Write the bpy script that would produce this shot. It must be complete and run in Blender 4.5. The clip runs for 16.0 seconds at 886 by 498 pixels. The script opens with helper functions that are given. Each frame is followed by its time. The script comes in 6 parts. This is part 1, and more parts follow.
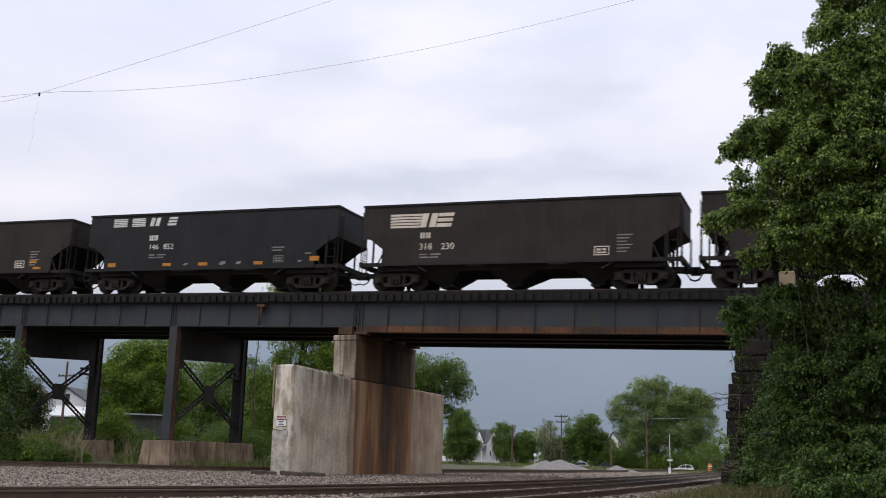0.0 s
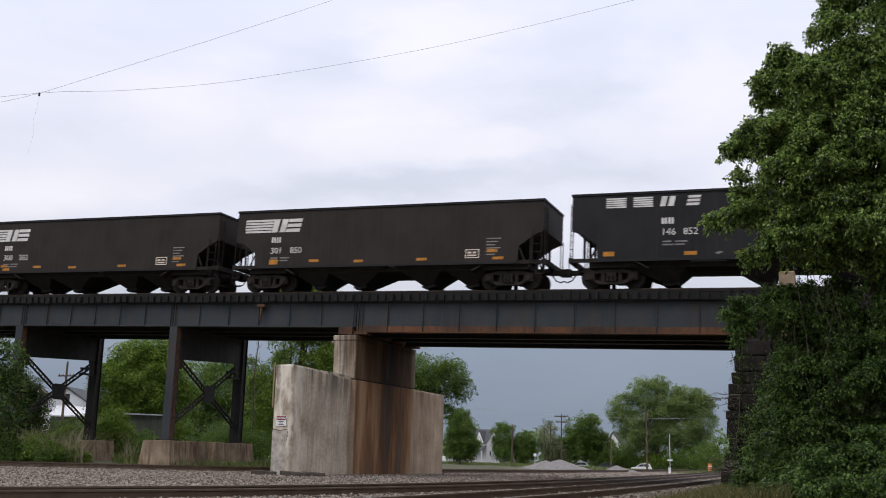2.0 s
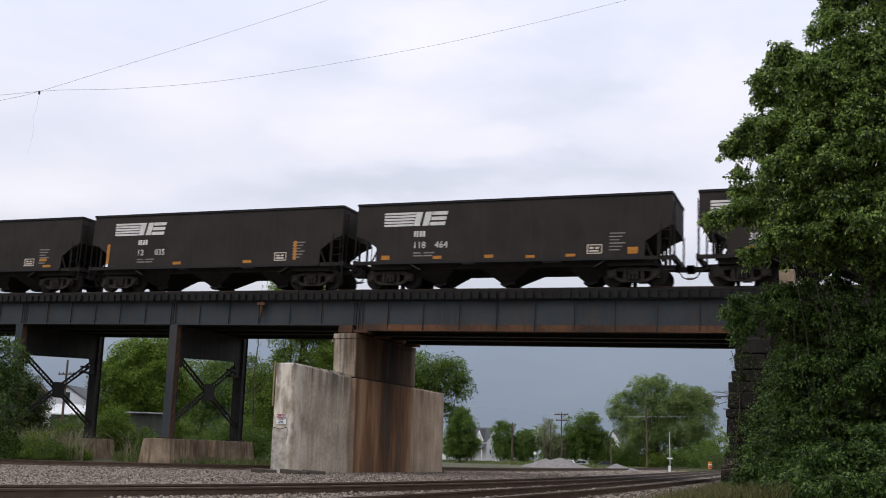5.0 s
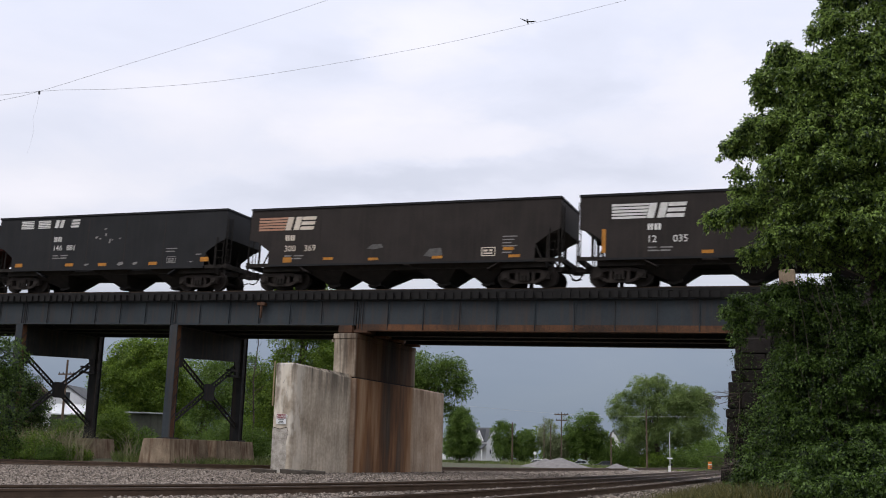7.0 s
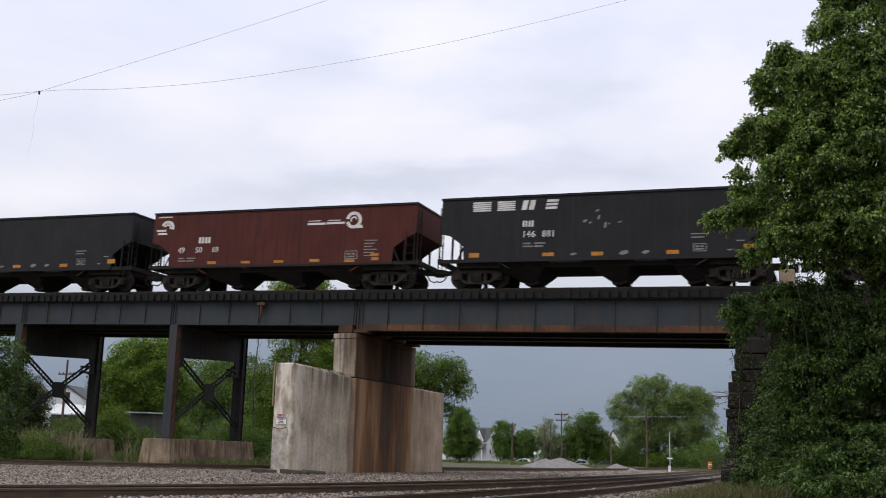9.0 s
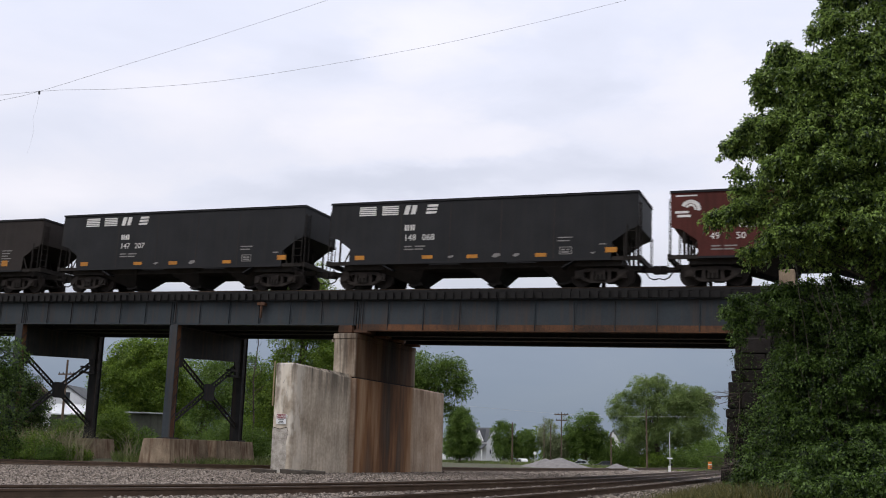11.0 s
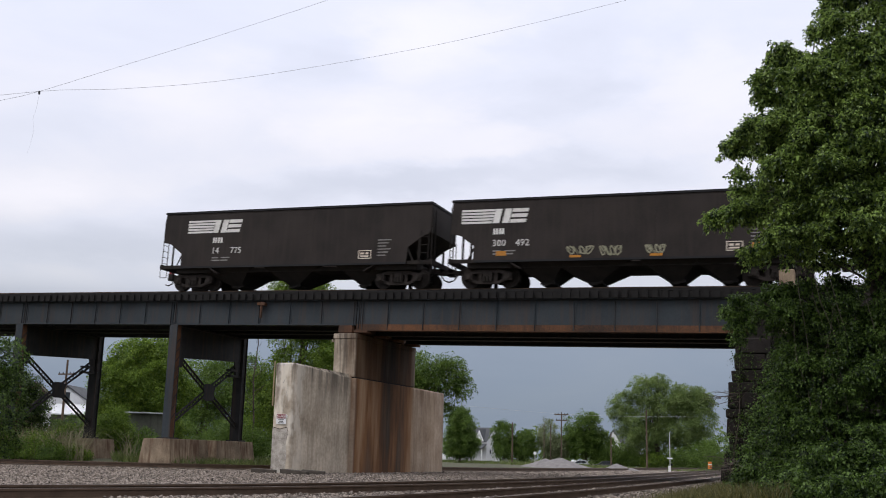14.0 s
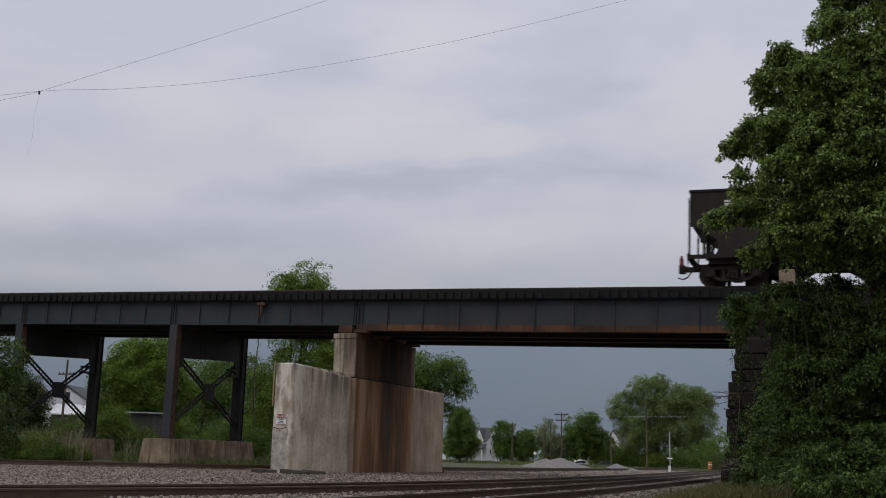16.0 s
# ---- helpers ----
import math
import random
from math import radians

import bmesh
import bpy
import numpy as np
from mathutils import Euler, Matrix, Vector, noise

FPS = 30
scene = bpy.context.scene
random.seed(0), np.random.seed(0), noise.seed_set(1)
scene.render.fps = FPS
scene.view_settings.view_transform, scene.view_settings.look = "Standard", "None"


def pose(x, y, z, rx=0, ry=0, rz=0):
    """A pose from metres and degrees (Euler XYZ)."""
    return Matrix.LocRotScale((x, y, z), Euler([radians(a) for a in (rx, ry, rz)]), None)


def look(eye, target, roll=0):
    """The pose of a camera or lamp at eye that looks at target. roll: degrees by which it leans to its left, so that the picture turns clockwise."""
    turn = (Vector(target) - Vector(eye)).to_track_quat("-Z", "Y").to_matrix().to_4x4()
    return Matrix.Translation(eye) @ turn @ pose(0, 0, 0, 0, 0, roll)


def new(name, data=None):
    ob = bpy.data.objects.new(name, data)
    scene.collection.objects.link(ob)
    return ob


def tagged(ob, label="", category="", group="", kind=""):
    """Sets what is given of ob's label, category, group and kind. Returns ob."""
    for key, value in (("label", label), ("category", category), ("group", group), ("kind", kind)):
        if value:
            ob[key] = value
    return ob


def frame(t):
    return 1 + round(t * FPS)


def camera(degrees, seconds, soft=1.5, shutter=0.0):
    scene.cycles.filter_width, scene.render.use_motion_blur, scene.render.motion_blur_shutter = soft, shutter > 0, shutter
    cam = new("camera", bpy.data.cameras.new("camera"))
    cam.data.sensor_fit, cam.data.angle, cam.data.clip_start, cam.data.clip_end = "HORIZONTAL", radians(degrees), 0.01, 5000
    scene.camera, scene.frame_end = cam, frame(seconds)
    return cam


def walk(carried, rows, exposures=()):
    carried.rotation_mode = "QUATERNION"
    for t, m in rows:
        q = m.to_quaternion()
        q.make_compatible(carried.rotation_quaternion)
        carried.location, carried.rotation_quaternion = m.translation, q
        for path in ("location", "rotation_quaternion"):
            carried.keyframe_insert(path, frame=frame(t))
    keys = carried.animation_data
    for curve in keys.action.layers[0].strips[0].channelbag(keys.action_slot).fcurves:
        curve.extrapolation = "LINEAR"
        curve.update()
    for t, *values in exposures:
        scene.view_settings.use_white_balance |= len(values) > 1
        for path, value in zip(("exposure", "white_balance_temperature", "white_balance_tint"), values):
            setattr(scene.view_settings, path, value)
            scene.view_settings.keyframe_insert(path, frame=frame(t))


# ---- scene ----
# The eye stands at the origin of the plan, x runs along the bridge, y across it.
cam = camera(47.07, 16.0, soft=0.98, shutter=0.2)
EYE = (0.0, 0.0, 0.8)
EARLY = look(EYE, (-3.5911, 9.1132, 2.8135), 1.47)
LATER = look(EYE, (-3.5924, 9.1163, 2.7972), 1.47)
walk(cam, [(0.0, EARLY), (2.2, EARLY), (2.3, LATER), (16.0, LATER)],
     exposures=[(0.0, -0.06), (13.6, -0.06), (14.0, -0.05), (15.0, -0.28), (16.0, -0.70)])

# ---- world: an overcast sky, pale overhead and slate towards the horizon ----
SUN_EL, SUN_AZ = radians(46), radians(227)
world = bpy.data.worlds.new("overcast_sky")
scene.world = world
world.use_nodes = True
wt = world.node_tree
wt.nodes.clear()


def wn(kind, **kw):
    n = wt.nodes.new(kind)
    for k, v in kw.items():
        if k == "ramp":
            while len(n.color_ramp.elements) < len(v):
                n.color_ramp.elements.new(0.5)
            for e, (p, c) in zip(n.color_ramp.elements, v):
                e.position, e.color = p, (*c, 1)
        else:
            n.inputs[k].default_value = v
    return n


def wl(a, ao, b, bi):
    wt.links.new(a.outputs[ao], b.inputs[bi])


sky = wn("ShaderNodeTexSky")
sky.sky_type, sky.sun_disc, sky.sun_elevation, sky.sun_rotation = "NISHITA", False, SUN_EL, SUN_AZ
tc = wn("ShaderNodeTexCoord")
sep = wn("ShaderNodeSeparateXYZ")
wl(tc, "Generated", sep, "Vector")
height = wn("ShaderNodeValToRGB", ramp=[(0.0, (0.36, 0.41, 0.47)), (0.03, (0.27, 0.325, 0.40)), (0.11, (0.33, 0.385, 0.465)), (0.16, (0.77, 0.79, 0.84)), (0.23, (0.94, 0.95, 1.02)), (0.42, (0.99, 1.01, 1.115)), (0.62, (1.5, 1.5, 1.55)), (1.0, (2.1, 2.1, 2.15))])
height.color_ramp.interpolation = "EASE"
wl(sep, "Z", height, "Fac")
stretch = wn("ShaderNodeMapping")
stretch.inputs["Scale"].default_value = (5.0, 5.0, 13.0)
stretch.inputs["Location"].default_value = (0.3, 0.1, 0.4)
wl(tc, "Generated", stretch, "Vector")
cloud = wn("ShaderNodeTexNoise", Scale=1.0, Detail=7.0, Roughness=0.55, Distortion=0.5)
wl(stretch, "Vector", cloud, "Vector")


def wmath(kind, a, b, c=None):
    n = wt.nodes.new("ShaderNodeMath")
    n.operation = kind
    for k, v in enumerate((a, b) if c is None else (a, b, c)):
        if isinstance(v, float):
            n.inputs[k].default_value = v
        else:
            wt.links.new(v, n.inputs[k])
    return n.outputs[0]


# the cloud deck in plan: where each direction meets a vertical plane, frayed by the noise
fray = wn("ShaderNodeTexNoise", Scale=2.6, Detail=5.0, Roughness=0.55)
wl(stretch, "Vector", fray, "Vector")
fray_off = wn("ShaderNodeVectorMath")
fray_off.operation = "MULTIPLY_ADD"
wl(fray, "Color", fray_off, 0)
fray_off.inputs[1].default_value, fray_off.inputs[2].default_value = (0.20, 0.055, 0.0), (-0.10, -0.0275, 0.0)
plan = wn("ShaderNodeCombineXYZ")
wt.links.new(wmath("DIVIDE", sep.outputs["X"], sep.outputs["Y"]), plan.inputs["X"])
wt.links.new(wmath("DIVIDE", sep.outputs["Z"], sep.outputs["Y"]), plan.inputs["Y"])
frayed = wn("ShaderNodeVectorMath")
frayed.operation = "ADD"
wl(plan, 0, frayed, 0)
wl(fray_off, 0, frayed, 1)
# lighter billows and darker undersides: across, up, how narrow, how shallow, how strong
BILLOWS = [(-0.491, 0.363, 11.1, 30.6, 0.9), (-0.347, 0.336, 12.2, 48.6, 0.6), (-0.417, 0.473, 11.4, 26.2, 0.7), (-0.742, 0.431, 7.3, 22.1, 0.5), (-0.978, 0.328, 9.9, 40.4, 0.7), (-0.119, 0.375, 16.7, 23.5, 0.5), (-0.333, 0.226, 10.3, 46.5, 0.45), (-0.799, 0.319, 7.6, 48.7, 0.3)]
UNDERSIDES = [(-0.453, 0.301, 4.6, 58.6, -0.8), (-0.904, 0.253, 5.1, 39.8, -0.6), (-0.576, 0.448, 12.2, 30.8, -0.5), (-0.200, 0.287, 11.1, 64.1, -0.5), (-0.284, 0.375, 14.9, 39.1, -0.4), (-0.654, 0.246, 6.8, 48.6, -0.4), (-0.222, 0.444, 14.1, 25.9, -0.3), (-0.943, 0.414, 7.9, 31.7, -0.35)]
total = wmath("MULTIPLY_ADD", cloud.outputs["Fac"], 0.55, 0.225)
for across, up, narrow, shallow, strong in BILLOWS + UNDERSIDES:
    off = wn("ShaderNodeVectorMath")
    off.operation = "SUBTRACT"
    wl(frayed, 0, off, 0)
    off.inputs[1].default_value = (across, up, 0)
    size = wn("ShaderNodeVectorMath")
    size.operation = "MULTIPLY"
    wl(off, 0, size, 0)
    size.inputs[1].default_value = (narrow * 0.8, shallow * 0.8, 0)
    far = wn("ShaderNodeVectorMath")
    far.operation = "LENGTH"
    wl(size, 0, far, 0)
    puff = wn("ShaderNodeMapRange")
    puff.interpolation_type = "SMOOTHSTEP"
    puff.inputs["From Min"].default_value, puff.inputs["From Max"].default_value = 1.4, 0.1
    wt.links.new(far.outputs["Value"], puff.inputs["Value"])
    total = wmath("MULTIPLY_ADD", puff.outputs[0], strong * 0.36, total)
cloud_tone = wn("ShaderNodeValToRGB", ramp=[(0.18, (0.83, 0.855, 0.925)), (0.46, (0.955, 0.97, 1.035)), (0.62, (1.04, 1.03, 1.06)), (0.90, (1.15, 1.115, 1.12))])
wt.links.new(total, cloud_tone.inputs["Fac"])
clouded = wn("ShaderNodeMix")
clouded.data_type, clouded.blend_type, clouded.inputs["Factor"].default_value = "RGBA", "MULTIPLY", 1.0
wt.links.new(height.outputs["Color"], clouded.inputs[6])
wt.links.new(cloud_tone.outputs["Color"], clouded.inputs[7])
bg_cloud = wn("ShaderNodeBackground", Strength=1.0)
bg_sky = wn("ShaderNodeBackground", Strength=0.05)
wt.links.new(clouded.outputs[2], bg_cloud.inputs["Color"])
wl(sky, "Color", bg_sky, "Color")
both = wn("ShaderNodeMixShader", Fac=0.10)
wt.links.new(bg_cloud.outputs[0], both.inputs[1])
wt.links.new(bg_sky.outputs[0], both.inputs[2])
world_out = wn("ShaderNodeOutputWorld")
wl(both, 0, world_out, "Surface")

sun = new("sun", bpy.data.lights.new("sun", "SUN"))
sun.data.energy, sun.data.angle, sun.data.color = 1.0, radians(20), (1.0, 0.96, 0.9)
sun.matrix_world = look((-70, -45, 90), (0, 20, 0))


# ---- materials ----
def material(name, dark, light, scale=4.0, rough=0.8, bump=0.3, metal=0.0, fine=40.0, streak=0.0, streak_col=(0.1, 0.07, 0.05), spread=0.5, bump_size=0.02, spec=0.3):
    """A weathered surface: two scales of noise between two colours, drips down the sides, and relief."""
    m = bpy.data.materials.new(name)
    m.use_nodes = True
    nt = m.node_tree
    b = nt.nodes["Principled BSDF"]
    L = nt.links.new
    tco = nt.nodes.new("ShaderNodeTexCoord")
    info = nt.nodes.new("ShaderNodeObjectInfo")
    add = nt.nodes.new("ShaderNodeVectorMath")
    add.operation = "MULTIPLY_ADD"
    add.inputs[1].default_value = (1, 1, 1)
    shift = nt.nodes.new("ShaderNodeCombineXYZ")
    times = nt.nodes.new("ShaderNodeMath")
    times.operation, times.inputs[1].default_value = "MULTIPLY", 37.0
    L(info.outputs["Random"], times.inputs[0])
    for k in range(3):
        L(times.outputs[0], shift.inputs[k])
    L(tco.outputs["Object"], add.inputs[0])
    L(shift.outputs[0], add.inputs[2])
    big = nt.nodes.new("ShaderNodeTexNoise")
    big.inputs["Scale"].default_value, big.inputs["Detail"].default_value = scale, 6
    small = nt.nodes.new("ShaderNodeTexNoise")
    small.inputs["Scale"].default_value, small.inputs["Detail"].default_value = fine, 3
    L(add.outputs[0], big.inputs["Vector"])
    L(add.outputs[0], small.inputs["Vector"])
    mixf = nt.nodes.new("ShaderNodeMix")
    mixf.inputs["Factor"].default_value = 0.35
    L(big.outputs["Fac"], mixf.inputs[2])
    L(small.outputs["Fac"], mixf.inputs[3])
    ramp = nt.nodes.new("ShaderNodeValToRGB")
    ramp.color_ramp.elements[0].position, ramp.color_ramp.elements[1].position = 0.5 - spread * 0.4, 0.5 + spread * 0.4
    ramp.color_ramp.elements[0].color, ramp.color_ramp.elements[1].color = (*dark, 1), (*light, 1)
    L(mixf.outputs[0], ramp.inputs["Fac"])
    col = ramp.outputs["Color"]
    if streak:
        mp = nt.nodes.new("ShaderNodeMapping")
        mp.inputs["Scale"].default_value = (2.6, 2.6, 0.16)
        L(add.outputs[0], mp.inputs["Vector"])
        sn = nt.nodes.new("ShaderNodeTexNoise")
        sn.inputs["Scale"].default_value, sn.inputs["Detail"].default_value = 2.2, 5
        L(mp.outputs[0], sn.inputs["Vector"])
        sr = nt.nodes.new("ShaderNodeMapRange")
        sr.inputs["From Min"].default_value, sr.inputs["From Max"].default_value, sr.inputs["To Max"].default_value = 0.48, 0.72, streak
        L(sn.outputs["Fac"], sr.inputs["Value"])
        mx = nt.nodes.new("ShaderNodeMix")
        mx.data_type = "RGBA"
        L(sr.outputs[0], mx.inputs["Factor"])
        L(col, mx.inputs[6])
        mx.inputs[7].default_value = (*streak_col, 1)
        col = mx.outputs[2]
    L(col, b.inputs["Base Color"])
    rr = nt.nodes.new("ShaderNodeMapRange")
    rr.inputs["To Min"].default_value, rr.inputs["To Max"].default_value = max(rough - 0.12, 0.05), min(rough + 0.12, 1)
    L(small.outputs["Fac"], rr.inputs["Value"])
    L(rr.outputs[0], b.inputs["Roughness"])
    b.inputs["Metallic"].default_value = metal
    b.inputs["Specular IOR Level"].default_value = spec
    if bump:
        bp = nt.nodes.new("ShaderNodeBump")
        bp.inputs["Strength"].default_value, bp.inputs["Distance"].default_value = bump, bump_size
        L(mixf.outputs[0], bp.inputs["Height"])
        L(bp.outputs[0], b.inputs["Normal"])
    return m


def leaf_material(name, dark, light, glow=0.35, patch=1.7, even=0.68, sheen=0.35):
    m = bpy.data.materials.new(name)
    m.use_nodes = True
    nt = m.node_tree
    b = nt.nodes["Principled BSDF"]
    L = nt.links.new
    geo = nt.nodes.new("ShaderNodeNewGeometry")
    tco = nt.nodes.new("ShaderNodeTexCoord")
    big = nt.nodes.new("ShaderNodeTexNoise")
    big.inputs["Scale"].default_value = patch
    big.inputs["Detail"].default_value = 3.0
    L(tco.outputs["Object"], big.inputs["Vector"])
    mean = nt.nodes.new("ShaderNodeMix")
    mean.inputs["Factor"].default_value = even
    L(geo.outputs["Random Per Island"], mean.inputs[2])
    L(big.outputs["Fac"], mean.inputs[3])
    ramp = nt.nodes.new("ShaderNodeValToRGB")
    ramp.color_ramp.elements[0].position, ramp.color_ramp.elements[1].position = 0.30, 0.70
    ramp.color_ramp.elements[0].color, ramp.color_ramp.elements[1].color = (*dark, 1), (*light, 1)
    L(mean.outputs[0], ramp.inputs["Fac"])
    L(ramp.outputs["Color"], b.inputs["Base Color"])
    b.inputs["Roughness"].default_value = 0.48
    b.inputs["Specular IOR Level"].default_value = sheen
    tr = nt.nodes.new("ShaderNodeBsdfTranslucent")
    L(ramp.outputs["Color"], tr.inputs["Color"])
    ms = nt.nodes.new("ShaderNodeMixShader")
    ms.inputs[0].default_value = glow
    L(b.outputs[0], ms.inputs[1])
    L(tr.outputs[0], ms.inputs[2])
    L(ms.outputs[0], nt.nodes["Material Output"].inputs["Surface"])
    return m


GIRDER = material("girder_steel", (0.011, 0.017, 0.022), (0.041, 0.050, 0.057), 0.6, 0.62, 0.2, 0.0, 12, 0.5, (0.065, 0.038, 0.024), spread=0.6)
RUSTY = material("rusted_steel", (0.026, 0.018, 0.014), (0.185, 0.080, 0.036), 0.8, 0.85, 0.3, 0.0, 14, 0.6, (0.030, 0.024, 0.021), spread=0.5)
BENT = material("dark_steel", (0.012, 0.012, 0.013), (0.030, 0.029, 0.029), 2.0, 0.7, 0.2, 0.0, 40, 0.5, (0.07, 0.04, 0.025))
TIMBER = material("creosoted_timber", (0.005, 0.0045, 0.0045), (0.015, 0.013, 0.012), 3.0, 0.85, 0.5, 0.0, 50)
TIE = material("weathered_tie", (0.035, 0.028, 0.022), (0.10, 0.085, 0.07), 3.0, 0.9, 0.5, 0.0, 50)
RAIL = material("rail_steel", (0.055, 0.036, 0.024), (0.125, 0.084, 0.058), 3.0, 0.6, 0.15, 0.3, 60)
RAILHEAD = material("worn_railhead", (0.055, 0.042, 0.034), (0.13, 0.105, 0.088), 3.0, 0.55, 0.1, 0.4, 60)
BALLAST = material("ballast_bed", (0.058, 0.045, 0.034), (0.205, 0.165, 0.132), 2.2, 0.95, 1.0, 0.0, 22.0, bump_size=0.05, spec=0.08)
STONES_MAT = bpy.data.materials.new("loose_stone")
STONES_MAT.use_nodes = True
_nt = STONES_MAT.node_tree
_g = _nt.nodes.new("ShaderNodeNewGeometry")
_r = _nt.nodes.new("ShaderNodeValToRGB")
_r.color_ramp.elements[0].color, _r.color_ramp.elements[1].color = (0.058, 0.047, 0.038, 1), (0.33, 0.275, 0.23, 1)
_nt.links.new(_g.outputs["Random Per Island"], _r.inputs["Fac"])
_nt.links.new(_r.outputs["Color"], _nt.nodes["Principled BSDF"].inputs["Base Color"])
_nt.nodes["Principled BSDF"].inputs["Roughness"].default_value = 0.95
GRAVEL = material("grey_gravel", (0.11, 0.102, 0.098), (0.22, 0.205, 0.198), 3.0, 0.95, 0.8, 0.0, 14.0, bump_size=0.05)
SOIL = material("grassy_soil", (0.030, 0.034, 0.016), (0.085, 0.080, 0.042), 0.35, 0.95, 0.8, 0.0, 6.0, bump_size=0.08)
PED = material("stained_concrete", (0.100, 0.070, 0.047), (0.36, 0.275, 0.19), 1.3, 0.9, 0.5, 0.0, 25, 1.0, (0.095, 0.048, 0.028), spread=0.42)
ASPHALT = material("asphalt", (0.04, 0.04, 0.042), (0.07, 0.07, 0.07), 2.0, 0.9, 0.3, 0.0, 30)
ABUT = material("sooty_stone", (0.006, 0.005, 0.0045), (0.026, 0.019, 0.016), 2.0, 0.95, 0.9, 0.0, 14, 0.4, (0.03, 0.026, 0.022), bump_size=0.06)
BARK = material("bark", (0.045, 0.036, 0.028), (0.13, 0.105, 0.085), 4.0, 0.95, 1.0, 0.0, 25, bump_size=0.04)
DRYSTEM = material("dry_stem", (0.06, 0.05, 0.038), (0.14, 0.12, 0.095), 4.0, 0.9, 0.3)
POLEWOOD = material("pole_wood", (0.06, 0.042, 0.030), (0.15, 0.105, 0.075), 2.0, 0.9, 0.4)
CARBLACK = material("car_black", (0.011, 0.011, 0.0125), (0.022, 0.022, 0.024), 0.8, 0.6, 0.12, 0.0, 20, 0.35, (0.027, 0.024, 0.022), spec=0.16)
CARBROWN = material("car_dusty_black", (0.020, 0.0162, 0.015), (0.039, 0.0315, 0.0285), 0.8, 0.7, 0.12, 0.0, 20, 0.4, (0.045, 0.036, 0.030), spec=0.14)
CARRED = material("car_oxide_red", (0.060, 0.0185, 0.015), (0.100, 0.0285, 0.023), 0.8, 0.7, 0.12, 0.0, 20, 0.55, (0.040, 0.013, 0.010), spec=0.12)
UNDER = material("grimy_underframe", (0.012, 0.010, 0.009), (0.030, 0.024, 0.020), 3.0, 0.9, 0.3)
TRUCKMAT = material("dusty_truck", (0.012, 0.0095, 0.008), (0.042, 0.032, 0.027), 3.0, 0.85, 0.3)
WHITE = material("stencil_white", (0.50, 0.47, 0.44), (0.82, 0.80, 0.77), 2.2, 0.7, 0.0, 0.0, 25, spread=0.6)
CREAM = material("dusty_stencil", (0.50, 0.40, 0.31), (0.78, 0.70, 0.60), 2.2, 0.7, 0.0, 0.0, 25, spread=0.7)
RUSTMARK = material("rust_stained_stencil", (0.34, 0.15, 0.09), (0.55, 0.33, 0.23), 1.2, 0.75, 0.0, 0.0, 15, spread=0.7)
CHALK = material("chalky_patch", (0.045, 0.043, 0.041), (0.16, 0.152, 0.145), 6.0, 0.85, 0.0, 0.0, 30, spread=0.9)
SPRAY = material("spray_paint", (0.12, 0.115, 0.075), (0.40, 0.38, 0.26), 4.0, 0.7, 0.0, 0.0, 25, spread=0.8)
FADED = material("faded_stencil", (0.10, 0.095, 0.09), (0.33, 0.31, 0.295), 5.0, 0.8, 0.0, 0.0, 25, spread=0.7)
ORANGE = material("reflector_yellow", (0.30, 0.115, 0.012), (0.56, 0.235, 0.026), 5.0, 0.5, 0.0, 0.0, 30)
PAINT_WHITE = material("white_paint", (0.62, 0.62, 0.62), (0.80, 0.80, 0.79), 3.0, 0.6, 0.05)
SIGNRED = material("sign_red", (0.17, 0.022, 0.026), (0.25, 0.036, 0.04), 3.0, 0.5, 0.0)
SIGNBLACK = material("sign_black", (0.02, 0.02, 0.02), (0.035, 0.035, 0.035), 3.0, 0.5, 0.0)
PALE_ROOF = material("pale_metal_roof", (0.42, 0.43, 0.44), (0.6, 0.61, 0.62), 2.0, 0.7, 0.2)
ROOF = material("grey_shingle", (0.05, 0.053, 0.058), (0.095, 0.098, 0.104), 2.0, 0.9, 0.4)
SIDING = material("white_siding", (0.62, 0.62, 0.64), (0.78, 0.78, 0.79), 1.0, 0.7, 0.1)
BROWNROOF = material("brown_shingle", (0.07, 0.052, 0.042), (0.14, 0.105, 0.085), 2.0, 0.9, 0.4)
BRICKWALL = material("brown_brick", (0.09, 0.055, 0.042), (0.16, 0.105, 0.082), 2.0, 0.9, 0.4)
PANE = material("dark_pane", (0.03, 0.035, 0.04), (0.05, 0.055, 0.06), 1.0, 0.1, 0.0)
TYRE = material("rubber", (0.015, 0.015, 0.015), (0.03, 0.03, 0.03), 5.0, 0.9, 0.1)
WIRE = material("wire_grey", (0.42, 0.42, 0.43), (0.55, 0.55, 0.56), 5.0, 0.6, 0.0)
CONE = material("safety_orange", (0.55, 0.16, 0.03), (0.75, 0.24, 0.05), 3.0, 0.6, 0.0)
LEAF_NEAR = leaf_material("maple_leaf", (0.016, 0.040, 0.010), (0.285, 0.400, 0.085), 0.42, 2.2, 0.38, 0.5)
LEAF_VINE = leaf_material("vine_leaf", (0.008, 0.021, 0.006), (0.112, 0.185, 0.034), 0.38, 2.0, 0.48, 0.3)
LEAF_MID = leaf_material("mid_leaf", (0.042, 0.082, 0.016), (0.165, 0.250, 0.046), 0.45, 1.2, 0.72, 0.2)
# far leaves: distance haze is put into a paler base colour
LEAF_FAR_HAZED = leaf_material("hazed_far_leaf", (0.105, 0.160, 0.050), (0.245, 0.315, 0.105), 0.5, 0.5, 0.78, 0.15)
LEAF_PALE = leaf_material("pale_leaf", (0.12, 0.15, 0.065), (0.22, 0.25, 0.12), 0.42)
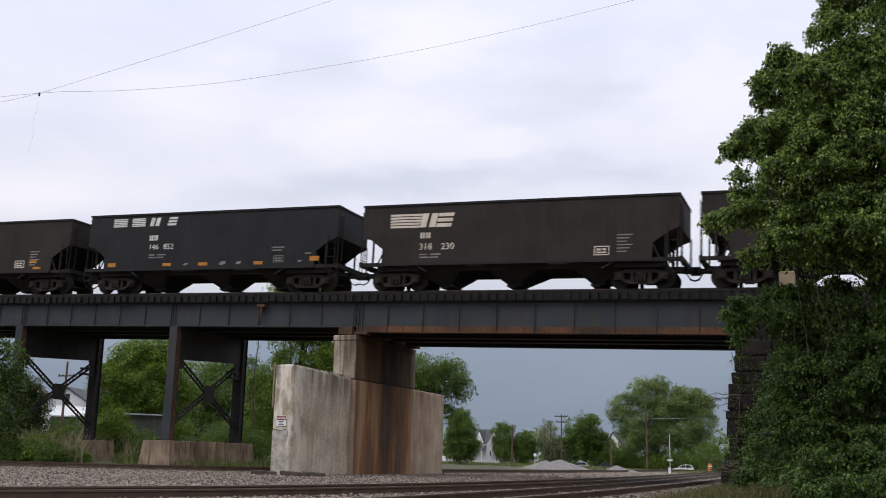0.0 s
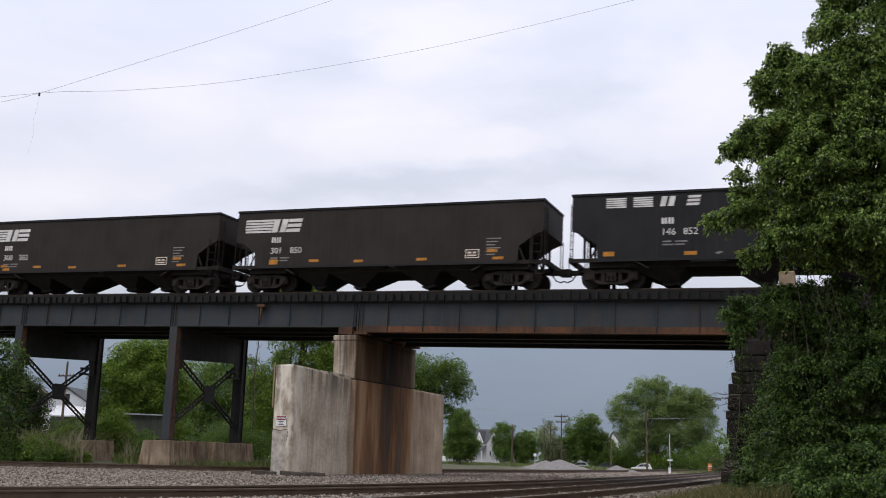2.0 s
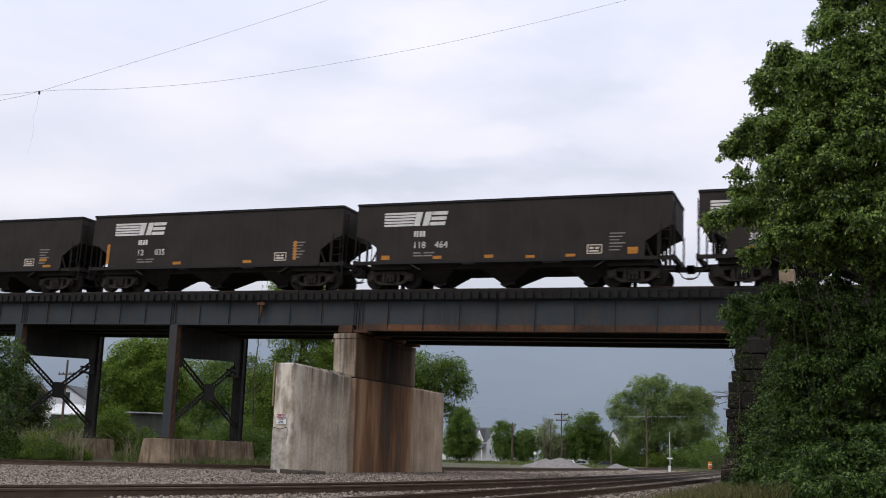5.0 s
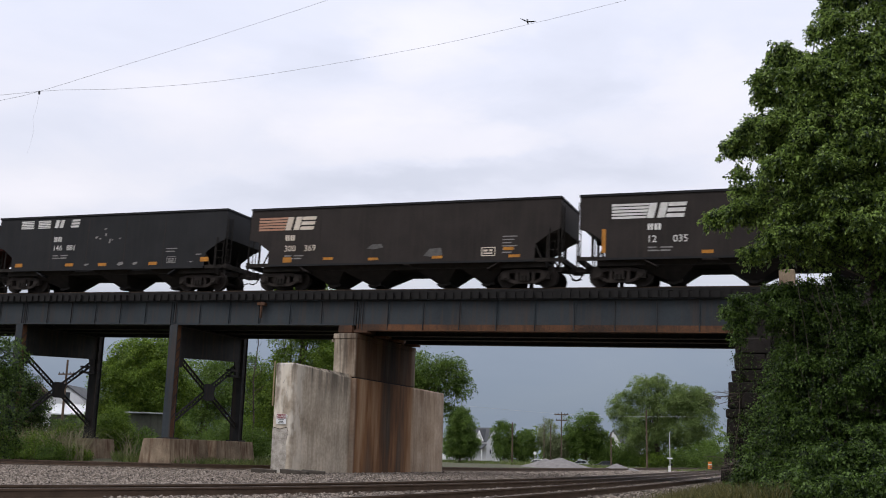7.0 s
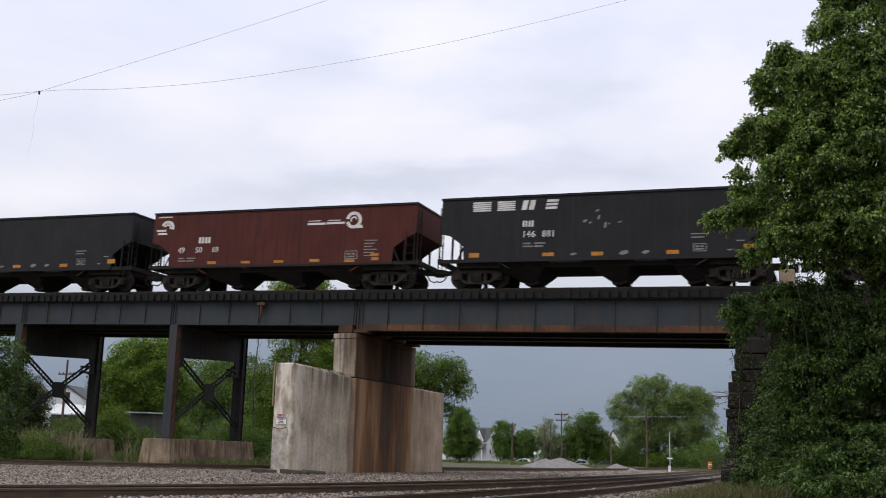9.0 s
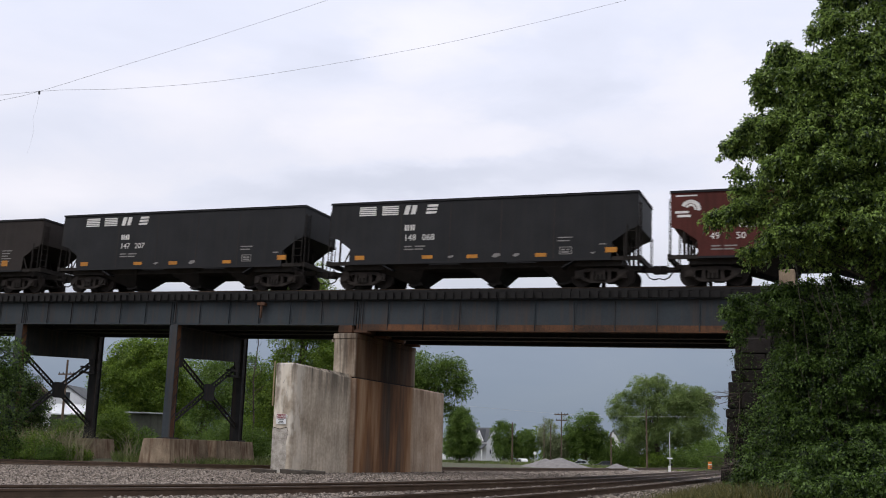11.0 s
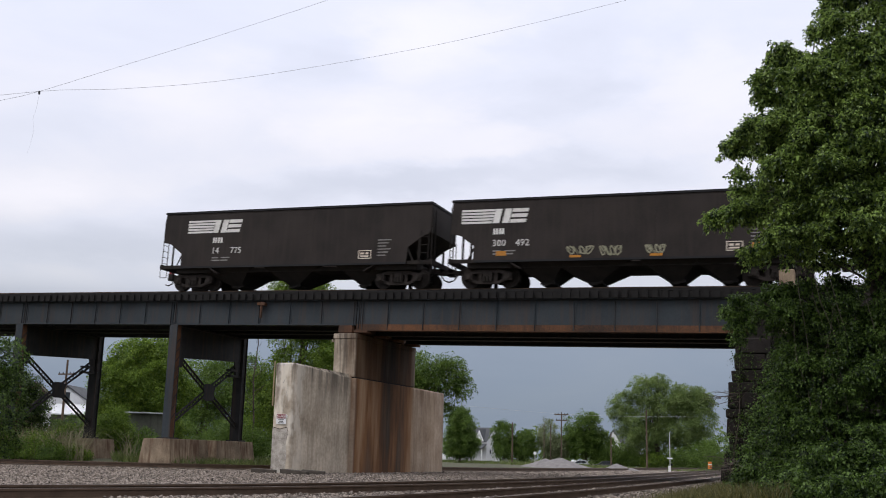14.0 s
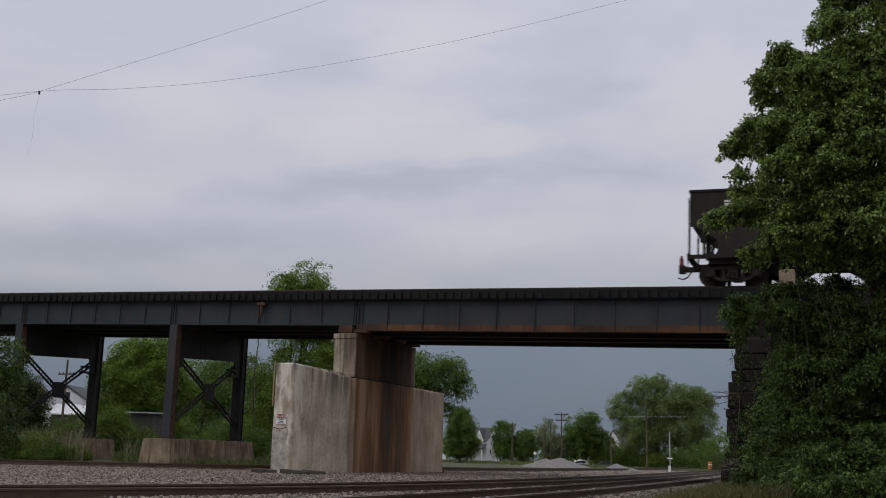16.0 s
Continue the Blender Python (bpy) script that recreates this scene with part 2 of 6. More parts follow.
LEAF_YOUNG = leaf_material("young_leaf", (0.050, 0.098, 0.014), (0.235, 0.335, 0.050), 0.5, 1.2, 0.68, 0.2)
GRASS = leaf_material("grass_blade", (0.055, 0.085, 0.018), (0.17, 0.20, 0.058), 0.35)
VERGE = leaf_material("dry_verge", (0.036, 0.045, 0.010), (0.165, 0.140, 0.048), 0.35)
STRAW = leaf_material("dry_stalk", (0.16, 0.14, 0.075), (0.30, 0.27, 0.16), 0.2)


def pier_material(name, deep):
    """Pale weathered concrete with rust and soot washed down where the girders stand over it; deep under 1 adds painted
    shade.
    """
    m = material(name, (0.27, 0.218, 0.160), (0.70, 0.60, 0.475), 0.9, 0.92, 0.6, 0.0, 7, 0.5, (0.21, 0.165, 0.120), spread=0.55)
    nt = m.node_tree
    L = nt.links.new
    b = nt.nodes["Principled BSDF"]
    src = b.inputs["Base Color"].links[0].from_socket
    tco = nt.nodes.new("ShaderNodeTexCoord")
    sep = nt.nodes.new("ShaderNodeSeparateXYZ")
    L(tco.outputs["Object"], sep.inputs[0])
    wob = nt.nodes.new("ShaderNodeTexNoise")
    mp = nt.nodes.new("ShaderNodeMapping")
    mp.inputs["Scale"].default_value = (1, 0.55, 0.07)
    L(tco.outputs["Object"], mp.inputs["Vector"])
    L(mp.outputs[0], wob.inputs["Vector"])
    wob.inputs["Scale"].default_value, wob.inputs["Detail"].default_value = 1.6, 8

    def ranged(v, lo, hi, a, bb):
        r = nt.nodes.new("ShaderNodeMapRange")
        r.inputs["From Min"].default_value, r.inputs["From Max"].default_value = lo, hi
        r.inputs["To Min"].default_value, r.inputs["To Max"].default_value = a, bb
        L(v, r.inputs["Value"])
        return r.outputs[0]

    def times(a, bb):
        n = nt.nodes.new("ShaderNodeMath")
        n.operation = "MULTIPLY"
        L(a, n.inputs[0])
        L(bb, n.inputs[1])
        return n.outputs[0]

    # the washed stretch of wall lies below the girders
    edge = times(ranged(sep.outputs["Y"], 4.65, 5.0, 0, 1), ranged(sep.outputs["Y"], 10.75, 11.1, 1, 0.42))
    face = ranged(sep.outputs["X"], -0.75, -0.35, 0.25, 1)
    mask = times(times(edge, face), ranged(wob.outputs["Fac"], 0.30, 0.50, 0.86, 1.0))
    tone = nt.nodes.new("ShaderNodeValToRGB")
    els = [(0.34, (0.036, 0.022, 0.014)), (0.45, (0.120, 0.058, 0.027)), (0.55, (0.235, 0.115, 0.050)), (0.68, (0.38, 0.245, 0.145))]
    while len(tone.color_ramp.elements) < 4:
        tone.color_ramp.elements.new(0.5)
    for e, (p, c) in zip(tone.color_ramp.elements, els):
        e.position, e.color = p, (*(v * deep for v in c), 1)
    grain = nt.nodes.new("ShaderNodeTexNoise")
    mg = nt.nodes.new("ShaderNodeMapping")
    mg.inputs["Scale"].default_value = (1, 3.2, 0.35)
    L(tco.outputs["Object"], mg.inputs["Vector"])
    L(mg.outputs[0], grain.inputs["Vector"])
    grain.inputs["Scale"].default_value, grain.inputs["Detail"].default_value = 1.4, 6
    blend = nt.nodes.new("ShaderNodeMix")
    blend.inputs["Factor"].default_value = 0.24
    L(wob.outputs["Fac"], blend.inputs[2])
    L(grain.outputs["Fac"], blend.inputs[3])
    # the wettest band lies in the middle of the washed stretch
    band = times(ranged(sep.outputs["Y"], 6.4, 7.7, 0, 1), ranged(sep.outputs["Y"], 8.9, 9.9, 1, 0))
    wet = nt.nodes.new("ShaderNodeMath")
    wet.operation, wet.inputs[1].default_value = "MULTIPLY_ADD", -0.10
    L(band, wet.inputs[0])
    lifted = nt.nodes.new("ShaderNodeMath")
    lifted.operation, lifted.inputs[1].default_value = "ADD", 0.035
    L(blend.outputs[0], lifted.inputs[0])
    L(lifted.outputs[0], wet.inputs[2])
    L(wet.outputs[0], tone.inputs["Fac"])
    # black drips hang from the top edge
    drip = nt.nodes.new("ShaderNodeTexNoise")
    md = nt.nodes.new("ShaderNodeMapping")
    md.inputs["Scale"].default_value = (4.0, 1.7, 0.28)
    L(tco.outputs["Object"], md.inputs["Vector"])
    L(md.outputs[0], drip.inputs["Vector"])
    drip.inputs["Scale"].default_value, drip.inputs["Detail"].default_value = 1.5, 9
    soot = nt.nodes.new("ShaderNodeMix")
    soot.data_type = "RGBA"
    L(times(ranged(sep.outputs["Z"], 2.2, 4.2, 0, 1.3), ranged(drip.outputs["Fac"], 0.40, 0.60, 0.04, 0.7)), soot.inputs["Factor"])
    L(src, soot.inputs[6])
    soot.inputs[7].default_value = (0.10, 0.085, 0.068, 1)
    # old whitewash flakes off the nose of the wall
    flake = nt.nodes.new("ShaderNodeTexNoise")
    mf = nt.nodes.new("ShaderNodeMapping")
    mf.inputs["Scale"].default_value = (1, 1, 0.45)
    L(tco.outputs["Object"], mf.inputs["Vector"])
    L(mf.outputs[0], flake.inputs["Vector"])
    flake.inputs["Scale"].default_value, flake.inputs["Detail"].default_value = 2.3, 9
    white = nt.nodes.new("ShaderNodeMix")
    white.data_type = "RGBA"
    L(times(ranged(sep.outputs["Y"], 0.10, 1.2, 1, 0), ranged(flake.outputs["Fac"], 0.45, 0.58, 0.0, 0.75)), white.inputs["Factor"])
    L(soot.outputs[2], white.inputs[6])
    white.inputs[7].default_value = (0.74, 0.68, 0.58, 1)
    src = white.outputs[2]
    mx = nt.nodes.new("ShaderNodeMix")
    mx.data_type = "RGBA"
    L(mask, mx.inputs["Factor"])
    L(src, mx.inputs[6])
    L(tone.outputs["Color"], mx.inputs[7])
    L(mx.outputs[2], b.inputs["Base Color"])
    return m


PIER = pier_material("pier_concrete", 1.0)
# shaft copy: stain scaled darker to paint in the shadow of the girders
SHADED_SHAFT = pier_material("shaded_shaft_concrete", 0.36)
CONDUIT = material("tan_pipe", (0.26, 0.20, 0.11), (0.40, 0.31, 0.18), 4.0, 0.7, 0.1)
SPALL = material("spalled_concrete", (0.17, 0.145, 0.12), (0.62, 0.57, 0.50), 3.5, 0.95, 1.0, 0.0, 22, bump_size=0.06)


# ---- mesh helpers ----
class Shape:
    """Gathers corners and faces of simple solids into one mesh."""

    def __init__(self):
        self.v, self.f = [], []

    def box(self, x0, x1, y0, y1, z0, z1):
        n = len(self.v)
        self.v += [(x, y, z) for z in (z0, z1) for y in (y0, y1) for x in (x0, x1)]
        self.f += [tuple(n + i for i in q) for q in ((0, 2, 3, 1), (4, 5, 7, 6), (0, 1, 5, 4), (2, 6, 7, 3), (0, 4, 6, 2), (1, 3, 7, 5))]
        return self

    def prism(self, outline, a, b, axis="y"):
        """A flat outline pushed from a to b; the outline lies in x-z for axis y, y-z for axis x, x-y for axis z."""
        n, k = len(self.v), len(outline)
        put = {"y": lambda p, t: (p[0], t, p[1]), "x": lambda p, t: (t, p[0], p[1]), "z": lambda p, t: (p[0], p[1], t)}[axis]
        self.v += [put(p, a) for p in outline] + [put(p, b) for p in outline]
        self.f += [tuple(range(n, n + k))[::-1], tuple(range(n + k, n + 2 * k))]
        self.f += [(n + i, n + (i + 1) % k, n + k + (i + 1) % k, n + k + i) for i in range(k)]
        return self

    def rod(self, a, b, r, sides=8, r2=None):
        a, b = Vector(a), Vector(b)
        q = (b - a).to_track_quat("Z", "Y").to_matrix()
        n = len(self.v)
        for p, rad in ((a, r), (b, r if r2 is None else r2)):
            for i in range(sides):
                t = 2 * math.pi * i / sides
                self.v.append(tuple(p + q @ Vector((math.cos(t) * rad, math.sin(t) * rad, 0))))
        self.f += [(n + i, n + (i + 1) % sides, n + sides + (i + 1) % sides, n + sides + i) for i in range(sides)]
        self.f += [tuple(range(n, n + sides))[::-1], tuple(range(n + sides, n + 2 * sides))]
        return self

    def mesh(self, name):
        me = bpy.data.meshes.new(name)
        me.from_pydata(self.v, [], self.f)
        bm = bmesh.new()
        bm.from_mesh(me)
        bmesh.ops.recalc_face_normals(bm, faces=bm.faces)
        bm.to_mesh(me)
        bm.free()
        return me


def part(name, shape, mat, parent=None, label="", m=None, bevel=0.0, smooth=False):
    """Links a shape (or a ready mesh) as one mesh object under a thing or part."""
    me = shape if isinstance(shape, bpy.types.Mesh) else shape.mesh(name)
    if not me.materials:
        me.materials.append(mat)
    if smooth:
        for p in me.polygons:
            p.use_smooth = True
    ob = new(name, me)
    if m is not None:
        ob.matrix_basis = m
    if parent is not None:
        ob.parent = parent
    if bevel:
        mod = ob.modifiers.new("worn_edges", "BEVEL")
        mod.width, mod.segments, mod.limit_method = bevel, 2, "ANGLE"
    if label:
        tagged(ob, label)
    return ob


def thing(name, m, label, category, group="", kind=""):
    ob = new(name)
    ob.empty_display_size = 0.2
    ob.matrix_basis = m
    return tagged(ob, label, category, group, kind)


def lettering(text, size):
    """Block letters as a thin mesh, standing in x-z and facing -y."""
    cu = bpy.data.curves.new("lettering", "FONT")
    cu.body, cu.size, cu.extrude, cu.resolution_u = text, size, 0.004, 2
    tmp = new("lettering", cu)
    dg = bpy.context.evaluated_depsgraph_get()
    me = bpy.data.meshes.new_from_object(tmp.evaluated_get(dg))
    bpy.data.objects.remove(tmp)
    me.transform(pose(0, 0, 0, 90, 0, 0))
    return me


def tube(points, r0, r1, sides=7):
    """A tapering tube through a few points."""
    s = Shape()
    k = len(points)
    for j, p in enumerate(points):
        p = Vector(p)
        d = (Vector(points[min(j + 1, k - 1)]) - Vector(points[max(j - 1, 0)])).normalized()
        q = d.to_track_quat("Z", "Y").to_matrix()
        r = r0 + (r1 - r0) * j / (k - 1)
        for i in range(sides):
            t = 2 * math.pi * i / sides
            s.v.append(tuple(p + q @ Vector((math.cos(t) * r, math.sin(t) * r, 0))))
    for j in range(k - 1):
        for i in range(sides):
            a, b = j * sides + i, j * sides + (i + 1) % sides
            s.f.append((a, b, b + sides, a + sides))
    s.f.append(tuple(range(sides))[::-1])
    s.f.append(tuple(range((k - 1) * sides, k * sides)))
    return s


def leaves(name, blobs, count, size, mat, parent, seed, clump=26, spread=0.32, droop=0.35, shell=0.55):
    """A crown of many small leaves in clumps, set about the outer part of several rounded masses."""
    rng = np.random.default_rng(seed)
    blobs = np.array(blobs, float)
    weight = (blobs[:, 3] * blobs[:, 4]) ** 1.0
    weight /= weight.sum()
    nclump = max(count // clump, 1)
    which = rng.choice(len(blobs), nclump, p=weight)
    d = rng.normal(size=(nclump, 3))
    d /= np.linalg.norm(d, axis=1)[:, None]
    rad = shell + (1.08 - shell) * rng.random(nclump) ** 0.6
    rad *= 0.86 + 0.3 * rng.random(nclump) ** 2
    scl = np.stack([blobs[which, 3], blobs[which, 3], blobs[which, 4]], 1)
    centre = blobs[which, :3] + d * scl * rad[:, None]
    n = nclump * clump
    # each clump is a drooping spray: leaves overlap along a twig that reaches out and down
    flat = d * np.array([1, 1, 0.3]) + np.array([0, 0, -0.35]) + rng.normal(size=(nclump, 3)) * 0.45
    flat /= np.linalg.norm(flat, axis=1)[:, None] + 1e-9
    top = d * 0.75 + np.array([0, 0, 0.62]) + rng.normal(size=(nclump, 3)) * 0.30
    top -= flat * (top * flat).sum(1)[:, None]
    top /= np.linalg.norm(top, axis=1)[:, None] + 1e-9
    across = np.cross(flat, top)
    reach = (spread * (1.3 + 1.3 * rng.random(nclump)))[:, None]
    flat, top, across, reach = (np.repeat(a, clump, 0) for a in (flat, top, across, reach))
    u = rng.random((n, 1)) * 2 - 1
    v = np.clip(rng.normal(size=(n, 1)) * 0.42, -0.8, 0.8) * (1.15 - 0.55 * u)
    w = rng.normal(size=(n, 1)) * 0.16
    at = np.repeat(centre, clump, 0) + reach * (flat * u + across * v + top * w - np.array([0, 0, 0.30]) * (u * u + 0.7 * v * v))
    at[:, 2] = np.maximum(at[:, 2], 0.05)
    face = top + flat * 0.35 * u + across * v * 0.5 + rng.normal(size=(n, 3)) * 0.36
    face /= np.linalg.norm(face, axis=1)[:, None] + 1e-9
    way = flat * 0.6 + across * np.sign(v) * 0.7 + rng.normal(size=(n, 3)) * 0.30 - np.array([0, 0, droop * 1.5])
    way -= face * (way * face).sum(1)[:, None]
    way /= np.linalg.norm(way, axis=1)[:, None] + 1e-9
    side = np.cross(way, face)
    up = face
    ln = size * (0.65 + 0.7 * rng.random(n))[:, None]
    wd = ln * 0.36
    base = at
    tip = at + way * ln
    mid = at + way * ln * 0.45
    lft = mid + side * wd + up * wd * 0.35
    rgt = mid - side * wd + up * wd * 0.35
    verts = np.stack([base, rgt, tip, lft], 1).reshape(-1, 3)
    me = bpy.data.meshes.new(name)
    me.vertices.add(4 * n)
    me.vertices.foreach_set("co", verts.ravel())
    me.loops.add(6 * n)
    k = np.arange(n)[:, None] * 4
    me.loops.foreach_set("vertex_index", (k + np.array([0, 1, 2, 0, 2, 3])).ravel().astype(np.int32))
    me.polygons.add(2 * n)
    me.polygons.foreach_set("loop_start", np.arange(0, 6 * n, 3, dtype=np.int32))
    me.update()
    me.validate()
    me.materials.append(mat)
    ob = new(name, me)
    ob.parent = parent
    return ob


def boughs(name, blobs, count, size, mat, parent, seed, clump=70, spread=0.22, shell=0.7):
    """Near foliage: domed tufts over several rounded masses, each tuft shingled with hanging pointed leaves."""
    rng = np.random.default_rng(seed)
    blobs = np.array(blobs, float)
    weight = blobs[:, 3] * (blobs[:, 3] + blobs[:, 4])
    weight /= weight.sum()
    tufts = max(count // clump, 1)
    which = rng.choice(len(blobs), tufts, p=weight)

    def unit(a):
        return a / (np.linalg.norm(a, axis=1)[:, None] + 1e-9)

    d = unit(rng.normal(size=(tufts, 3)))
    scl = np.stack([blobs[which, 3], blobs[which, 3], blobs[which, 4]], 1)
    rad = shell + (1.0 - shell) * rng.random(tufts) ** 0.5
    centre = blobs[which, :3] + d * scl * rad[:, None]
    axis = unit(d * np.array([1.0, 1.0, 0.35]) + np.array([0, 0, 0.12]) + rng.normal(size=(tufts, 3)) * 0.38)
    reach = np.minimum(spread * (0.5 + 0.9 * rng.random(tufts)), 0.13 + 0.35 * blobs[which, 3])
    n = tufts * clump
    centre, axis, reach = (np.repeat(a, clump, 0) for a in (centre, axis, reach))
    reach = reach[:, None]
    out = unit(rng.normal(size=(n, 3)))
    out = unit(out - axis * (out * axis).sum(1)[:, None] + np.array([0, 0, 0.25]))
    u = rng.random((n, 1)) * 1.25 - 0.25
    at = centre + reach * (axis * u * 1.5 + out * 0.62 * (1.0 - 0.6 * u) * rng.random((n, 1)) ** 0.6)
    at[:, 2:] -= reach * 0.55 * u * np.abs(u)
    face = unit(out * 0.75 + axis * 0.3 + np.array([0, 0, 0.40]) + rng.normal(size=(n, 3)) * 0.48)
    way = axis * 0.5 + out * 0.45 + np.array([0, 0, -0.70]) + rng.normal(size=(n, 3)) * 0.36
    way = unit(way - face * (way * face).sum(1)[:, None])
    side = np.cross(way, face)
    ln = size * (0.6 + 0.75 * rng.random(n))[:, None]
    wd = ln * (0.23 + 0.11 * rng.random(n))[:, None]
    at[:, 2] = np.maximum(at[:, 2], 0.08)
    tip = at + way * ln - face * ln * 0.12
    mid = at + way * ln * 0.40
    lift = face * wd * 0.30
    verts = np.stack([at, mid - side * wd + lift, tip, mid + side * wd + lift], 1).reshape(-1, 3)
    me = bpy.data.meshes.new(name)
    me.vertices.add(4 * n)
    me.vertices.foreach_set("co", verts.ravel())
    me.loops.add(6 * n)
    k = np.arange(n)[:, None] * 4
    me.loops.foreach_set("vertex_index", (k + np.array([0, 1, 2, 0, 2, 3])).ravel().astype(np.int32))
    me.polygons.add(2 * n)
    me.polygons.foreach_set("loop_start", np.arange(0, 6 * n, 3, dtype=np.int32))
    me.update()
    me.validate()
    me.materials.append(mat)
    ob = new(name, me)
    ob.parent = parent
    return ob


def near_plant(x, y, masses, tips, count, size, mat, label, seed, r0, spread, clump=70, fill=0, name="tree", category="tree"):
    """A plant close to the eye; masses and branch tips are given in the plan: x, y, z, radius, half height."""
    t = thing(name, pose(x, y, 0), label, category)
    local = [(a - x, b - y, z, r, h) for a, b, z, r, h in masses]
    ends = [(a - x, b - y, z, r, h) for a, b, z, r, h in tips]
    rng = random.Random(seed)
    tufts = []
    for bx, by, bz, r, h in local:
        for _ in range(int(13 * r * h)):
            a, u, far = rng.uniform(0, 2 * math.pi), rng.uniform(-0.6, 0.95), rng.uniform(0.80, 1.04)
            c, q = math.sqrt(1 - u * u), rng.uniform(0.06, 0.20)
            tufts.append((bx + r * far * c * math.cos(a), by + r * far * c * math.sin(a), bz + h * far * u, q, q * 0.7))
    high = sorted(local, key=lambda b: -b[2])
    trunk = limbs((0, 0, -0.3), [(b[0] * 0.85, b[1] * 0.85, b[2]) for b in high[:6]], r0, t, seed)
    twigs = Shape()
    for e in ends:
        m = min(local, key=lambda b: math.dist(b[:3], e[:3]))
        p, q = Vector(m[:3]), Vector(e[:3])
        a = tube([p, p.lerp(q, 0.5) + Vector((0, 0, 0.05)), q], 0.014, 0.005, 5)
        k = len(twigs.v)
        twigs.v += a.v
        twigs.f += [tuple(k + i for i in f) for f in a.f]
    part("twigs", twigs, BARK, trunk)
    crown = boughs("crown", [(a, b, z, r * 0.9, h * 0.9) for a, b, z, r, h in local], count // 3, size, mat, t, seed, clump, spread)
    boughs("spray", tufts + ends, count * 2 // 3, size, mat, crown, seed + 50, clump, spread, 0.3)
    if fill:
        boughs("inner_leaves", [(a, b, z, r * 0.75, h * 0.75) for a, b, z, r, h in local], fill, size * 1.5, mat, crown, seed + 500, clump, spread * 1.4, 0.0)
    return t


def limbs(trunk_base, tips, r0, parent, seed, bend=0.4):
    """A tapered trunk with limbs that reach into the crown, all in one mesh."""
    rng = random.Random(seed)
    s = Shape()
    b = Vector(trunk_base)
    for k, tip in enumerate(tips):
        t = Vector(tip)
        pts = []
        for j in range(6):
            f = j / 5
            p = b.lerp(t, f)
            p.z = b.z + (t.z - b.z) * (f ** 0.8)
            p += Vector((rng.uniform(-1, 1), rng.uniform(-1, 1), 0)) * bend * f * (1 - f) * 2
            pts.append(p)
        a = tube(pts, r0 * (1.0 if k == 0 else 0.62), r0 * 0.12)
        n = len(s.v)
        s.v += a.v
        s.f += [tuple(n + i for i in f) for f in a.f]
        for _ in range(4):
            o = pts[rng.randint(2, 4)]
            e = o + Vector((rng.uniform(-1, 1), rng.uniform(-1, 1), rng.uniform(0.1, 0.9))) * min((t - b).length * 0.2, 1.0)
            a = tube([o, o.lerp(e, 0.5) + Vector((0, 0, 0.06)), e], r0 * 0.26, r0 * 0.06, 5)
            n = len(s.v)
            s.v += a.v
            s.f += [tuple(n + i for i in f) for f in a.f]
    return part("trunk", s, BARK, parent, smooth=True)


def tree(x, y, blobs, count, size, mat, label, seed, r0=0.15, clump=26, spread=0.32, z0=0.0, shell=0.55, name="tree", category="tree", group="", grow=1.0, fill=0, lumps=0):
    """blobs: x, y, z, radius, half height, from the foot of the trunk; grow sets it larger and as much farther off."""
    x, y, size, r0, spread = x * grow, y * grow, size * grow, r0 * grow, spread * grow
    blobs = [tuple(v * grow for v in b) for b in blobs]
    t = thing(name, pose(x, y, z0), label, category, group)
    big, rng = list(blobs), random.Random(seed + 90)
    # tufts at the branch ends break up the outline of each mass
    for bx, by, bz, r, h in big:
        for _ in range(int(lumps * r * h) if r > 0.7 else 0):
            a, u, far = rng.uniform(0, 2 * math.pi), rng.uniform(-0.6, 0.95), rng.uniform(0.95, 1.22)
            c, q = math.sqrt(1 - u * u), r * rng.uniform(0.14, 0.27)
            blobs.append((bx + r * far * c * math.cos(a), by + r * far * c * math.sin(a), bz + h * far * u, q, q * 0.7))
    tips = [(b[0] * 0.8, b[1] * 0.8, b[2]) for b in sorted(blobs, key=lambda b: -b[2])][:7]
    limbs((0, 0, -0.1 if grow == 1.0 else -1.4), tips, r0, t, seed)
    crown = leaves("crown", blobs, count, size, mat, t, seed, clump, spread, shell=shell)
    if fill:
        core = [(x0, y0, z, r * 0.72, h * 0.72) for x0, y0, z, r, h in big]
        leaves("inner_leaves", core, fill, size * 1.5, mat, crown, seed + 500, clump, spread * 1.3, shell=0.0)
    return t


# ---- ground ----
def ground_height(x, y):
    r = math.hypot(x, y)
    low = -0.75 * (1 - min(max((r - 7) / 6, 0), 1) ** 2 * (3 - 2 * min(max((r - 7) / 6, 0), 1)))
    bank = 0.30 * min(max((-x - 24) / 10, 0), 1) * min(max((y - 37) / 4, 0), 1)
    right = 0.35 * min(max((x + 3.6) / 2.5, 0), 1) * min(max((r - 12) / 6, 0), 1)
    dip = min(max((r - 155) / 40, 0), 1)
    return low + bank + right - 0.10 - dip * dip * (3 - 2 * dip)


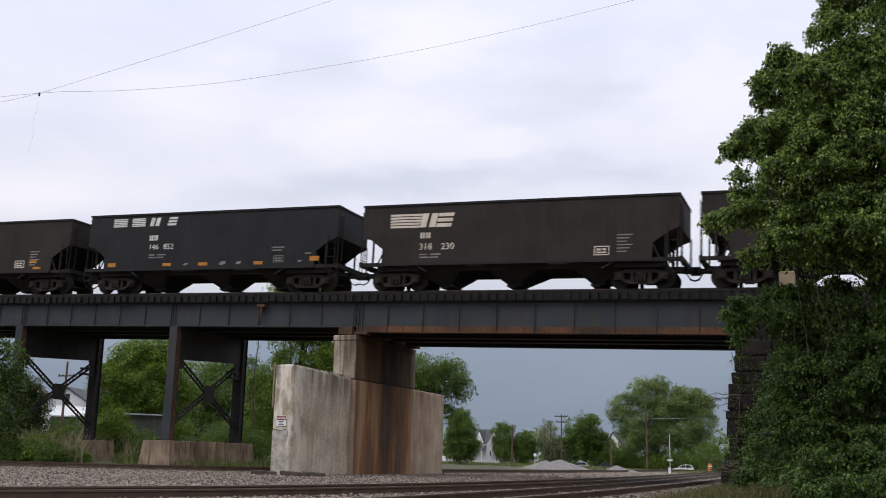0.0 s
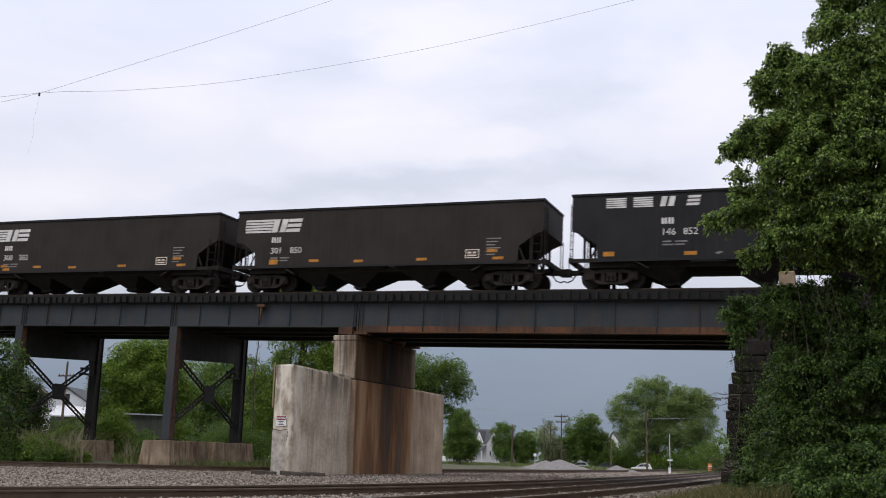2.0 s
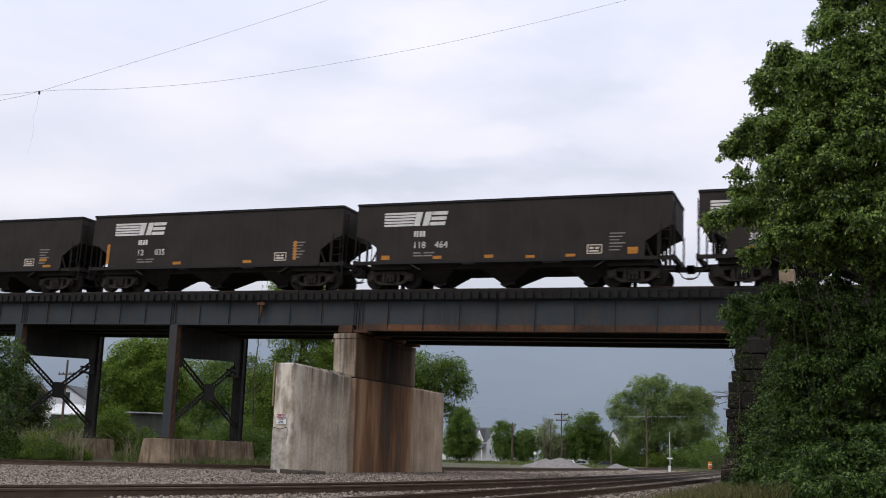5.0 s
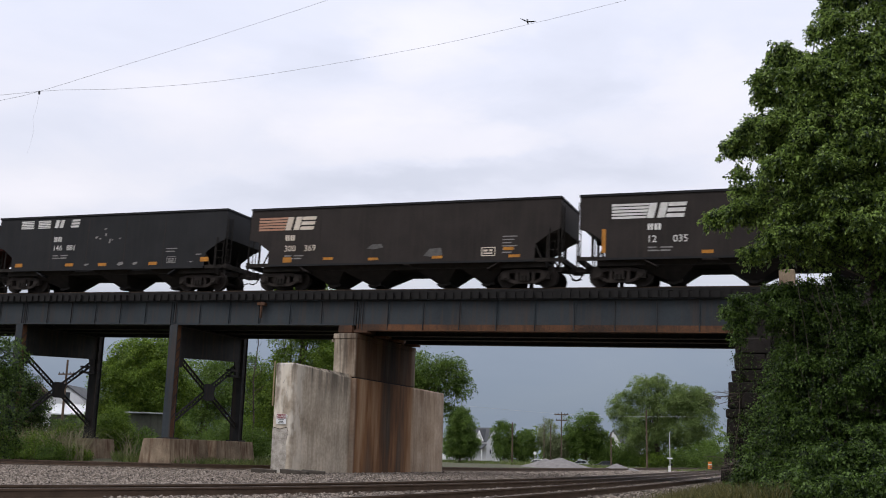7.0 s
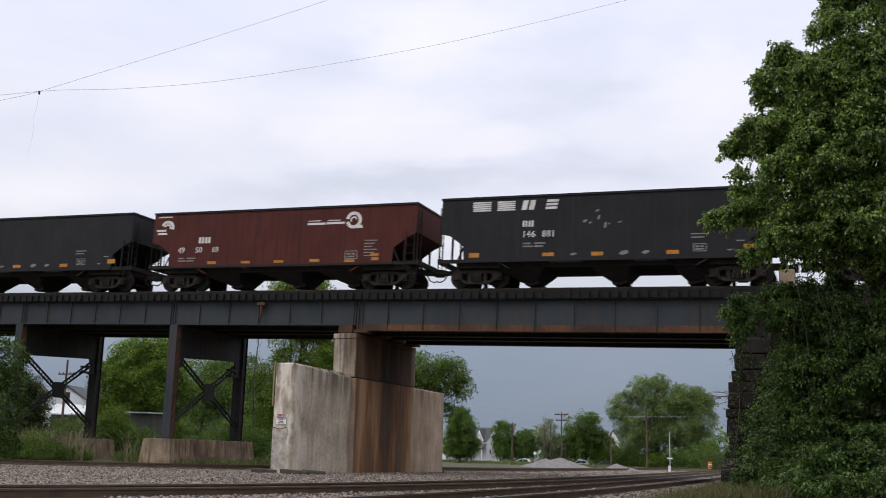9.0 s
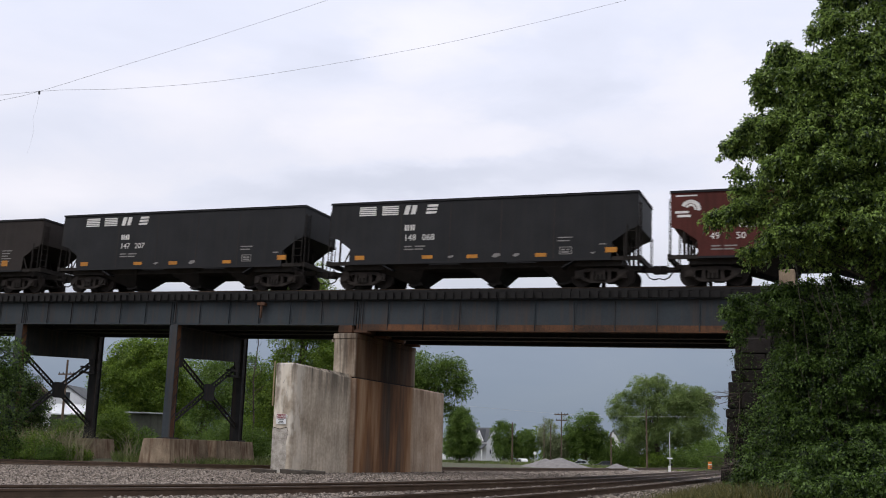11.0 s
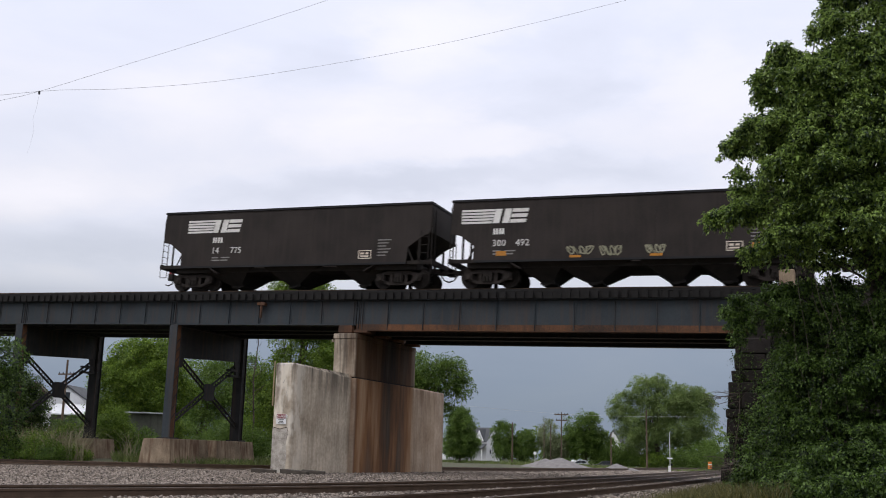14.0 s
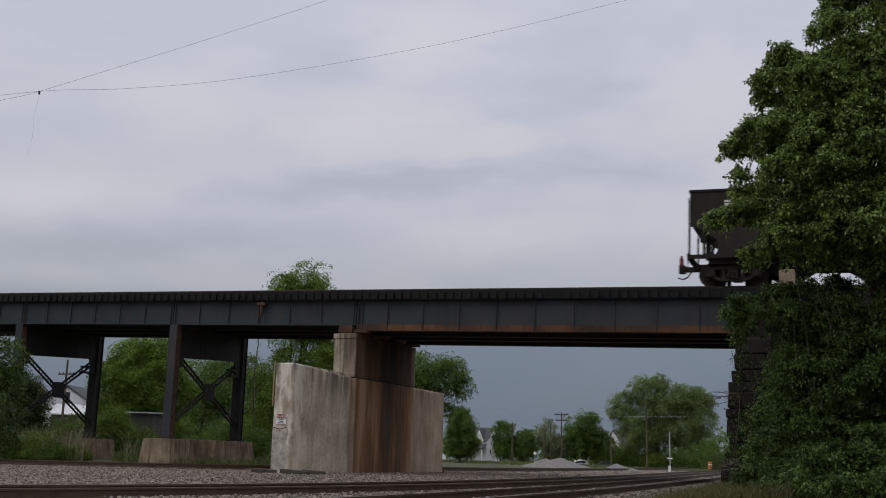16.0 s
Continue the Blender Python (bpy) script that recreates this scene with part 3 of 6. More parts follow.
def build_ground():
    s = Shape()
    radii = [0.0] + [1.5 * 1.16 ** k for k in range(52)]
    spokes = 120
    for r in radii[1:]:
        for i in range(spokes):
            a = 2 * math.pi * i / spokes
            x, y = r * math.cos(a), r * math.sin(a)
            z = ground_height(x, y)
            if 10 < r < 300:
                z += 0.05 * noise.noise((x * 0.25, y * 0.25, 0))
            s.v.append((x, y, z))
    s.v.append((0, 0, -0.85))
    c = len(s.v) - 1
    for k in range(len(radii) - 2):
        for i in range(spokes):
            a, b = k * spokes + i, k * spokes + (i + 1) % spokes
            s.f.append((a, b, b + spokes, a + spokes))
    s.f += [(c, i, (i + 1) % spokes) for i in range(spokes)][::1]
    return tagged(part("ground", s, SOIL, smooth=True), "uneven grassy soil along the rail yard", "ground", kind="structure")


build_ground()


def curve_points(pts, step):
    """Evenly spaced places and headings along a smooth line through a few points."""
    pts = [Vector(p) for p in pts]
    out = []
    for i in range(len(pts) - 1):
        p0, p1, p2, p3 = pts[max(i - 1, 0)], pts[i], pts[i + 1], pts[min(i + 2, len(pts) - 1)]
        n = max(int((p2 - p1).length / 0.25), 1)
        for k in range(n):
            t = k / n
            out.append(0.5 * ((2 * p1) + (p2 - p0) * t + (2 * p0 - 5 * p1 + 4 * p2 - p3) * t * t + (3 * p1 - p0 - 3 * p2 + p3) * t ** 3))
    out.append(pts[-1])
    res, acc = [out[0]], 0.0
    for a, b in zip(out, out[1:]):
        acc += (b - a).length
        if acc >= step:
            res.append(b)
            acc = 0.0
    return res


def swept(points, offset, outline, z0):
    """A rail or bed: an outline (sideways, up) carried along a line at a sideways offset."""
    s = Shape()
    k = len(outline)
    for j, p in enumerate(points):
        d = (points[min(j + 1, len(points) - 1)] - points[max(j - 1, 0)]).normalized()
        nrm = Vector((d.y, -d.x, 0))
        for a, b in outline:
            s.v.append(tuple(p + nrm * (offset + a) + Vector((0, 0, z0 + b))))
    for j in range(len(points) - 1):
        for i in range(k):
            a, b = j * k + i, j * k + (i + 1) % k
            s.f.append((a, b, b + k, a + k))
    s.f.append(tuple(range(k))[::-1])
    s.f.append(tuple(range((len(points) - 1) * k, len(points) * k)))
    return s


RAIL_OUTLINE = [(-0.075, 0), (0.075, 0), (0.075, 0.012), (0.012, 0.03), (0.012, 0.125), (0.036, 0.135), (0.036, 0.168), (-0.036, 0.168), (-0.036, 0.135), (-0.012, 0.125), (-0.012, 0.03), (-0.075, 0.012)]
RAIL_TOP = [(-0.030, 0.1685), (0.030, 0.1685), (0.026, 0.171), (-0.026, 0.171)]


def ground_track(path, label, top, near_from, near_to, worn):
    t = thing("railway_track", pose(0, 0, 0), label, "railway track", "tracks through the yard")
    line = curve_points(path, 0.8)
    base = top - 0.171
    for side in (-0.7525, 0.7525):
        r = part("rail", swept(line, side, RAIL_OUTLINE, base), RAIL, t)
        part("railhead", swept(line, side, RAIL_TOP, base), worn, r, "worn shiny running surface")
    bed = [(-2.6, -0.32), (2.6, -0.32), (1.6, -0.02), (-1.6, -0.02)]
    part("ballast_bed", swept(line, 0, bed, base), BALLAST, t, "grey crushed stone bed")
    tie = Shape().box(-1.3, 1.3, -0.115, 0.115, -0.18, 0.0).mesh("tie")
    tie.materials.append(TIE)
    ties = curve_points(path, 0.52)
    for j, p in enumerate(ties[:-1]):
        if near_from <= p.y <= near_to:
            d = ties[j + 1] - p
            rz = math.degrees(math.atan2(d.y, d.x)) - 90
            part("tie", tie, TIE, t, m=pose(p.x, p.y, base + 0.004 + random.uniform(-0.006, 0.004), 0, 0, rz + random.uniform(-1, 1)))
    return t


TRACK_ONE = [(-14.8, 9.5, 0), (-12.9, 12.6, 0), (-11.55, 16.0, 0), (-10.5, 20.2, 0), (-9.6, 26.8, 0), (-9.15, 38, 0), (-9.6, 59.5, 0), (-10.3, 79, 0), (-11.0, 100, 0), (-11.6, 140, 0)]
TRACK_TWO = [(-8.4, 3, 0), (-7.2, 8, 0), (-6.5, 14, 0), (-6.2, 21, 0), (-6.15, 27, 0), (-6.2, 34, 0), (-6.4, 47, 0), (-7.2, 70, 0), (-8.6, 100, 0), (-9.4, 140, 0)]
TRACK_FAR = [(-60, 36.5, 0), (-48, 34.6, 0), (-36, 35.2, 0), (-29.3, 37.0, 0), (-25.2, 40.6, 0), (-23.3, 46, 0), (-21.2, 54, 0), (-18.9, 66, 0), (-18.0, 87, 0), (-17.6, 130, 0)]
ground_track(TRACK_ONE, "rusty steel rails on dark ties in grey ballast", 0.15, 9, 60, RAILHEAD)
ground_track(TRACK_TWO, "worn steel rails curving past the bridge pier", 0.15, 6, 60, RAILHEAD)
ground_track(TRACK_FAR, "dark rusty rails beside weeds and bridge footings", 0.20, 30, 70, RAIL)


def build_yard_ballast():
    """The open stretch of crushed stone between the tracks."""
    s = Shape()
    nx, ny = 70, 90
    for j in range(ny + 1):
        y = 8 + 95 * (j / ny) ** 1.25
        left = -60 if y < 36 else (-23.0 if y < 58 else -21)
        left = max(left, -14 - 1.35 * max(y - 5, 0)) if y < 36 else left
        right = -3.4 - max(0, (y - 30)) * 0.01
        for i in range(nx + 1):
            x = left + (right - left) * i / nx
            z = -0.035 + 0.03 * noise.noise((x * 0.6, y * 0.6, 3)) + 0.022 * noise.noise((x * 2.1, y * 2.1, 5))
            s.v.append((x, y, z))
    for j in range(ny):
        for i in range(nx):
            a = j * (nx + 1) + i
            s.f.append((a, a + 1, a + nx + 2, a + nx + 1))
    tagged(part("ballast", s, BALLAST, smooth=True), "grey crushed stone spread between the tracks", "gravel", kind="structure")


build_yard_ballast()


def loose_stones():
    rng = np.random.default_rng(5)
    n = 50000
    y = np.where(np.arange(n) < 36000, 14 + 36 * rng.random(n) ** 1.1, 50 + 45 * rng.random(n))
    lo = np.maximum(-14 - 1.05 * (y - 13), -32.0)
    lo = np.where(y > 37, -24.5 + np.clip(y - 50, 0, 20) * 0.25, lo)
    x = lo + (-4.0 - lo) * rng.random(n)
    base = np.array([(1, 0, 0), (-1, 0, 0), (0, 1, 0), (0, -1, 0), (0, 0, 1), (0, 0, -1)], float)
    tri = np.array([(0, 2, 4), (2, 1, 4), (1, 3, 4), (3, 0, 4), (2, 0, 5), (1, 2, 5), (3, 1, 5), (0, 3, 5)])
    size = (0.024 + 0.03 * rng.random(n) ** 2) * np.where(y > 50, 1.7, 1.0)
    v = base[None] * (0.6 + 0.7 * rng.random((n, 6, 1))) * size[:, None, None]
    turn = np.linalg.qr(rng.normal(size=(n, 3, 3)))[0]
    v = np.einsum("nij,nkj->nki", turn, v)
    v = np.stack([v[:, :, 0] + x[:, None], v[:, :, 1] + y[:, None], v[:, :, 2] * 0.75 - 0.012 + 0.02 * rng.random((n, 1))], 2)
    me = bpy.data.meshes.new("loose_stones")
    me.from_pydata(v.reshape(-1, 3).tolist(), [], (tri[None] + 6 * np.arange(n)[:, None, None]).reshape(-1, 3).tolist())
    me.materials.append(STONES_MAT)
    tagged(new("loose_stones", me), "scattered grey and brown ballast stones", "gravel", kind="stuff")


loose_stones()

# ---- bridge ----
TILT = 1.518
BRIDGE = pose(0, 0, 0.8, 0, TILT, 0)
NEAR_G, FAR_G = 41.1, 46.75
JOINT, END = -20.45, -3.3
DECK0, DECK1 = 6.30, 6.60


def girder_span(bridge, x0, x1, bottom, mat_flange, posts):
    """Four plate girders side by side: web, flanges, stiffener angles, and braces between."""
    for y in (NEAR_G, 43.2, 44.7, FAR_G):
        # girders behind the near one take darker steel, painting in the underside's shade
        g = part("girder", Shape().box(x0, x1, y - 0.012, y + 0.012, bottom + 0.03, DECK0 - 0.03), GIRDER if y == NEAR_G else BENT, bridge)
        part("top_flange", Shape().box(x0, x1, y - 0.19, y + 0.19, DECK0 - 0.035, DECK0 - 0.004), GIRDER, g)
        fl = Shape().box(x0, x1, y - 0.19, y + 0.19, bottom, bottom + 0.035)
        fl.box(x0, x1, y - 0.03, y - 0.013, bottom + 0.036, bottom + (0.30 if mat_flange is RUSTY else 0.12))
        part("bottom_flange", fl, mat_flange if y == NEAR_G else BENT, g, "flange streaked with orange rust" if mat_flange is RUSTY and y == NEAR_G else "")
        if y in (NEAR_G, FAR_G):
            edge = -1 if y == NEAR_G else 1
            for p in posts:
                lo, hi = sorted((y + edge * 0.0125, y + edge * 0.07))
                st = Shape().box(p - 0.012, p + 0.012, lo, hi, bottom + 0.04, DECK0 - 0.04)
                lo, hi = sorted((y + edge * 0.0125, y + edge * 0.026))
                st.box(p + 0.0125, p + 0.09, lo, hi, bottom + 0.04, DECK0 - 0.04)
                part("stiffener", st, GIRDER, g)
    n = max(int((x1 - x0) / 3.0), 1)
    for k in range(n + 1):
        x = x0 + 0.25 + (x1 - x0 - 0.5) * k / n
        br = Shape()
        for a, b in ((NEAR_G, 43.2), (44.7, FAR_G)):
            br.rod((x, a + 0.1, bottom + 0.15), (x, b - 0.1, DECK0 - 0.2), 0.05, 4)
            br.rod((x, a + 0.1, DECK0 - 0.2), (x, b - 0.1, bottom + 0.15), 0.05, 4)
        br.rod((x, 43.25, bottom + 0.2), (x, 44.65, bottom + 0.2), 0.06, 4)
        part("cross_brace", br, BENT, bridge)


def spaced(a, b, step):
    n = max(round((b - a) / step), 1)
    return [a + (b - a) * k / n for k in range(n + 1)]


bridge = thing("railway_bridge", BRIDGE, "dark steel plate girder railway bridge with timber deck", "bridge")
girder_span(bridge, JOINT + 0.02, END, 4.90, RUSTY, [JOINT + 0.12, JOINT + 0.3] + spaced(JOINT + 1.55, END - 0.3, 1.62))
for x0, x1 in ((-30.35, JOINT - 0.02), (-39.65, -30.39), (-48.9, -39.69)):
    girder_span(bridge, x0, x1, 5.13, GIRDER, [x0 + 0.1] + spaced(x0 + 1.5, x1 - 0.12, 1.55))
for k in range(9):
    x1 = -48.94 - 20.0 * k
    for y in (NEAR_G, FAR_G):
        part("girder", Shape().box(x1 - 19.96, x1, y - 0.19, y + 0.19, 5.13, DECK0 - 0.004), GIRDER, bridge)
# timber deck: ties, edge timbers and rails
tie = Shape().box(-0.115, 0.115, 40.78, 43.9, DECK0, DECK1 - 0.005).mesh("deck_tie")
tie.materials.append(TIMBER)
tie_two = Shape().box(-0.115, 0.115, 44.1, 47.2, DECK0, DECK1 - 0.005).mesh("deck_tie")
tie_two.materials.append(TIMBER)
for x in spaced(-46.0, -2.2, 0.40):
    part("deck_tie", tie, TIMBER, bridge, m=pose(x + random.uniform(-0.02, 0.02), random.uniform(-0.05, 0.05), random.uniform(-0.012, 0.0)))
    part("deck_tie", tie_two, TIMBER, bridge, m=pose(x, random.uniform(-0.05, 0.05), random.uniform(-0.012, 0.0)))
rest = Shape()
for x in spaced(-229, -46.4, 0.8):
    rest.box(x - 0.2, x + 0.2, 40.78, 47.2, DECK0, DECK1 - 0.005)
tagged(part("deck_timbers", rest, TIMBER, bridge), kind="stuff")
for y in (40.98, 43.7, 44.3, 47.0):
    for x0, x1 in ((-229, -46.02), (-46.0, -33.0), (-32.98, JOINT - 3), (JOINT - 2.98, -10.5), (-10.48, -2.2)):
        part("guard_timber", Shape().box(x0, x1, y - 0.09, y + 0.09, DECK1, DECK1 + 0.11), TIMBER, bridge, bevel=0.012 if x0 > -100 else 0.0)
for c in (42.345, 45.8):
    for side in (-0.7525, 0.7525):
        r = Shape()
        r.prism([(c + side + a, DECK1 + 0.098 + b) for a, b in RAIL_OUTLINE], -229, 230, "x")
        part("rail", r, RAIL, bridge)
# two timbers added to shut out the sky between the ties
part("blocking", Shape().box(-46.2, -6.8, 40.87, 41.25, DECK0 + 0.004, DECK1 - 0.005).box(-6.79, -2.2, 40.87, 41.25, DECK0 + 0.004, DECK1 - 0.02), TIMBER, bridge)
part("stringer", Shape().box(-229, -2.2, 43.92, 44.08, DECK0 + 0.02, DECK1 - 0.02), TIMBER, bridge)
# drain bracket on the near girder, and the bearing plates
pipe = Shape().rod((-25.35, 40.9, 6.2), (-25.35, 40.9, 5.45), 0.06).box(-25.55, -25.15, 40.82, 41.05, 6.05, 6.18)
part("drain_bracket", pipe, RUSTY, bridge, "rusty bracket and pipe on the girder")
for y in (NEAR_G, 43.2, 44.7, FAR_G):
    part("bearing", Shape().box(JOINT + 0.04, JOINT + 0.7, y - 0.28, y + 0.28, 4.80, 4.895), RUSTY, bridge)
    part("bearing", Shape().box(JOINT - 0.75, JOINT - 0.08, y - 0.25, y + 0.25, 4.80, 5.12), RUSTY, bridge)


def bent(x, feet, detail=True):
    """A steel tower bent: two box columns on concrete footings, a deep cap and crossed laced braces."""
    cap_top = 0.8 + 5.12 - (x * math.tan(radians(TILT)))
    foot = 1.32
    t = thing("bridge_bent", pose(x, 0, 0), "dark riveted steel trestle bent on stained concrete footings", "bridge support", "steel bents under the bridge")
    for y in (NEAR_G, FAR_G + 0.25):
        w = 0.22 if y == NEAR_G else 0.27
        top = cap_top if y == NEAR_G else cap_top + 0.25
        col = Shape().prism([(-w, y - 0.20), (w, y - 0.20), (w, y - 0.16), (-0.17, y - 0.16), (-0.17, y + 0.16), (w, y + 0.16), (w, y + 0.20), (-w, y + 0.20)], foot, top, "z")
        # near column in lighter bluish steel: the light it catches is painted in
        c = part("column", col, GIRDER if y == NEAR_G else BENT, t)
        part("cover_plate", Shape().box(0.17, 0.20, y - 0.16, y + 0.16, foot, top), RUSTY if y == NEAR_G else BENT, c, "rust-brown side plate")
        part("base_plate", Shape().box(-0.4, 0.4, y - 0.33, y + 0.33, foot - 0.03, foot + 0.04), BENT, c)
        z = 0.9
        while z < top - foot - 0.6 and detail:
            part("lacing", Shape().rod((0.212, y - 0.15, foot + z), (0.212, y + 0.15, foot + z + 0.3), 0.025, 4), BENT, c)
            z += 0.45
    top = cap_top
    y0, y1 = NEAR_G + 0.2, FAR_G + 0.05
    cap = Shape().prism([(y0, top - 0.005), (y1, top - 0.005), (y1, top - 1.25), (y0 + 0.001, top - 1.55)], -0.14, 0.14, "x")
    cap.box(-0.24, 0.24, y0, y1, top - 0.06, top - 0.004)
    part("cap_beam", cap, BENT, t)
    zt, zb = top - 1.45, foot + 0.75
    for (ya, za), (yb, zb2) in (((y0, zt), (y1, zb)), ((y1, zt), (y0, zb))):
        br = Shape()
        d = Vector((0, yb - ya, zb2 - za)).normalized()
        up = Vector((0, -d.z, d.y)) * 0.105
        off = 0.06 if ya < yb else -0.06
        for sgn in (-1, 1):
            a, b = Vector((off, ya, za)) + up * sgn, Vector((off, yb, zb2)) + up * sgn
            br.rod(a, b, 0.062, 4)
        n = 24
        for k in range(n):
            a = Vector((off, ya, za)).lerp(Vector((off, yb, zb2)), k / n)
            b = Vector((off, ya, za)).lerp(Vector((off, yb, zb2)), (k + 1) / n)
            br.rod(a + up * (1 if k % 2 else -1), b + up * (-1 if k % 2 else 1), 0.032, 4)
        part("brace", br, BENT, t, "laced diagonal brace")
    yc, zc = (y0 + y1) / 2, (zt + zb) / 2
    part("gusset", Shape().prism([(yc - 0.55, zc + 0.3), (yc - 0.3, zc + 0.42), (yc + 0.3, zc + 0.42), (yc + 0.55, zc + 0.3), (yc + 0.42, zc), (yc + 0.5, zc - 0.35), (yc + 0.25, zc - 0.42), (yc - 0.25, zc - 0.42), (yc - 0.5, zc - 0.35), (yc - 0.42, zc)], 0.125, 0.15, "x"), BENT, t)
    if detail:
        for dz in (1.75, 2.05):
            part("bracket", Shape().box(-0.15, 0.15, 45.9, y1 + 0.02, top - dz - 0.05, top - dz + 0.05), BENT, t)
        for y in (NEAR_G + 0.42, FAR_G - 0.2):
            part("corner_gusset", Shape().prism([(y - 0.22, top - 1.25), (y + 0.32, top - 1.35), (y + 0.1, top - 2.0), (y - 0.22, top - 2.0)] if y < 43 else [(y - 0.32, top - 1.3), (y + 0.22, top - 1.25), (y + 0.22, top - 2.1), (y - 0.05, top - 2.1)], 0.10, 0.124, "x"), BENT, t)
    # footings
    for ya, yb in feet:
        base = Shape()
        base.v += [(-0.95, ya - 0.12, -0.4), (0.95, ya - 0.12, -0.4), (0.95, yb + 0.15, -0.4), (-0.95, yb + 0.15, -0.4), (-0.75, ya, foot - 0.03), (0.75, ya, foot - 0.03), (0.75, yb, foot - 0.03), (-0.75, yb, foot - 0.03)]
        base.f += [(3, 2, 1, 0), (4, 5, 6, 7), (0, 1, 5, 4), (1, 2, 6, 5), (2, 3, 7, 6), (3, 0, 4, 7)]
        part("footing", base, PED, t, "stained sloping concrete footing", bevel=0.03)
    return t


bent(-30.02, ((40.25, 43.3), (44.1, 47.5)))
bent(-39.6, ((40.0, 42.2), (46.5, 48.2)))
for k in range(9):
    bent(-58.9 - 20.0 * k, ((40.0, 48.3),), False)


def build_pier():
    """The concrete pier: a long crash wall parallel to the tracks, and the shaft on it that takes the girders."""
    t = thing("bridge_pier", pose(-20.12, 35.75, 0, 0, 0, -1.7), "weathered concrete bridge pier streaked brown with rust", "bridge pier")
    wall = Shape()
    out = [(-0.2, 0.12), (-0.24, 0.03), (-0.32, 0), (-1.0, 0), (-1.08, 0.05), (-1.12, 0.14), (-1.22, 4.8), (-1.20, 15.3), (-1.1, 15.42), (-0.28, 15.42), (-0.2, 15.34), (-0.2, 4.8)]
    n, k = 0, len(out)
    rings = [(-0.5, 0), (4.06, 0), (4.10, -0.03)]
    for z, inset in rings:
        for x, y in out:
            lift = 0.22 if z > 1 and y < 4.7 else 0.0
            wall.v.append((x + (inset if x > -0.6 else -inset), y + (-inset if y < 7 else inset), z + lift))
    for j in range(2):
        wall.f += [(j * k + i, j * k + (i + 1) % k, (j + 1) * k + (i + 1) % k, (j + 1) * k + i) for i in range(k)]
    wall.f += [tuple(range(k))[::-1], tuple(range(2 * k, 3 * k))]
    part("crash_wall", wall, PIER, t, "long pale concrete wall with rust-brown stain", bevel=0.02)
    part("pilaster", Shape().box(-0.6, 0.0, 4.85, 11.1, -0.5, 4.09), PIER, t, "rust-brown face of the pier under the girders", bevel=0.03)
    # recessed joint block coloured dark to paint the shadow gap below the shaft
    part("joint", Shape().box(-1.0, -0.05, 4.95, 11.05, 4.091, 4.14), ABUT, t)
    part("conduit", Shape().rod((-1.135, 0.02, 2.6), (-1.135, 0.02, 4.40), 0.03, 8), CONDUIT, t, "thin tan pipe up the end of the wall")
    shaft = Shape().box(-1.16, -0.06, 4.85, 11.25, 4.141, 5.85)
    part("shaft", shaft, SHADED_SHAFT, t, "upright concrete shaft under the girders", bevel=0.03)
    cap = Shape().box(-1.20, -0.05, 4.82, 11.28, 5.851, 6.08).box(-1.27, -1.201, 4.78, 11.3, 5.70, 5.82)
    part("cap", cap, SHADED_SHAFT, t, "rust-stained concrete cap darkened for shade under the girders", bevel=0.025)
    spall = Shape().prism([(-1.05, 0.0), (-0.40, 0.0), (-0.36, 0.7), (-0.42, 1.1), (-0.34, 1.5), (-0.42, 1.74), (-0.7, 1.68), (-1.06, 1.76)], -0.004, 0.05, "y")
    part("spalled_patch", spall, SPALL, t, "rough spalled patch low on the end")
    for x0, z0, x1, z1 in ((-1.08, 1.77, -0.9, 1.73), (-0.9, 1.73, -0.72, 1.69), (-0.72, 1.69, -0.5, 1.74), (-0.5, 1.74, -0.40, 1.76), (-0.40, 1.76, -0.35, 1.6), (-0.35, 1.6, -0.33, 1.45)):
        part("crack", Shape().prism([(x0, z0), (x1, z1), (x1 + 0.008, z1 + 0.022), (x0 + 0.008, z0 + 0.022)], -0.009, 0.03, "y"), ABUT, t)
    for (x, z, w, h) in ((-0.62, 2.35, 0.10, 0.5), (-0.55, 3.0, 0.08, 0.35), (-0.7, 3.5, 0.12, 0.2)):
        part("crack", Shape().prism([(x, z), (x + w * 0.4, z + h * 0.1), (x + w, z + h), (x + w * 0.5, z + h * 0.55)], -0.004, 0.03, "y"), SPALL, t)
    return t


build_pier()


def danger_sign():
    t = thing("warning_sign", pose(-20.78, 35.735, 2.05, 0, 0, -1.7), "small white warning sign with a red header", "sign")
    part("plate", Shape().box(-0.23, 0.23, -0.012, 0.0, -0.16, 0.24), PAINT_WHITE, t, bevel=0.004)
    part("header", Shape().box(-0.21, 0.21, -0.016, -0.0125, 0.06, 0.225), SIGNRED, t, "red header band")
    part("lettering", lettering("DANGER", 0.125), PAINT_WHITE, t, "white word on red", m=pose(-0.195, -0.019, 0.10))
    for z, w in ((0.01, 0.12), (-0.05, 0.09), (-0.11, 0.13)):
        part("text_bar", Shape().box(-w, w, -0.016, -0.0125, z - 0.013, z + 0.013), SIGNBLACK, t)


danger_sign()


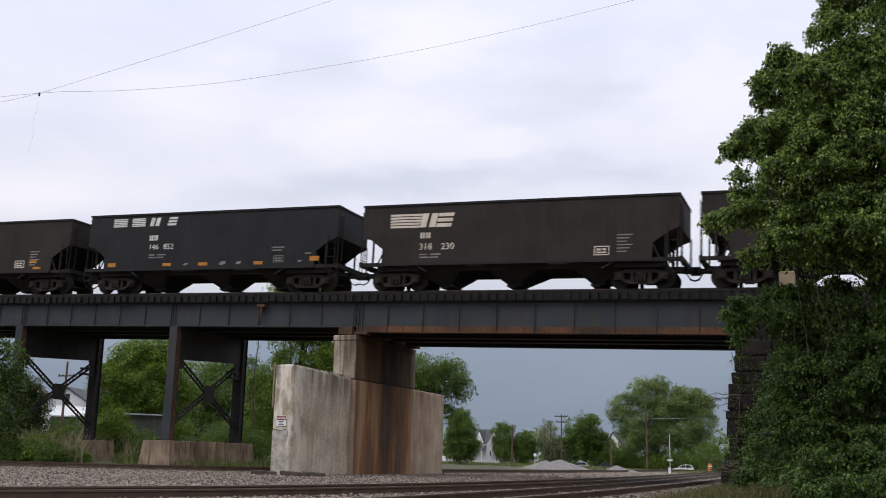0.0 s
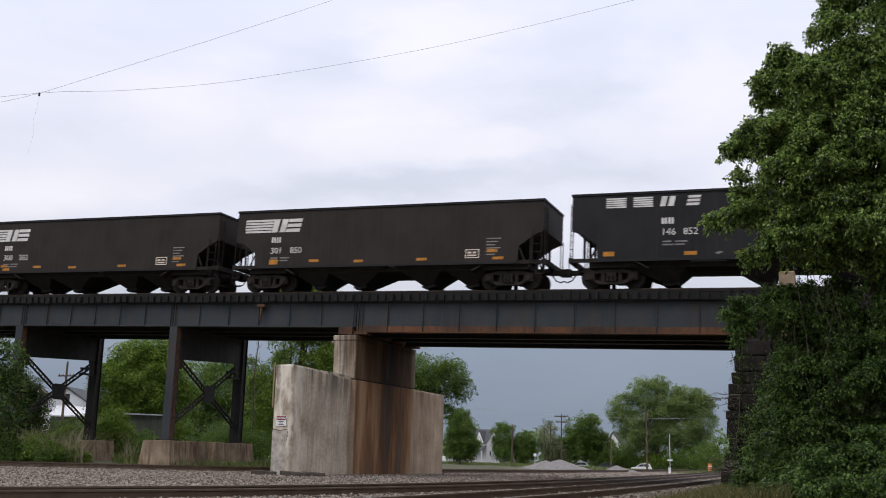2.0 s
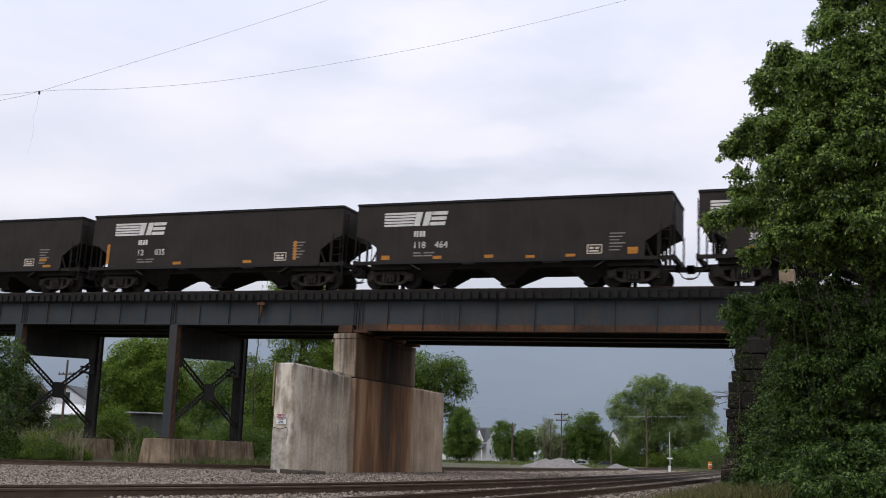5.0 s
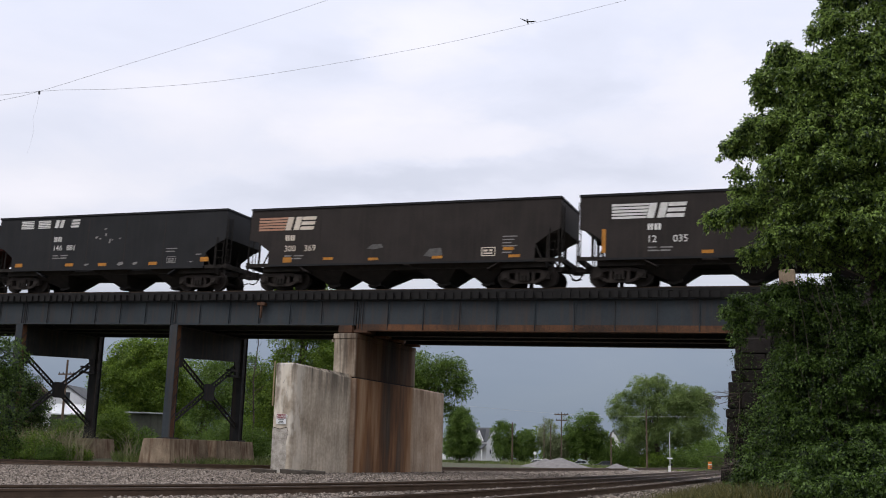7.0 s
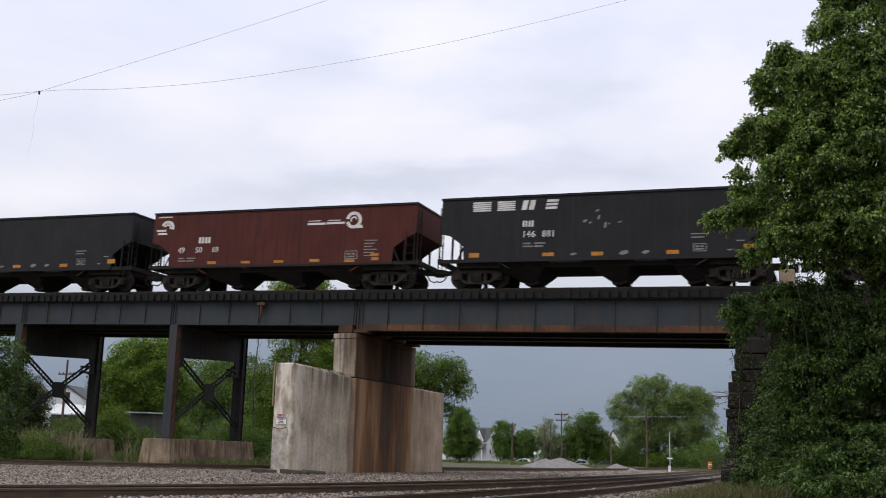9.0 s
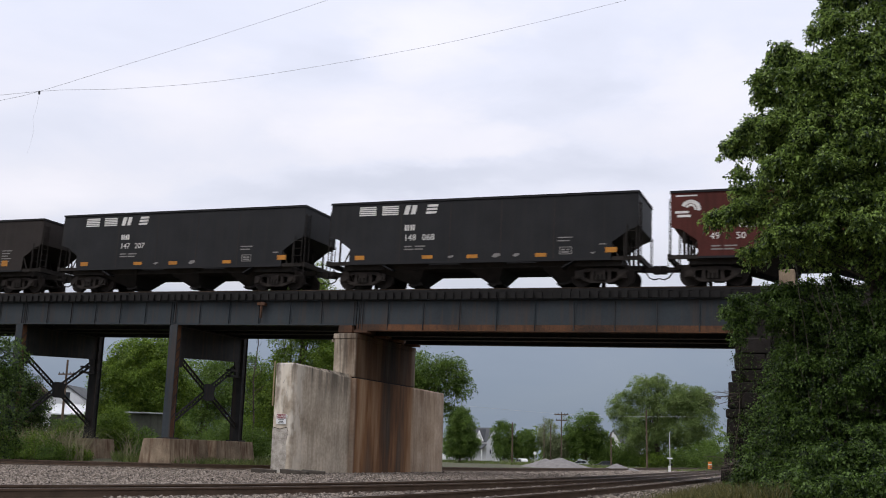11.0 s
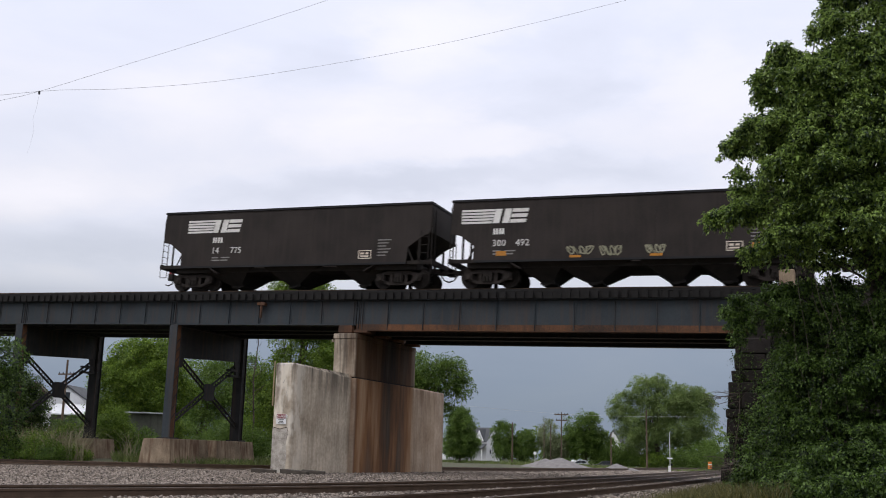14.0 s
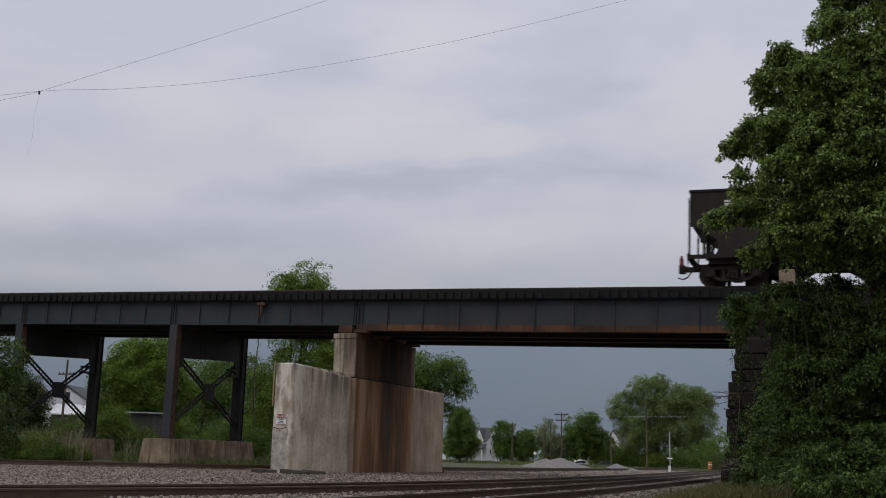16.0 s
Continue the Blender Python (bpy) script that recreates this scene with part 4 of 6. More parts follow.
def build_abutment():
    """Sooty masonry at the bridge's end, laid in rough courses, with the earth bank behind it."""
    t = tagged(part("abutment", Shape().box(-3.55, 3.2, 39.7, 48.4, -0.3, 5.55), ABUT), "dark sooty stone bridge abutment overgrown with vines", "abutment", kind="structure")
    rng = random.Random(3)
    z = -0.3
    def rough_stone(x0, x1, y0, y1, z0, z1):
        s = Shape().box(x0, x1, y0, y1, z0, z1)
        s.v = [(a + rng.uniform(-0.05, 0.03), b + rng.uniform(-0.03, 0.03), c + rng.uniform(-0.025, 0.025)) for a, b, c in s.v]
        part("stone", s, ABUT, t, bevel=0.05)

    while z < 5.3:
        h = rng.uniform(0.34, 0.72)
        batter = 0.10 + 0.115 * max(5.0 - z, 0)
        y = 39.4
        while y < 48.5:
            w = rng.uniform(0.6, 1.3)
            d = rng.uniform(-0.14, 0.16)
            rough_stone(-3.55 - batter - d, -3.45, y, y + w - 0.02, z, z + h - 0.015)
            y += w
        x = -3.44
        while x < 3.0:
            w = rng.uniform(0.6, 1.3)
            rough_stone(x, x + w - 0.02, 39.35 - rng.uniform(0, 0.10) - batter * 0.5, 39.72, z, z + h - 0.015)
            x += w
        z += h
    part("backwall", Shape().box(-2.15, 3.25, 40.2, 48.0, 5.551, 7.40), ABUT, t)
    part("bridge_seat", Shape().box(-3.22, -2.151, 40.2, 48.0, 5.551, 7.02), ABUT, t)
    block = thing("parapet_block", pose(-1.72, 39.88, 5.55), "weathered concrete block at the end of the bridge", "concrete block")
    part("block", Shape().box(-0.30, 0.28, -0.3, 0.3, 0, 2.45), PED, block, bevel=0.05)
    bank = Shape()
    bank.prism([(36.5, -0.3), (40.0, 7.45), (48.6, 7.45), (54, -0.3)], 3.3, 230, "x")
    for i, (x, y, zz) in enumerate(bank.v):
        bank.v[i] = (x, y, zz - (max(x, 0) * 0.0265 if zz > 1 else 0))
    tagged(part("embankment", bank, SOIL), "earth embankment carrying the line beyond the bridge", "embankment", kind="structure")


build_abutment()
# ---- hopper cars ----
CENTRE = 1.575
SHARED = {}


def shared(key, make):
    if key not in SHARED:
        SHARED[key] = make()
    return SHARED[key]


def side_sheet(L, y0, y1, H=3.78):
    return Shape().prism([(0, H), (0.0, 2.30), (0.42, 2.20), (1.06, 1.74), (1.10, 1.05), (L - 1.12, 1.05), (L - 1.08, 1.76), (L - 0.40, 2.24), (L, 2.40), (L, H)][::-1], y0, y1, "y")


def ends(L, H):
    """End sheets, and the slope sheets that run down from them to the hoppers."""
    return [
        ("end_sheet left", Shape().box(0.0, 0.03, 0.021, 3.129, 2.45, H - 0.04)),
        ("end_sheet right", Shape().box(L - 0.03, L, 0.021, 3.129, 2.45, H - 0.04)),
        ("slope_sheet left", Shape().prism([(0.031, 2.5), (0.031, 2.44), (3.2, 0.70), (3.2, 0.76)], 0.021, 3.129, "y")),
        ("slope_sheet right", Shape().prism([(L - 0.031, 2.5), (L - 0.031, 2.44), (L - 3.2, 0.70), (L - 3.2, 0.76)][::-1], 0.021, 3.129, "y")),
    ]


def chutes(L, kind):
    """The hoppers below the side sill: where each gate stands and how far its slopes reach to either side."""
    return {
        3: [(3.78, 1.2, 0.73), (6.92, 0.8, 1.02), (10.63, 0.73, 0.95)],
        30: [(3.92, 1.3, 0.59), (7.72, 0.89, 0.49), (10.83, 0.67, 0.95)],
        31: [(4.45, 1.5, 0.40), (7.85, 1.5, 0.42), (10.75, 1.3, 0.8)],
        4: [(4.12, 0.9, 0.65), (6.2, 1.1, 0.98), (9.61, 0.87, 0.65), (11.7, 0.84, 0.7)],
    }[kind]


def chute_mesh(a, b, k):
    """A hopper that narrows down to its gate, with the gate's frame, rack bar and lugs."""
    s = Shape()
    g, z0, zt = 0.22, 0.24, 1.06
    rise = (zt - z0) / (0.68 - z0)
    xa, xb, y0 = -g - (a - g) * rise, g + (b - g) * rise, 0.12 + 0.012 * k
    s.v += [(-g, 0.98, z0), (g, 0.98, z0), (g, 2.17, z0), (-g, 2.17, z0), (xa, y0, zt), (xb, y0, zt), (xb, 3.15 - y0, zt), (xa, 3.15 - y0, zt)]
    s.f += [(3, 2, 1, 0), (4, 5, 6, 7), (0, 1, 5, 4), (1, 2, 6, 5), (2, 3, 7, 6), (3, 0, 4, 7)]
    s.box(-g - 0.05, g + 0.05, 0.94, 2.21, z0 - 0.07, z0 - 0.002)
    s.box(-0.16, 0.12, 0.90, 1.25, z0 - 0.13, z0 - 0.072)
    s.rod((g + 0.10, 0.92, z0 - 0.02), (g + 0.10, 2.2, z0 - 0.02), 0.035, 6)
    s.prism([(g, z0 - 0.03), (g + 0.16, z0 - 0.06), (g + 0.14, z0 + 0.10), (g + 0.03, z0 + 0.13)], 0.93, 0.99, "y")
    return s


def truck_mesh():
    """Two cast side frames: a bowed truss with a spring opening between two triangular windows, and a bolster."""
    s = Shape()
    for y in (0.42, 2.57):
        s.prism([(-1.12, 0.62), (-1.12, 0.50), (-0.5, 0.60), (0.5, 0.60), (1.12, 0.50), (1.12, 0.62), (0.55, 0.76), (-0.55, 0.76)][::-1], y, y + 0.16, "y")
        s.prism([(-1.1, 0.52), (-1.1, 0.38), (-0.48, 0.13), (0.48, 0.13), (1.1, 0.38), (1.1, 0.52), (0.44, 0.25), (-0.44, 0.25)][::-1], y, y + 0.16, "y")
        for x in (-0.36, 0.36):
            s.box(x - 0.075, x + 0.075, y + 0.002, y + 0.158, 0.2, 0.65)
        for x in (-0.89, 0.89):
            s.prism([(x - 0.20, 0.30), (x + 0.20, 0.30), (x + 0.18, 0.64), (x - 0.18, 0.64)], y - 0.05, y + 0.2, "y")
            s.rod((x, y - 0.10, 0.457), (x, y - 0.05, 0.457), 0.12, 10)
    s.box(-0.2, 0.2, 0.36, 2.8, 0.46, 0.66)
    return s


def spring_mesh():
    return Shape().rod((0, 0.40, 0.24), (0, 0.40, 0.48), 0.07, 8)


def wheelset_mesh():
    """Two flanged wheels on an axle, about its own centre."""
    s = Shape()
    for y, o in ((-0.7525, -1), (0.7525, 1)):
        s.rod((0, y - 0.065, 0), (0, y + 0.065, 0), 0.457, 24)
        s.rod((0, y - o * 0.066, 0), (0, y - o * 0.095, 0), 0.485, 24)
        s.rod((0, y + o * 0.066, 0), (0, y + o * 0.10, 0), 0.13, 12)
        for k in range(4):
            t = k * math.pi / 2
            s.rod((0.27 * math.cos(t), y + o * 0.06, 0.27 * math.sin(t)), (0.27 * math.cos(t), y + o * 0.074, 0.27 * math.sin(t)), 0.05, 8)
    s.rod((0, -0.98, 0), (0, 0.98, 0), 0.075, 10)
    return s


def ladder_mesh(x, z0, z1):
    s = Shape()
    for dx in (0.0, 0.40):
        s.rod((x + dx, -0.035, z0), (x + dx, -0.035, z1), 0.02, 5)
    z = z0 + 0.12
    while z < z1:
        s.rod((x, -0.05, z), (x + 0.4, -0.05, z), 0.014, 5)
        z += 0.36
    return s


def end_mesh(x, o):
    """End sill, corner posts, braces and grab irons; o is +1 when the car's body lies towards +x."""
    s = Shape()
    s.box(*sorted((x - o * 0.12, x + o * 0.02)), 0.02, 3.13, 0.98, 1.20)
    s.box(*sorted((x + o * 0.021, x + o * 1.2)), 0.05, 0.16, 1.0, 1.16)
    s.box(*sorted((x + o * 0.021, x + o * 1.2)), 2.99, 3.10, 1.0, 1.16)
    for y in (0.06, 1.1, 2.0, 3.02):
        s.rod((x + o * 0.55, y, 1.1), (x + o * 0.55, y, 2.2), 0.055, 4)
        s.rod((x + o * 0.8, y, 1.1), (x + o * 1.15, y, 1.85), 0.04, 4)
    for y in (0.05, 0.45, 2.7, 3.1):
        s.rod((x - o * 0.05, y, 1.0), (x - o * 0.05, y, 3.5 if y in (0.05, 0.45) else 2.5), 0.022, 5)
    for k in range(8):
        z = 1.3 + 0.3 * k
        s.rod((x - o * 0.06, 0.05, z), (x - o * 0.06, 0.45, z), 0.015, 5)
    s.rod((x - o * 0.08, 0.02, 0.55), (x - o * 0.08, 0.02, 1.0), 0.018, 5)
    s.rod((x + o * 0.3, 0.02, 0.55), (x + o * 0.3, 0.02, 1.0), 0.018, 5)
    s.rod((x - o * 0.08, 0.02, 0.55), (x + o * 0.3, 0.02, 0.55), 0.018, 5)
    return s


def coupler_mesh(x, o):
    s = Shape()
    s.box(*sorted((x - o * 0.56, x + o * 0.1)), CENTRE - 0.09, CENTRE + 0.09, 0.72, 0.92)
    s.box(*sorted((x - o * 0.64, x - o * 0.38)), CENTRE - 0.16, CENTRE + 0.16, 0.66, 0.98)
    pts = [(x - o * 0.05, CENTRE - 0.3, 0.75), (x - o * 0.25, CENTRE - 0.3, 0.45), (x - o * 0.45, CENTRE - 0.3, 0.36), (x - o * 0.64, CENTRE - 0.3, 0.42)]
    a = tube(pts, 0.03, 0.03, 6)
    n = len(s.v)
    s.v += a.v
    s.f += [tuple(n + i for i in f) for f in a.f]
    return s


def stripes(s, x0, x1, z0, z1, n=5, slant=0.0):
    h = (z1 - z0) / (1.45 * n - 0.45)
    for k in range(n):
        za = z0 + 1.45 * k * h
        s.prism([(x0, za), (x1 + slant * (za - z0), za), (x1 + slant * (za + h - z0), za + h), (x0, za + h)][::-1], -0.008, -0.002, "y")


def block_mark(s, x, z, w, h, upright, lean=0.22):
    """Plain bars for one block of the emblem or of a small painted mark: two standing, or three lying."""
    bars = [(0, 0.41, 0, 1), (0.59, 1, 0, 1)] if upright else [(0, 1, 0, 0.25), (0, 1, 0.375, 0.625), (0, 1, 0.75, 1)]
    for a0, a1, b0, b1 in bars:
        out = [(a0, b0), (a1, b0), (a1, b1), (a0, b1)]
        s.prism([(x + a * w + lean * h * b, z + b * h) for a, b in out][::-1], -0.008, -0.002, "y")


def pieces(s):
    """The separate solids of a shape, found by their shared corners."""
    group = list(range(len(s.v)))
    for f in s.f:
        low = min(group[i] for i in f)
        old = {group[i] for i in f}
        group = [low if g in old else g for g in group]
    for g in sorted(set(group)):
        p = Shape()
        index = {i: k for k, i in enumerate(i for i in range(len(s.v)) if group[i] == g)}
        p.v = [s.v[i] for i in index]
        p.f = [tuple(index[i] for i in f) for f in s.f if f[0] in index]
        yield p


def ring_mark(s, x, z, r, start=40, sweep=290):
    """A broken ring with a bar, drawn plainly."""
    arc = [radians(start + sweep * k / 16) for k in range(17)]
    out = [(x + math.cos(t) * r, z + math.sin(t) * r) for t in arc] + [(x + math.cos(t) * r * 0.62, z + math.sin(t) * r * 0.62) for t in arc[::-1]]
    s.prism(out, -0.008, -0.002, "y")


OLDER = ("118 464", "12 035", "14 775", "12 118")


def hopper_car(left, L, style, number, paint, label, mark_mat, hoppers, tags, seed, extra=(), scribbles=()):
    """left: where the car's left end stands at the clip's start. The base is at railhead height."""
    car = thing("hopper_car", pose(0, 0, 0), label, "freight car", "coal hopper cars of the train")
    H = 3.88 if style == "spread" else 3.78
    body = part("side_sheet", shared(("side", L, paint.name), lambda: side_sheet(L, 0.0, 0.02, H).mesh("side_sheet")), paint, car)
    part("side_sheet", shared(("far side", L, paint.name), lambda: side_sheet(L, 3.13, 3.15, H).mesh("side_sheet")), paint, car)
    for key, make in ends(L, H):
        part(key.split()[0], shared((key, L, paint.name), lambda: make.mesh(key.split()[0])), paint, car)
    chord = lambda: Shape().box(-0.03, L + 0.03, -0.045, 0.05, H - 0.06, H + 0.03).box(-0.03, L + 0.03, 3.10, 3.195, H - 0.06, H + 0.03).box(-0.045, 0.05, 0.051, 3.099, H - 0.059, H + 0.029).box(L - 0.05, L + 0.045, 0.051, 3.099, H - 0.059, H + 0.029).mesh("top_chord")
    part("top_chord", shared(("chord", L, H), chord), CARBLACK, body, "dark rolled top edge")
    part("side_sill", shared(("sill", L), lambda: Shape().box(1.12, L - 1.12, -0.03, 0.06, 1.0, 1.09).box(1.12, L - 1.12, 3.09, 3.18, 1.0, 1.09).mesh("side_sill")), paint if paint is CARRED else CARBLACK, body)
    part("centre_sill", shared(("centre", L), lambda: Shape().box(0.0, L, 1.4, 1.75, 0.80, 1.0).box(2.7, L - 2.7, 0.35, 2.8, 0.81, 1.0).box(0.7, 2.69, 0.25, 2.9, 0.80, 1.08).box(L - 2.69, L - 0.7, 0.25, 2.9, 0.80, 1.08).mesh("centre_sill")), UNDER, car)
    for k, (x, a, b) in enumerate(chutes(L, hoppers)):
        part("hopper_chute", shared(("chute", a, b), lambda: chute_mesh(a, b, k).mesh("hopper_chute")), UNDER, car, m=pose(x, 0, 0))
    for x, o in ((0.0, 1), (L, -1)):
        part("end_frame", shared(("end", x, o), lambda: end_mesh(x, o).mesh("end_frame")), UNDER, car)
        part("coupler", shared(("coupler", x, o), lambda: coupler_mesh(x, o).mesh("coupler")), UNDER, car)
    wheels = []
    for x in (1.62, L - 1.62):
        t = part("truck", shared("truck", lambda: truck_mesh().mesh("truck")), TRUCKMAT, car, "dusty cast steel truck frame", m=pose(x, 0, 0))
        for dx in (-0.16, 0.0, 0.16):
            part("spring", shared("spring", lambda: spring_mesh().mesh("spring")), UNDER, t, m=pose(dx, 0, 0))
        for dx in (-0.89, 0.89):
            w = part("wheelset", shared("wheelset", lambda: wheelset_mesh().mesh("wheelset")), TRUCKMAT, t, m=pose(dx, CENTRE, 0.457))
            wheels.append((w, dx))
    car_ladder = shared(("ladder", L), lambda: ladder_mesh(L - 0.46, 1.0, 2.5).mesh("ladder"))
    part("ladder", car_ladder, UNDER, car)
    for x in [1.2 + (L - 2.4) * k / 5 for k in range(1, 5)]:
        part("side_seam", shared("seam", lambda: Shape().box(-0.02, 0.02, -0.005, -0.001, 1.1, 3.71).mesh("side_seam")), paint, body, m=pose(x, 0, 0))
    # emblem, number and stencils
    s = Shape()
    if style == "joined":
        e = 1.35 if L < 15 else 0.45
        stripes(s, e, e + 1.40, 2.72, 3.35, 5, 0.25)
        block_mark(s, e + 1.43, 2.72, 0.74, 0.63, True)
        block_mark(s, e + 2.21, 2.72, 0.72, 0.63, False)
        tx, mx, sz = e + 1.45, e + 1.53, 0.42
    elif style == "spread":
        stripes(s, 1.45, 2.28, 3.26, 3.68, 5)
        stripes(s, 2.58, 3.38, 3.26, 3.68, 5)
        block_mark(s, 3.66, 3.26, 0.55, 0.42, True)
        block_mark(s, 4.72, 3.26, 0.5, 0.42, False)
        tx, mx, sz = 3.72, 3.78, 0.40
    else:
        ring_mark(s, 0.80, 3.02, 0.40, -10, 165)
        ring_mark(s, 0.80, 3.02, 0.22, -10, 165)
        s.box(0.18, 0.72, -0.008, -0.002, 2.86, 2.96)
        s.box(0.26, 0.80, -0.008, -0.002, 2.70, 2.80)
        s.box(0.22, 1.05, -0.008, -0.002, 3.56, 3.62)
        ring_mark(s, L - 3.15, 3.10, 0.40, 195, 335)
        ring_mark(s, L - 3.15, 3.10, 0.17, 10, 200)
        s.prism([(L - 3.0, 2.72), (L - 2.66, 2.72), (L - 2.72, 2.86), (L - 2.98, 2.86)][::-1], -0.0095, -0.0035, "y")
        s.box(L - 5.55, L - 4.62, -0.008, -0.002, 2.93, 3.03)
        s.box(L - 4.55, L - 3.60, -0.008, -0.002, 2.94, 3.04)
        s.box(L - 5.50, L - 4.85, -0.008, -0.002, 3.10, 3.14)
        s.box(L - 4.45, L - 3.85, -0.008, -0.002, 3.10, 3.14)
        tx, mx, sz = 1.55, 2.75, 0.40
    for piece in pieces(s):
        stained = number == "300 369" and max(v[0] for v in piece.v) < 2.1
        part("emblem_piece", piece, RUSTMARK if stained else mark_mat, body, "rust-stained emblem stripe" if stained else "pale painted piece of the emblem")
    marks, up = Shape(), 0.3 if style == "spread" else 0.0
    wide, tall = (0.30, 0.30) if style == "ring" else (0.21, 0.26)
    block_mark(marks, mx - 0.04, up + 2.22, wide, tall, True, 0.0)
    block_mark(marks, mx + wide + 0.02, up + 2.22, wide * (1.25 if number in OLDER else 1.0), tall, True, 0.0)
    part("owner_mark", marks, mark_mat, body, "small painted owner's mark")
    for k, group in enumerate(number.split()):
        part("number", lettering(group, sz), mark_mat, body, "painted car number", m=pose(tx + ((0, 1.05, 1.85) if style == "joined" else (0, 0.88, 1.7) if style == "spread" else (0, 1.0, 1.95))[k], -0.007, (1.70 if style == 'joined' else 1.76) + up))
    st, st_two = Shape(), Shape()
    for k in range(2):
        st.box(tx + 0.05, tx + 0.40 + 0.1 * (k % 2), -0.006, -0.002, up + 1.46 - 0.13 * k, up + 1.52 - 0.13 * k)
        st.box(tx + 0.55, tx + 1.05 - 0.1 * (k % 2), -0.006, -0.002, up + 1.46 - 0.13 * k, up + 1.52 - 0.13 * k)
    for k in range(2 if style == "spread" else 6):
        xa, za = (L - 3.4, 1.98) if style == "spread" else (L - 2.55, 2.10)
        st_two.box(xa, xa + 0.65 - 0.12 * (k % 3), -0.006, -0.002, za - 0.14 * k, za + 0.05 - 0.14 * k)
    if style == "spread":
        st_two.box(L - 1.62, L - 1.32, -0.006, -0.002, 1.66, 1.71)
    for row in (*pieces(st), *pieces(st_two)):
        part("stencil", row, FADED, body, "faded small stencilling as a bar")
    x = L - (3.3 if style == "spread" else 3.5)
    k = 0.7 if style == "spread" else 0.84
    box = Shape()
    for xa, xb, za, zb in ((0, 0.76, 0.42, 0.465), (0, 0.76, 0.0, 0.045), (0, 0.045, 0.046, 0.419), (0.715, 0.76, 0.046, 0.419), (0.12, 0.34, 0.24, 0.34), (0.42, 0.60, 0.24, 0.34), (0.12, 0.60, 0.10, 0.18)):
        box.box(x + xa * k, x + xb * k, -0.006, -0.002, 1.28 + za * k, 1.28 + zb * k)
    part("test_panel", box, CREAM if style == "joined" else FADED, body, "pale outlined data panel")
    for x, z, w, h in tags:
        part("reflector", Shape().box(x, x + w, -0.007, -0.002, z, z + h), ORANGE, body, "yellow reflector plate")
    for x, z, w, h in extra:
        part("paint_patch", Shape().prism([(x, z + 0.05), (x + w * 0.4, z), (x + w, z + 0.08), (x + w * 0.9, z + h), (x + w * 0.3, z + h * 0.9)][::-1], -0.006, -0.002, "y"), FADED if style == "spread" else CHALK, body, "faded chalky patch of old paint")
    rng = random.Random(seed)
    for x, z, w, h in scribbles:
        loops = Shape()
        for k in range(4):
            a = x + w * k / 4
            pts = [(a + w * 0.30 * (0.5 + 0.5 * math.sin(t * 1.9 + k)) * f, z + h * (0.5 + 0.5 * math.cos(t * 2.3 + 2 * k))) for t, f in ((i * 0.5, rng.uniform(0.8, 1.1)) for i in range(8))]
            for (xa, za), (xb, zb) in zip(pts, pts[1:]):
                d = Vector((xb - xa, zb - za)).normalized() * 0.028
                y = -0.002 - 0.0002 * k
                loops.prism([(xa - d.y, za + d.x), (xb - d.y, zb + d.x), (xb + d.y, zb - d.x), (xa + d.y, za - d.x)], y - 0.004, y, "y")
        part("spray_scribble", loops, SPRAY, body, "pale grey sprayed scribble")
    return car, wheels, left, L


SPREAD_TAGS = [(1.35, 1.22, 0.46, 0.2), (4.65, 1.22, 0.5, 0.15), (6.75, 1.2, 0.5, 0.16), (9.85, 1.2, 0.48, 0.16), (12.85, 1.32, 0.48, 0.22)]
SPREAD_WHITE = [(5.85, 1.22, 0.3, 0.12), (7.9, 1.2, 0.4, 0.2), (8.85, 1.22, 0.3, 0.16), (12.2, 1.28, 0.28, 0.08)]
LONG_TAGS = [(1.88, 1.18, 0.45, 0.24), (4.0, 1.26, 0.5, 0.12), (6.3, 1.2, 0.48, 0.12), (9.4, 1.22, 0.5, 0.12), (12.7, 1.52, 0.45, 0.14), (12.95, 1.2, 0.5, 0.12)]
STACKED_TAGS = [(1.8, 1.33, 0.42, 0.11), (1.95, 1.15, 0.45, 0.13)] + LONG_TAGS[1:]
BLACK_L = "dusty black steel open-top coal hopper car with pale emblem"
NEW_L = "cleaner black steel coal hopper car with yellow reflectors"
RED_L = "oxide-red steel coal hopper car with white ring emblem"
TRAIN = []
TRAIN.append(hopper_car(-5.0, 14.2, "joined", "12 118", CARBROWN, BLACK_L, CREAM, 3, [], 1))
TRAIN.append(hopper_car(-20.07, 14.2, "joined", "318 230", CARBROWN, BLACK_L, CREAM, 3, [], 2))
TRAIN.append(hopper_car(-35.58, 14.2, "spread", "146 852", CARBLACK, NEW_L, WHITE, 30, SPREAD_TAGS, 3, SPREAD_WHITE))
TRAIN.append(hopper_car(-52.01, 15.2, "joined", "301 850", CARBROWN, BLACK_L, WHITE, 4, LONG_TAGS, 4))
TRAIN.append(hopper_car(-68.28, 15.2, "joined", "300 302", CARBROWN, BLACK_L, WHITE, 4, STACKED_TAGS, 5))
TRAIN.append(hopper_car(-83.55, 14.2, "joined", "118 464", CARBROWN, BLACK_L, WHITE, 3, [(1.3, 1.2, 0.4, 0.2), (3.8, 1.2, 0.4, 0.14), (6.2, 1.2, 0.4, 0.14), (8.05, 1.16, 0.4, 0.12), (9.8, 1.18, 0.4, 0.12), (12.4, 1.25, 0.42, 0.28)], 6))
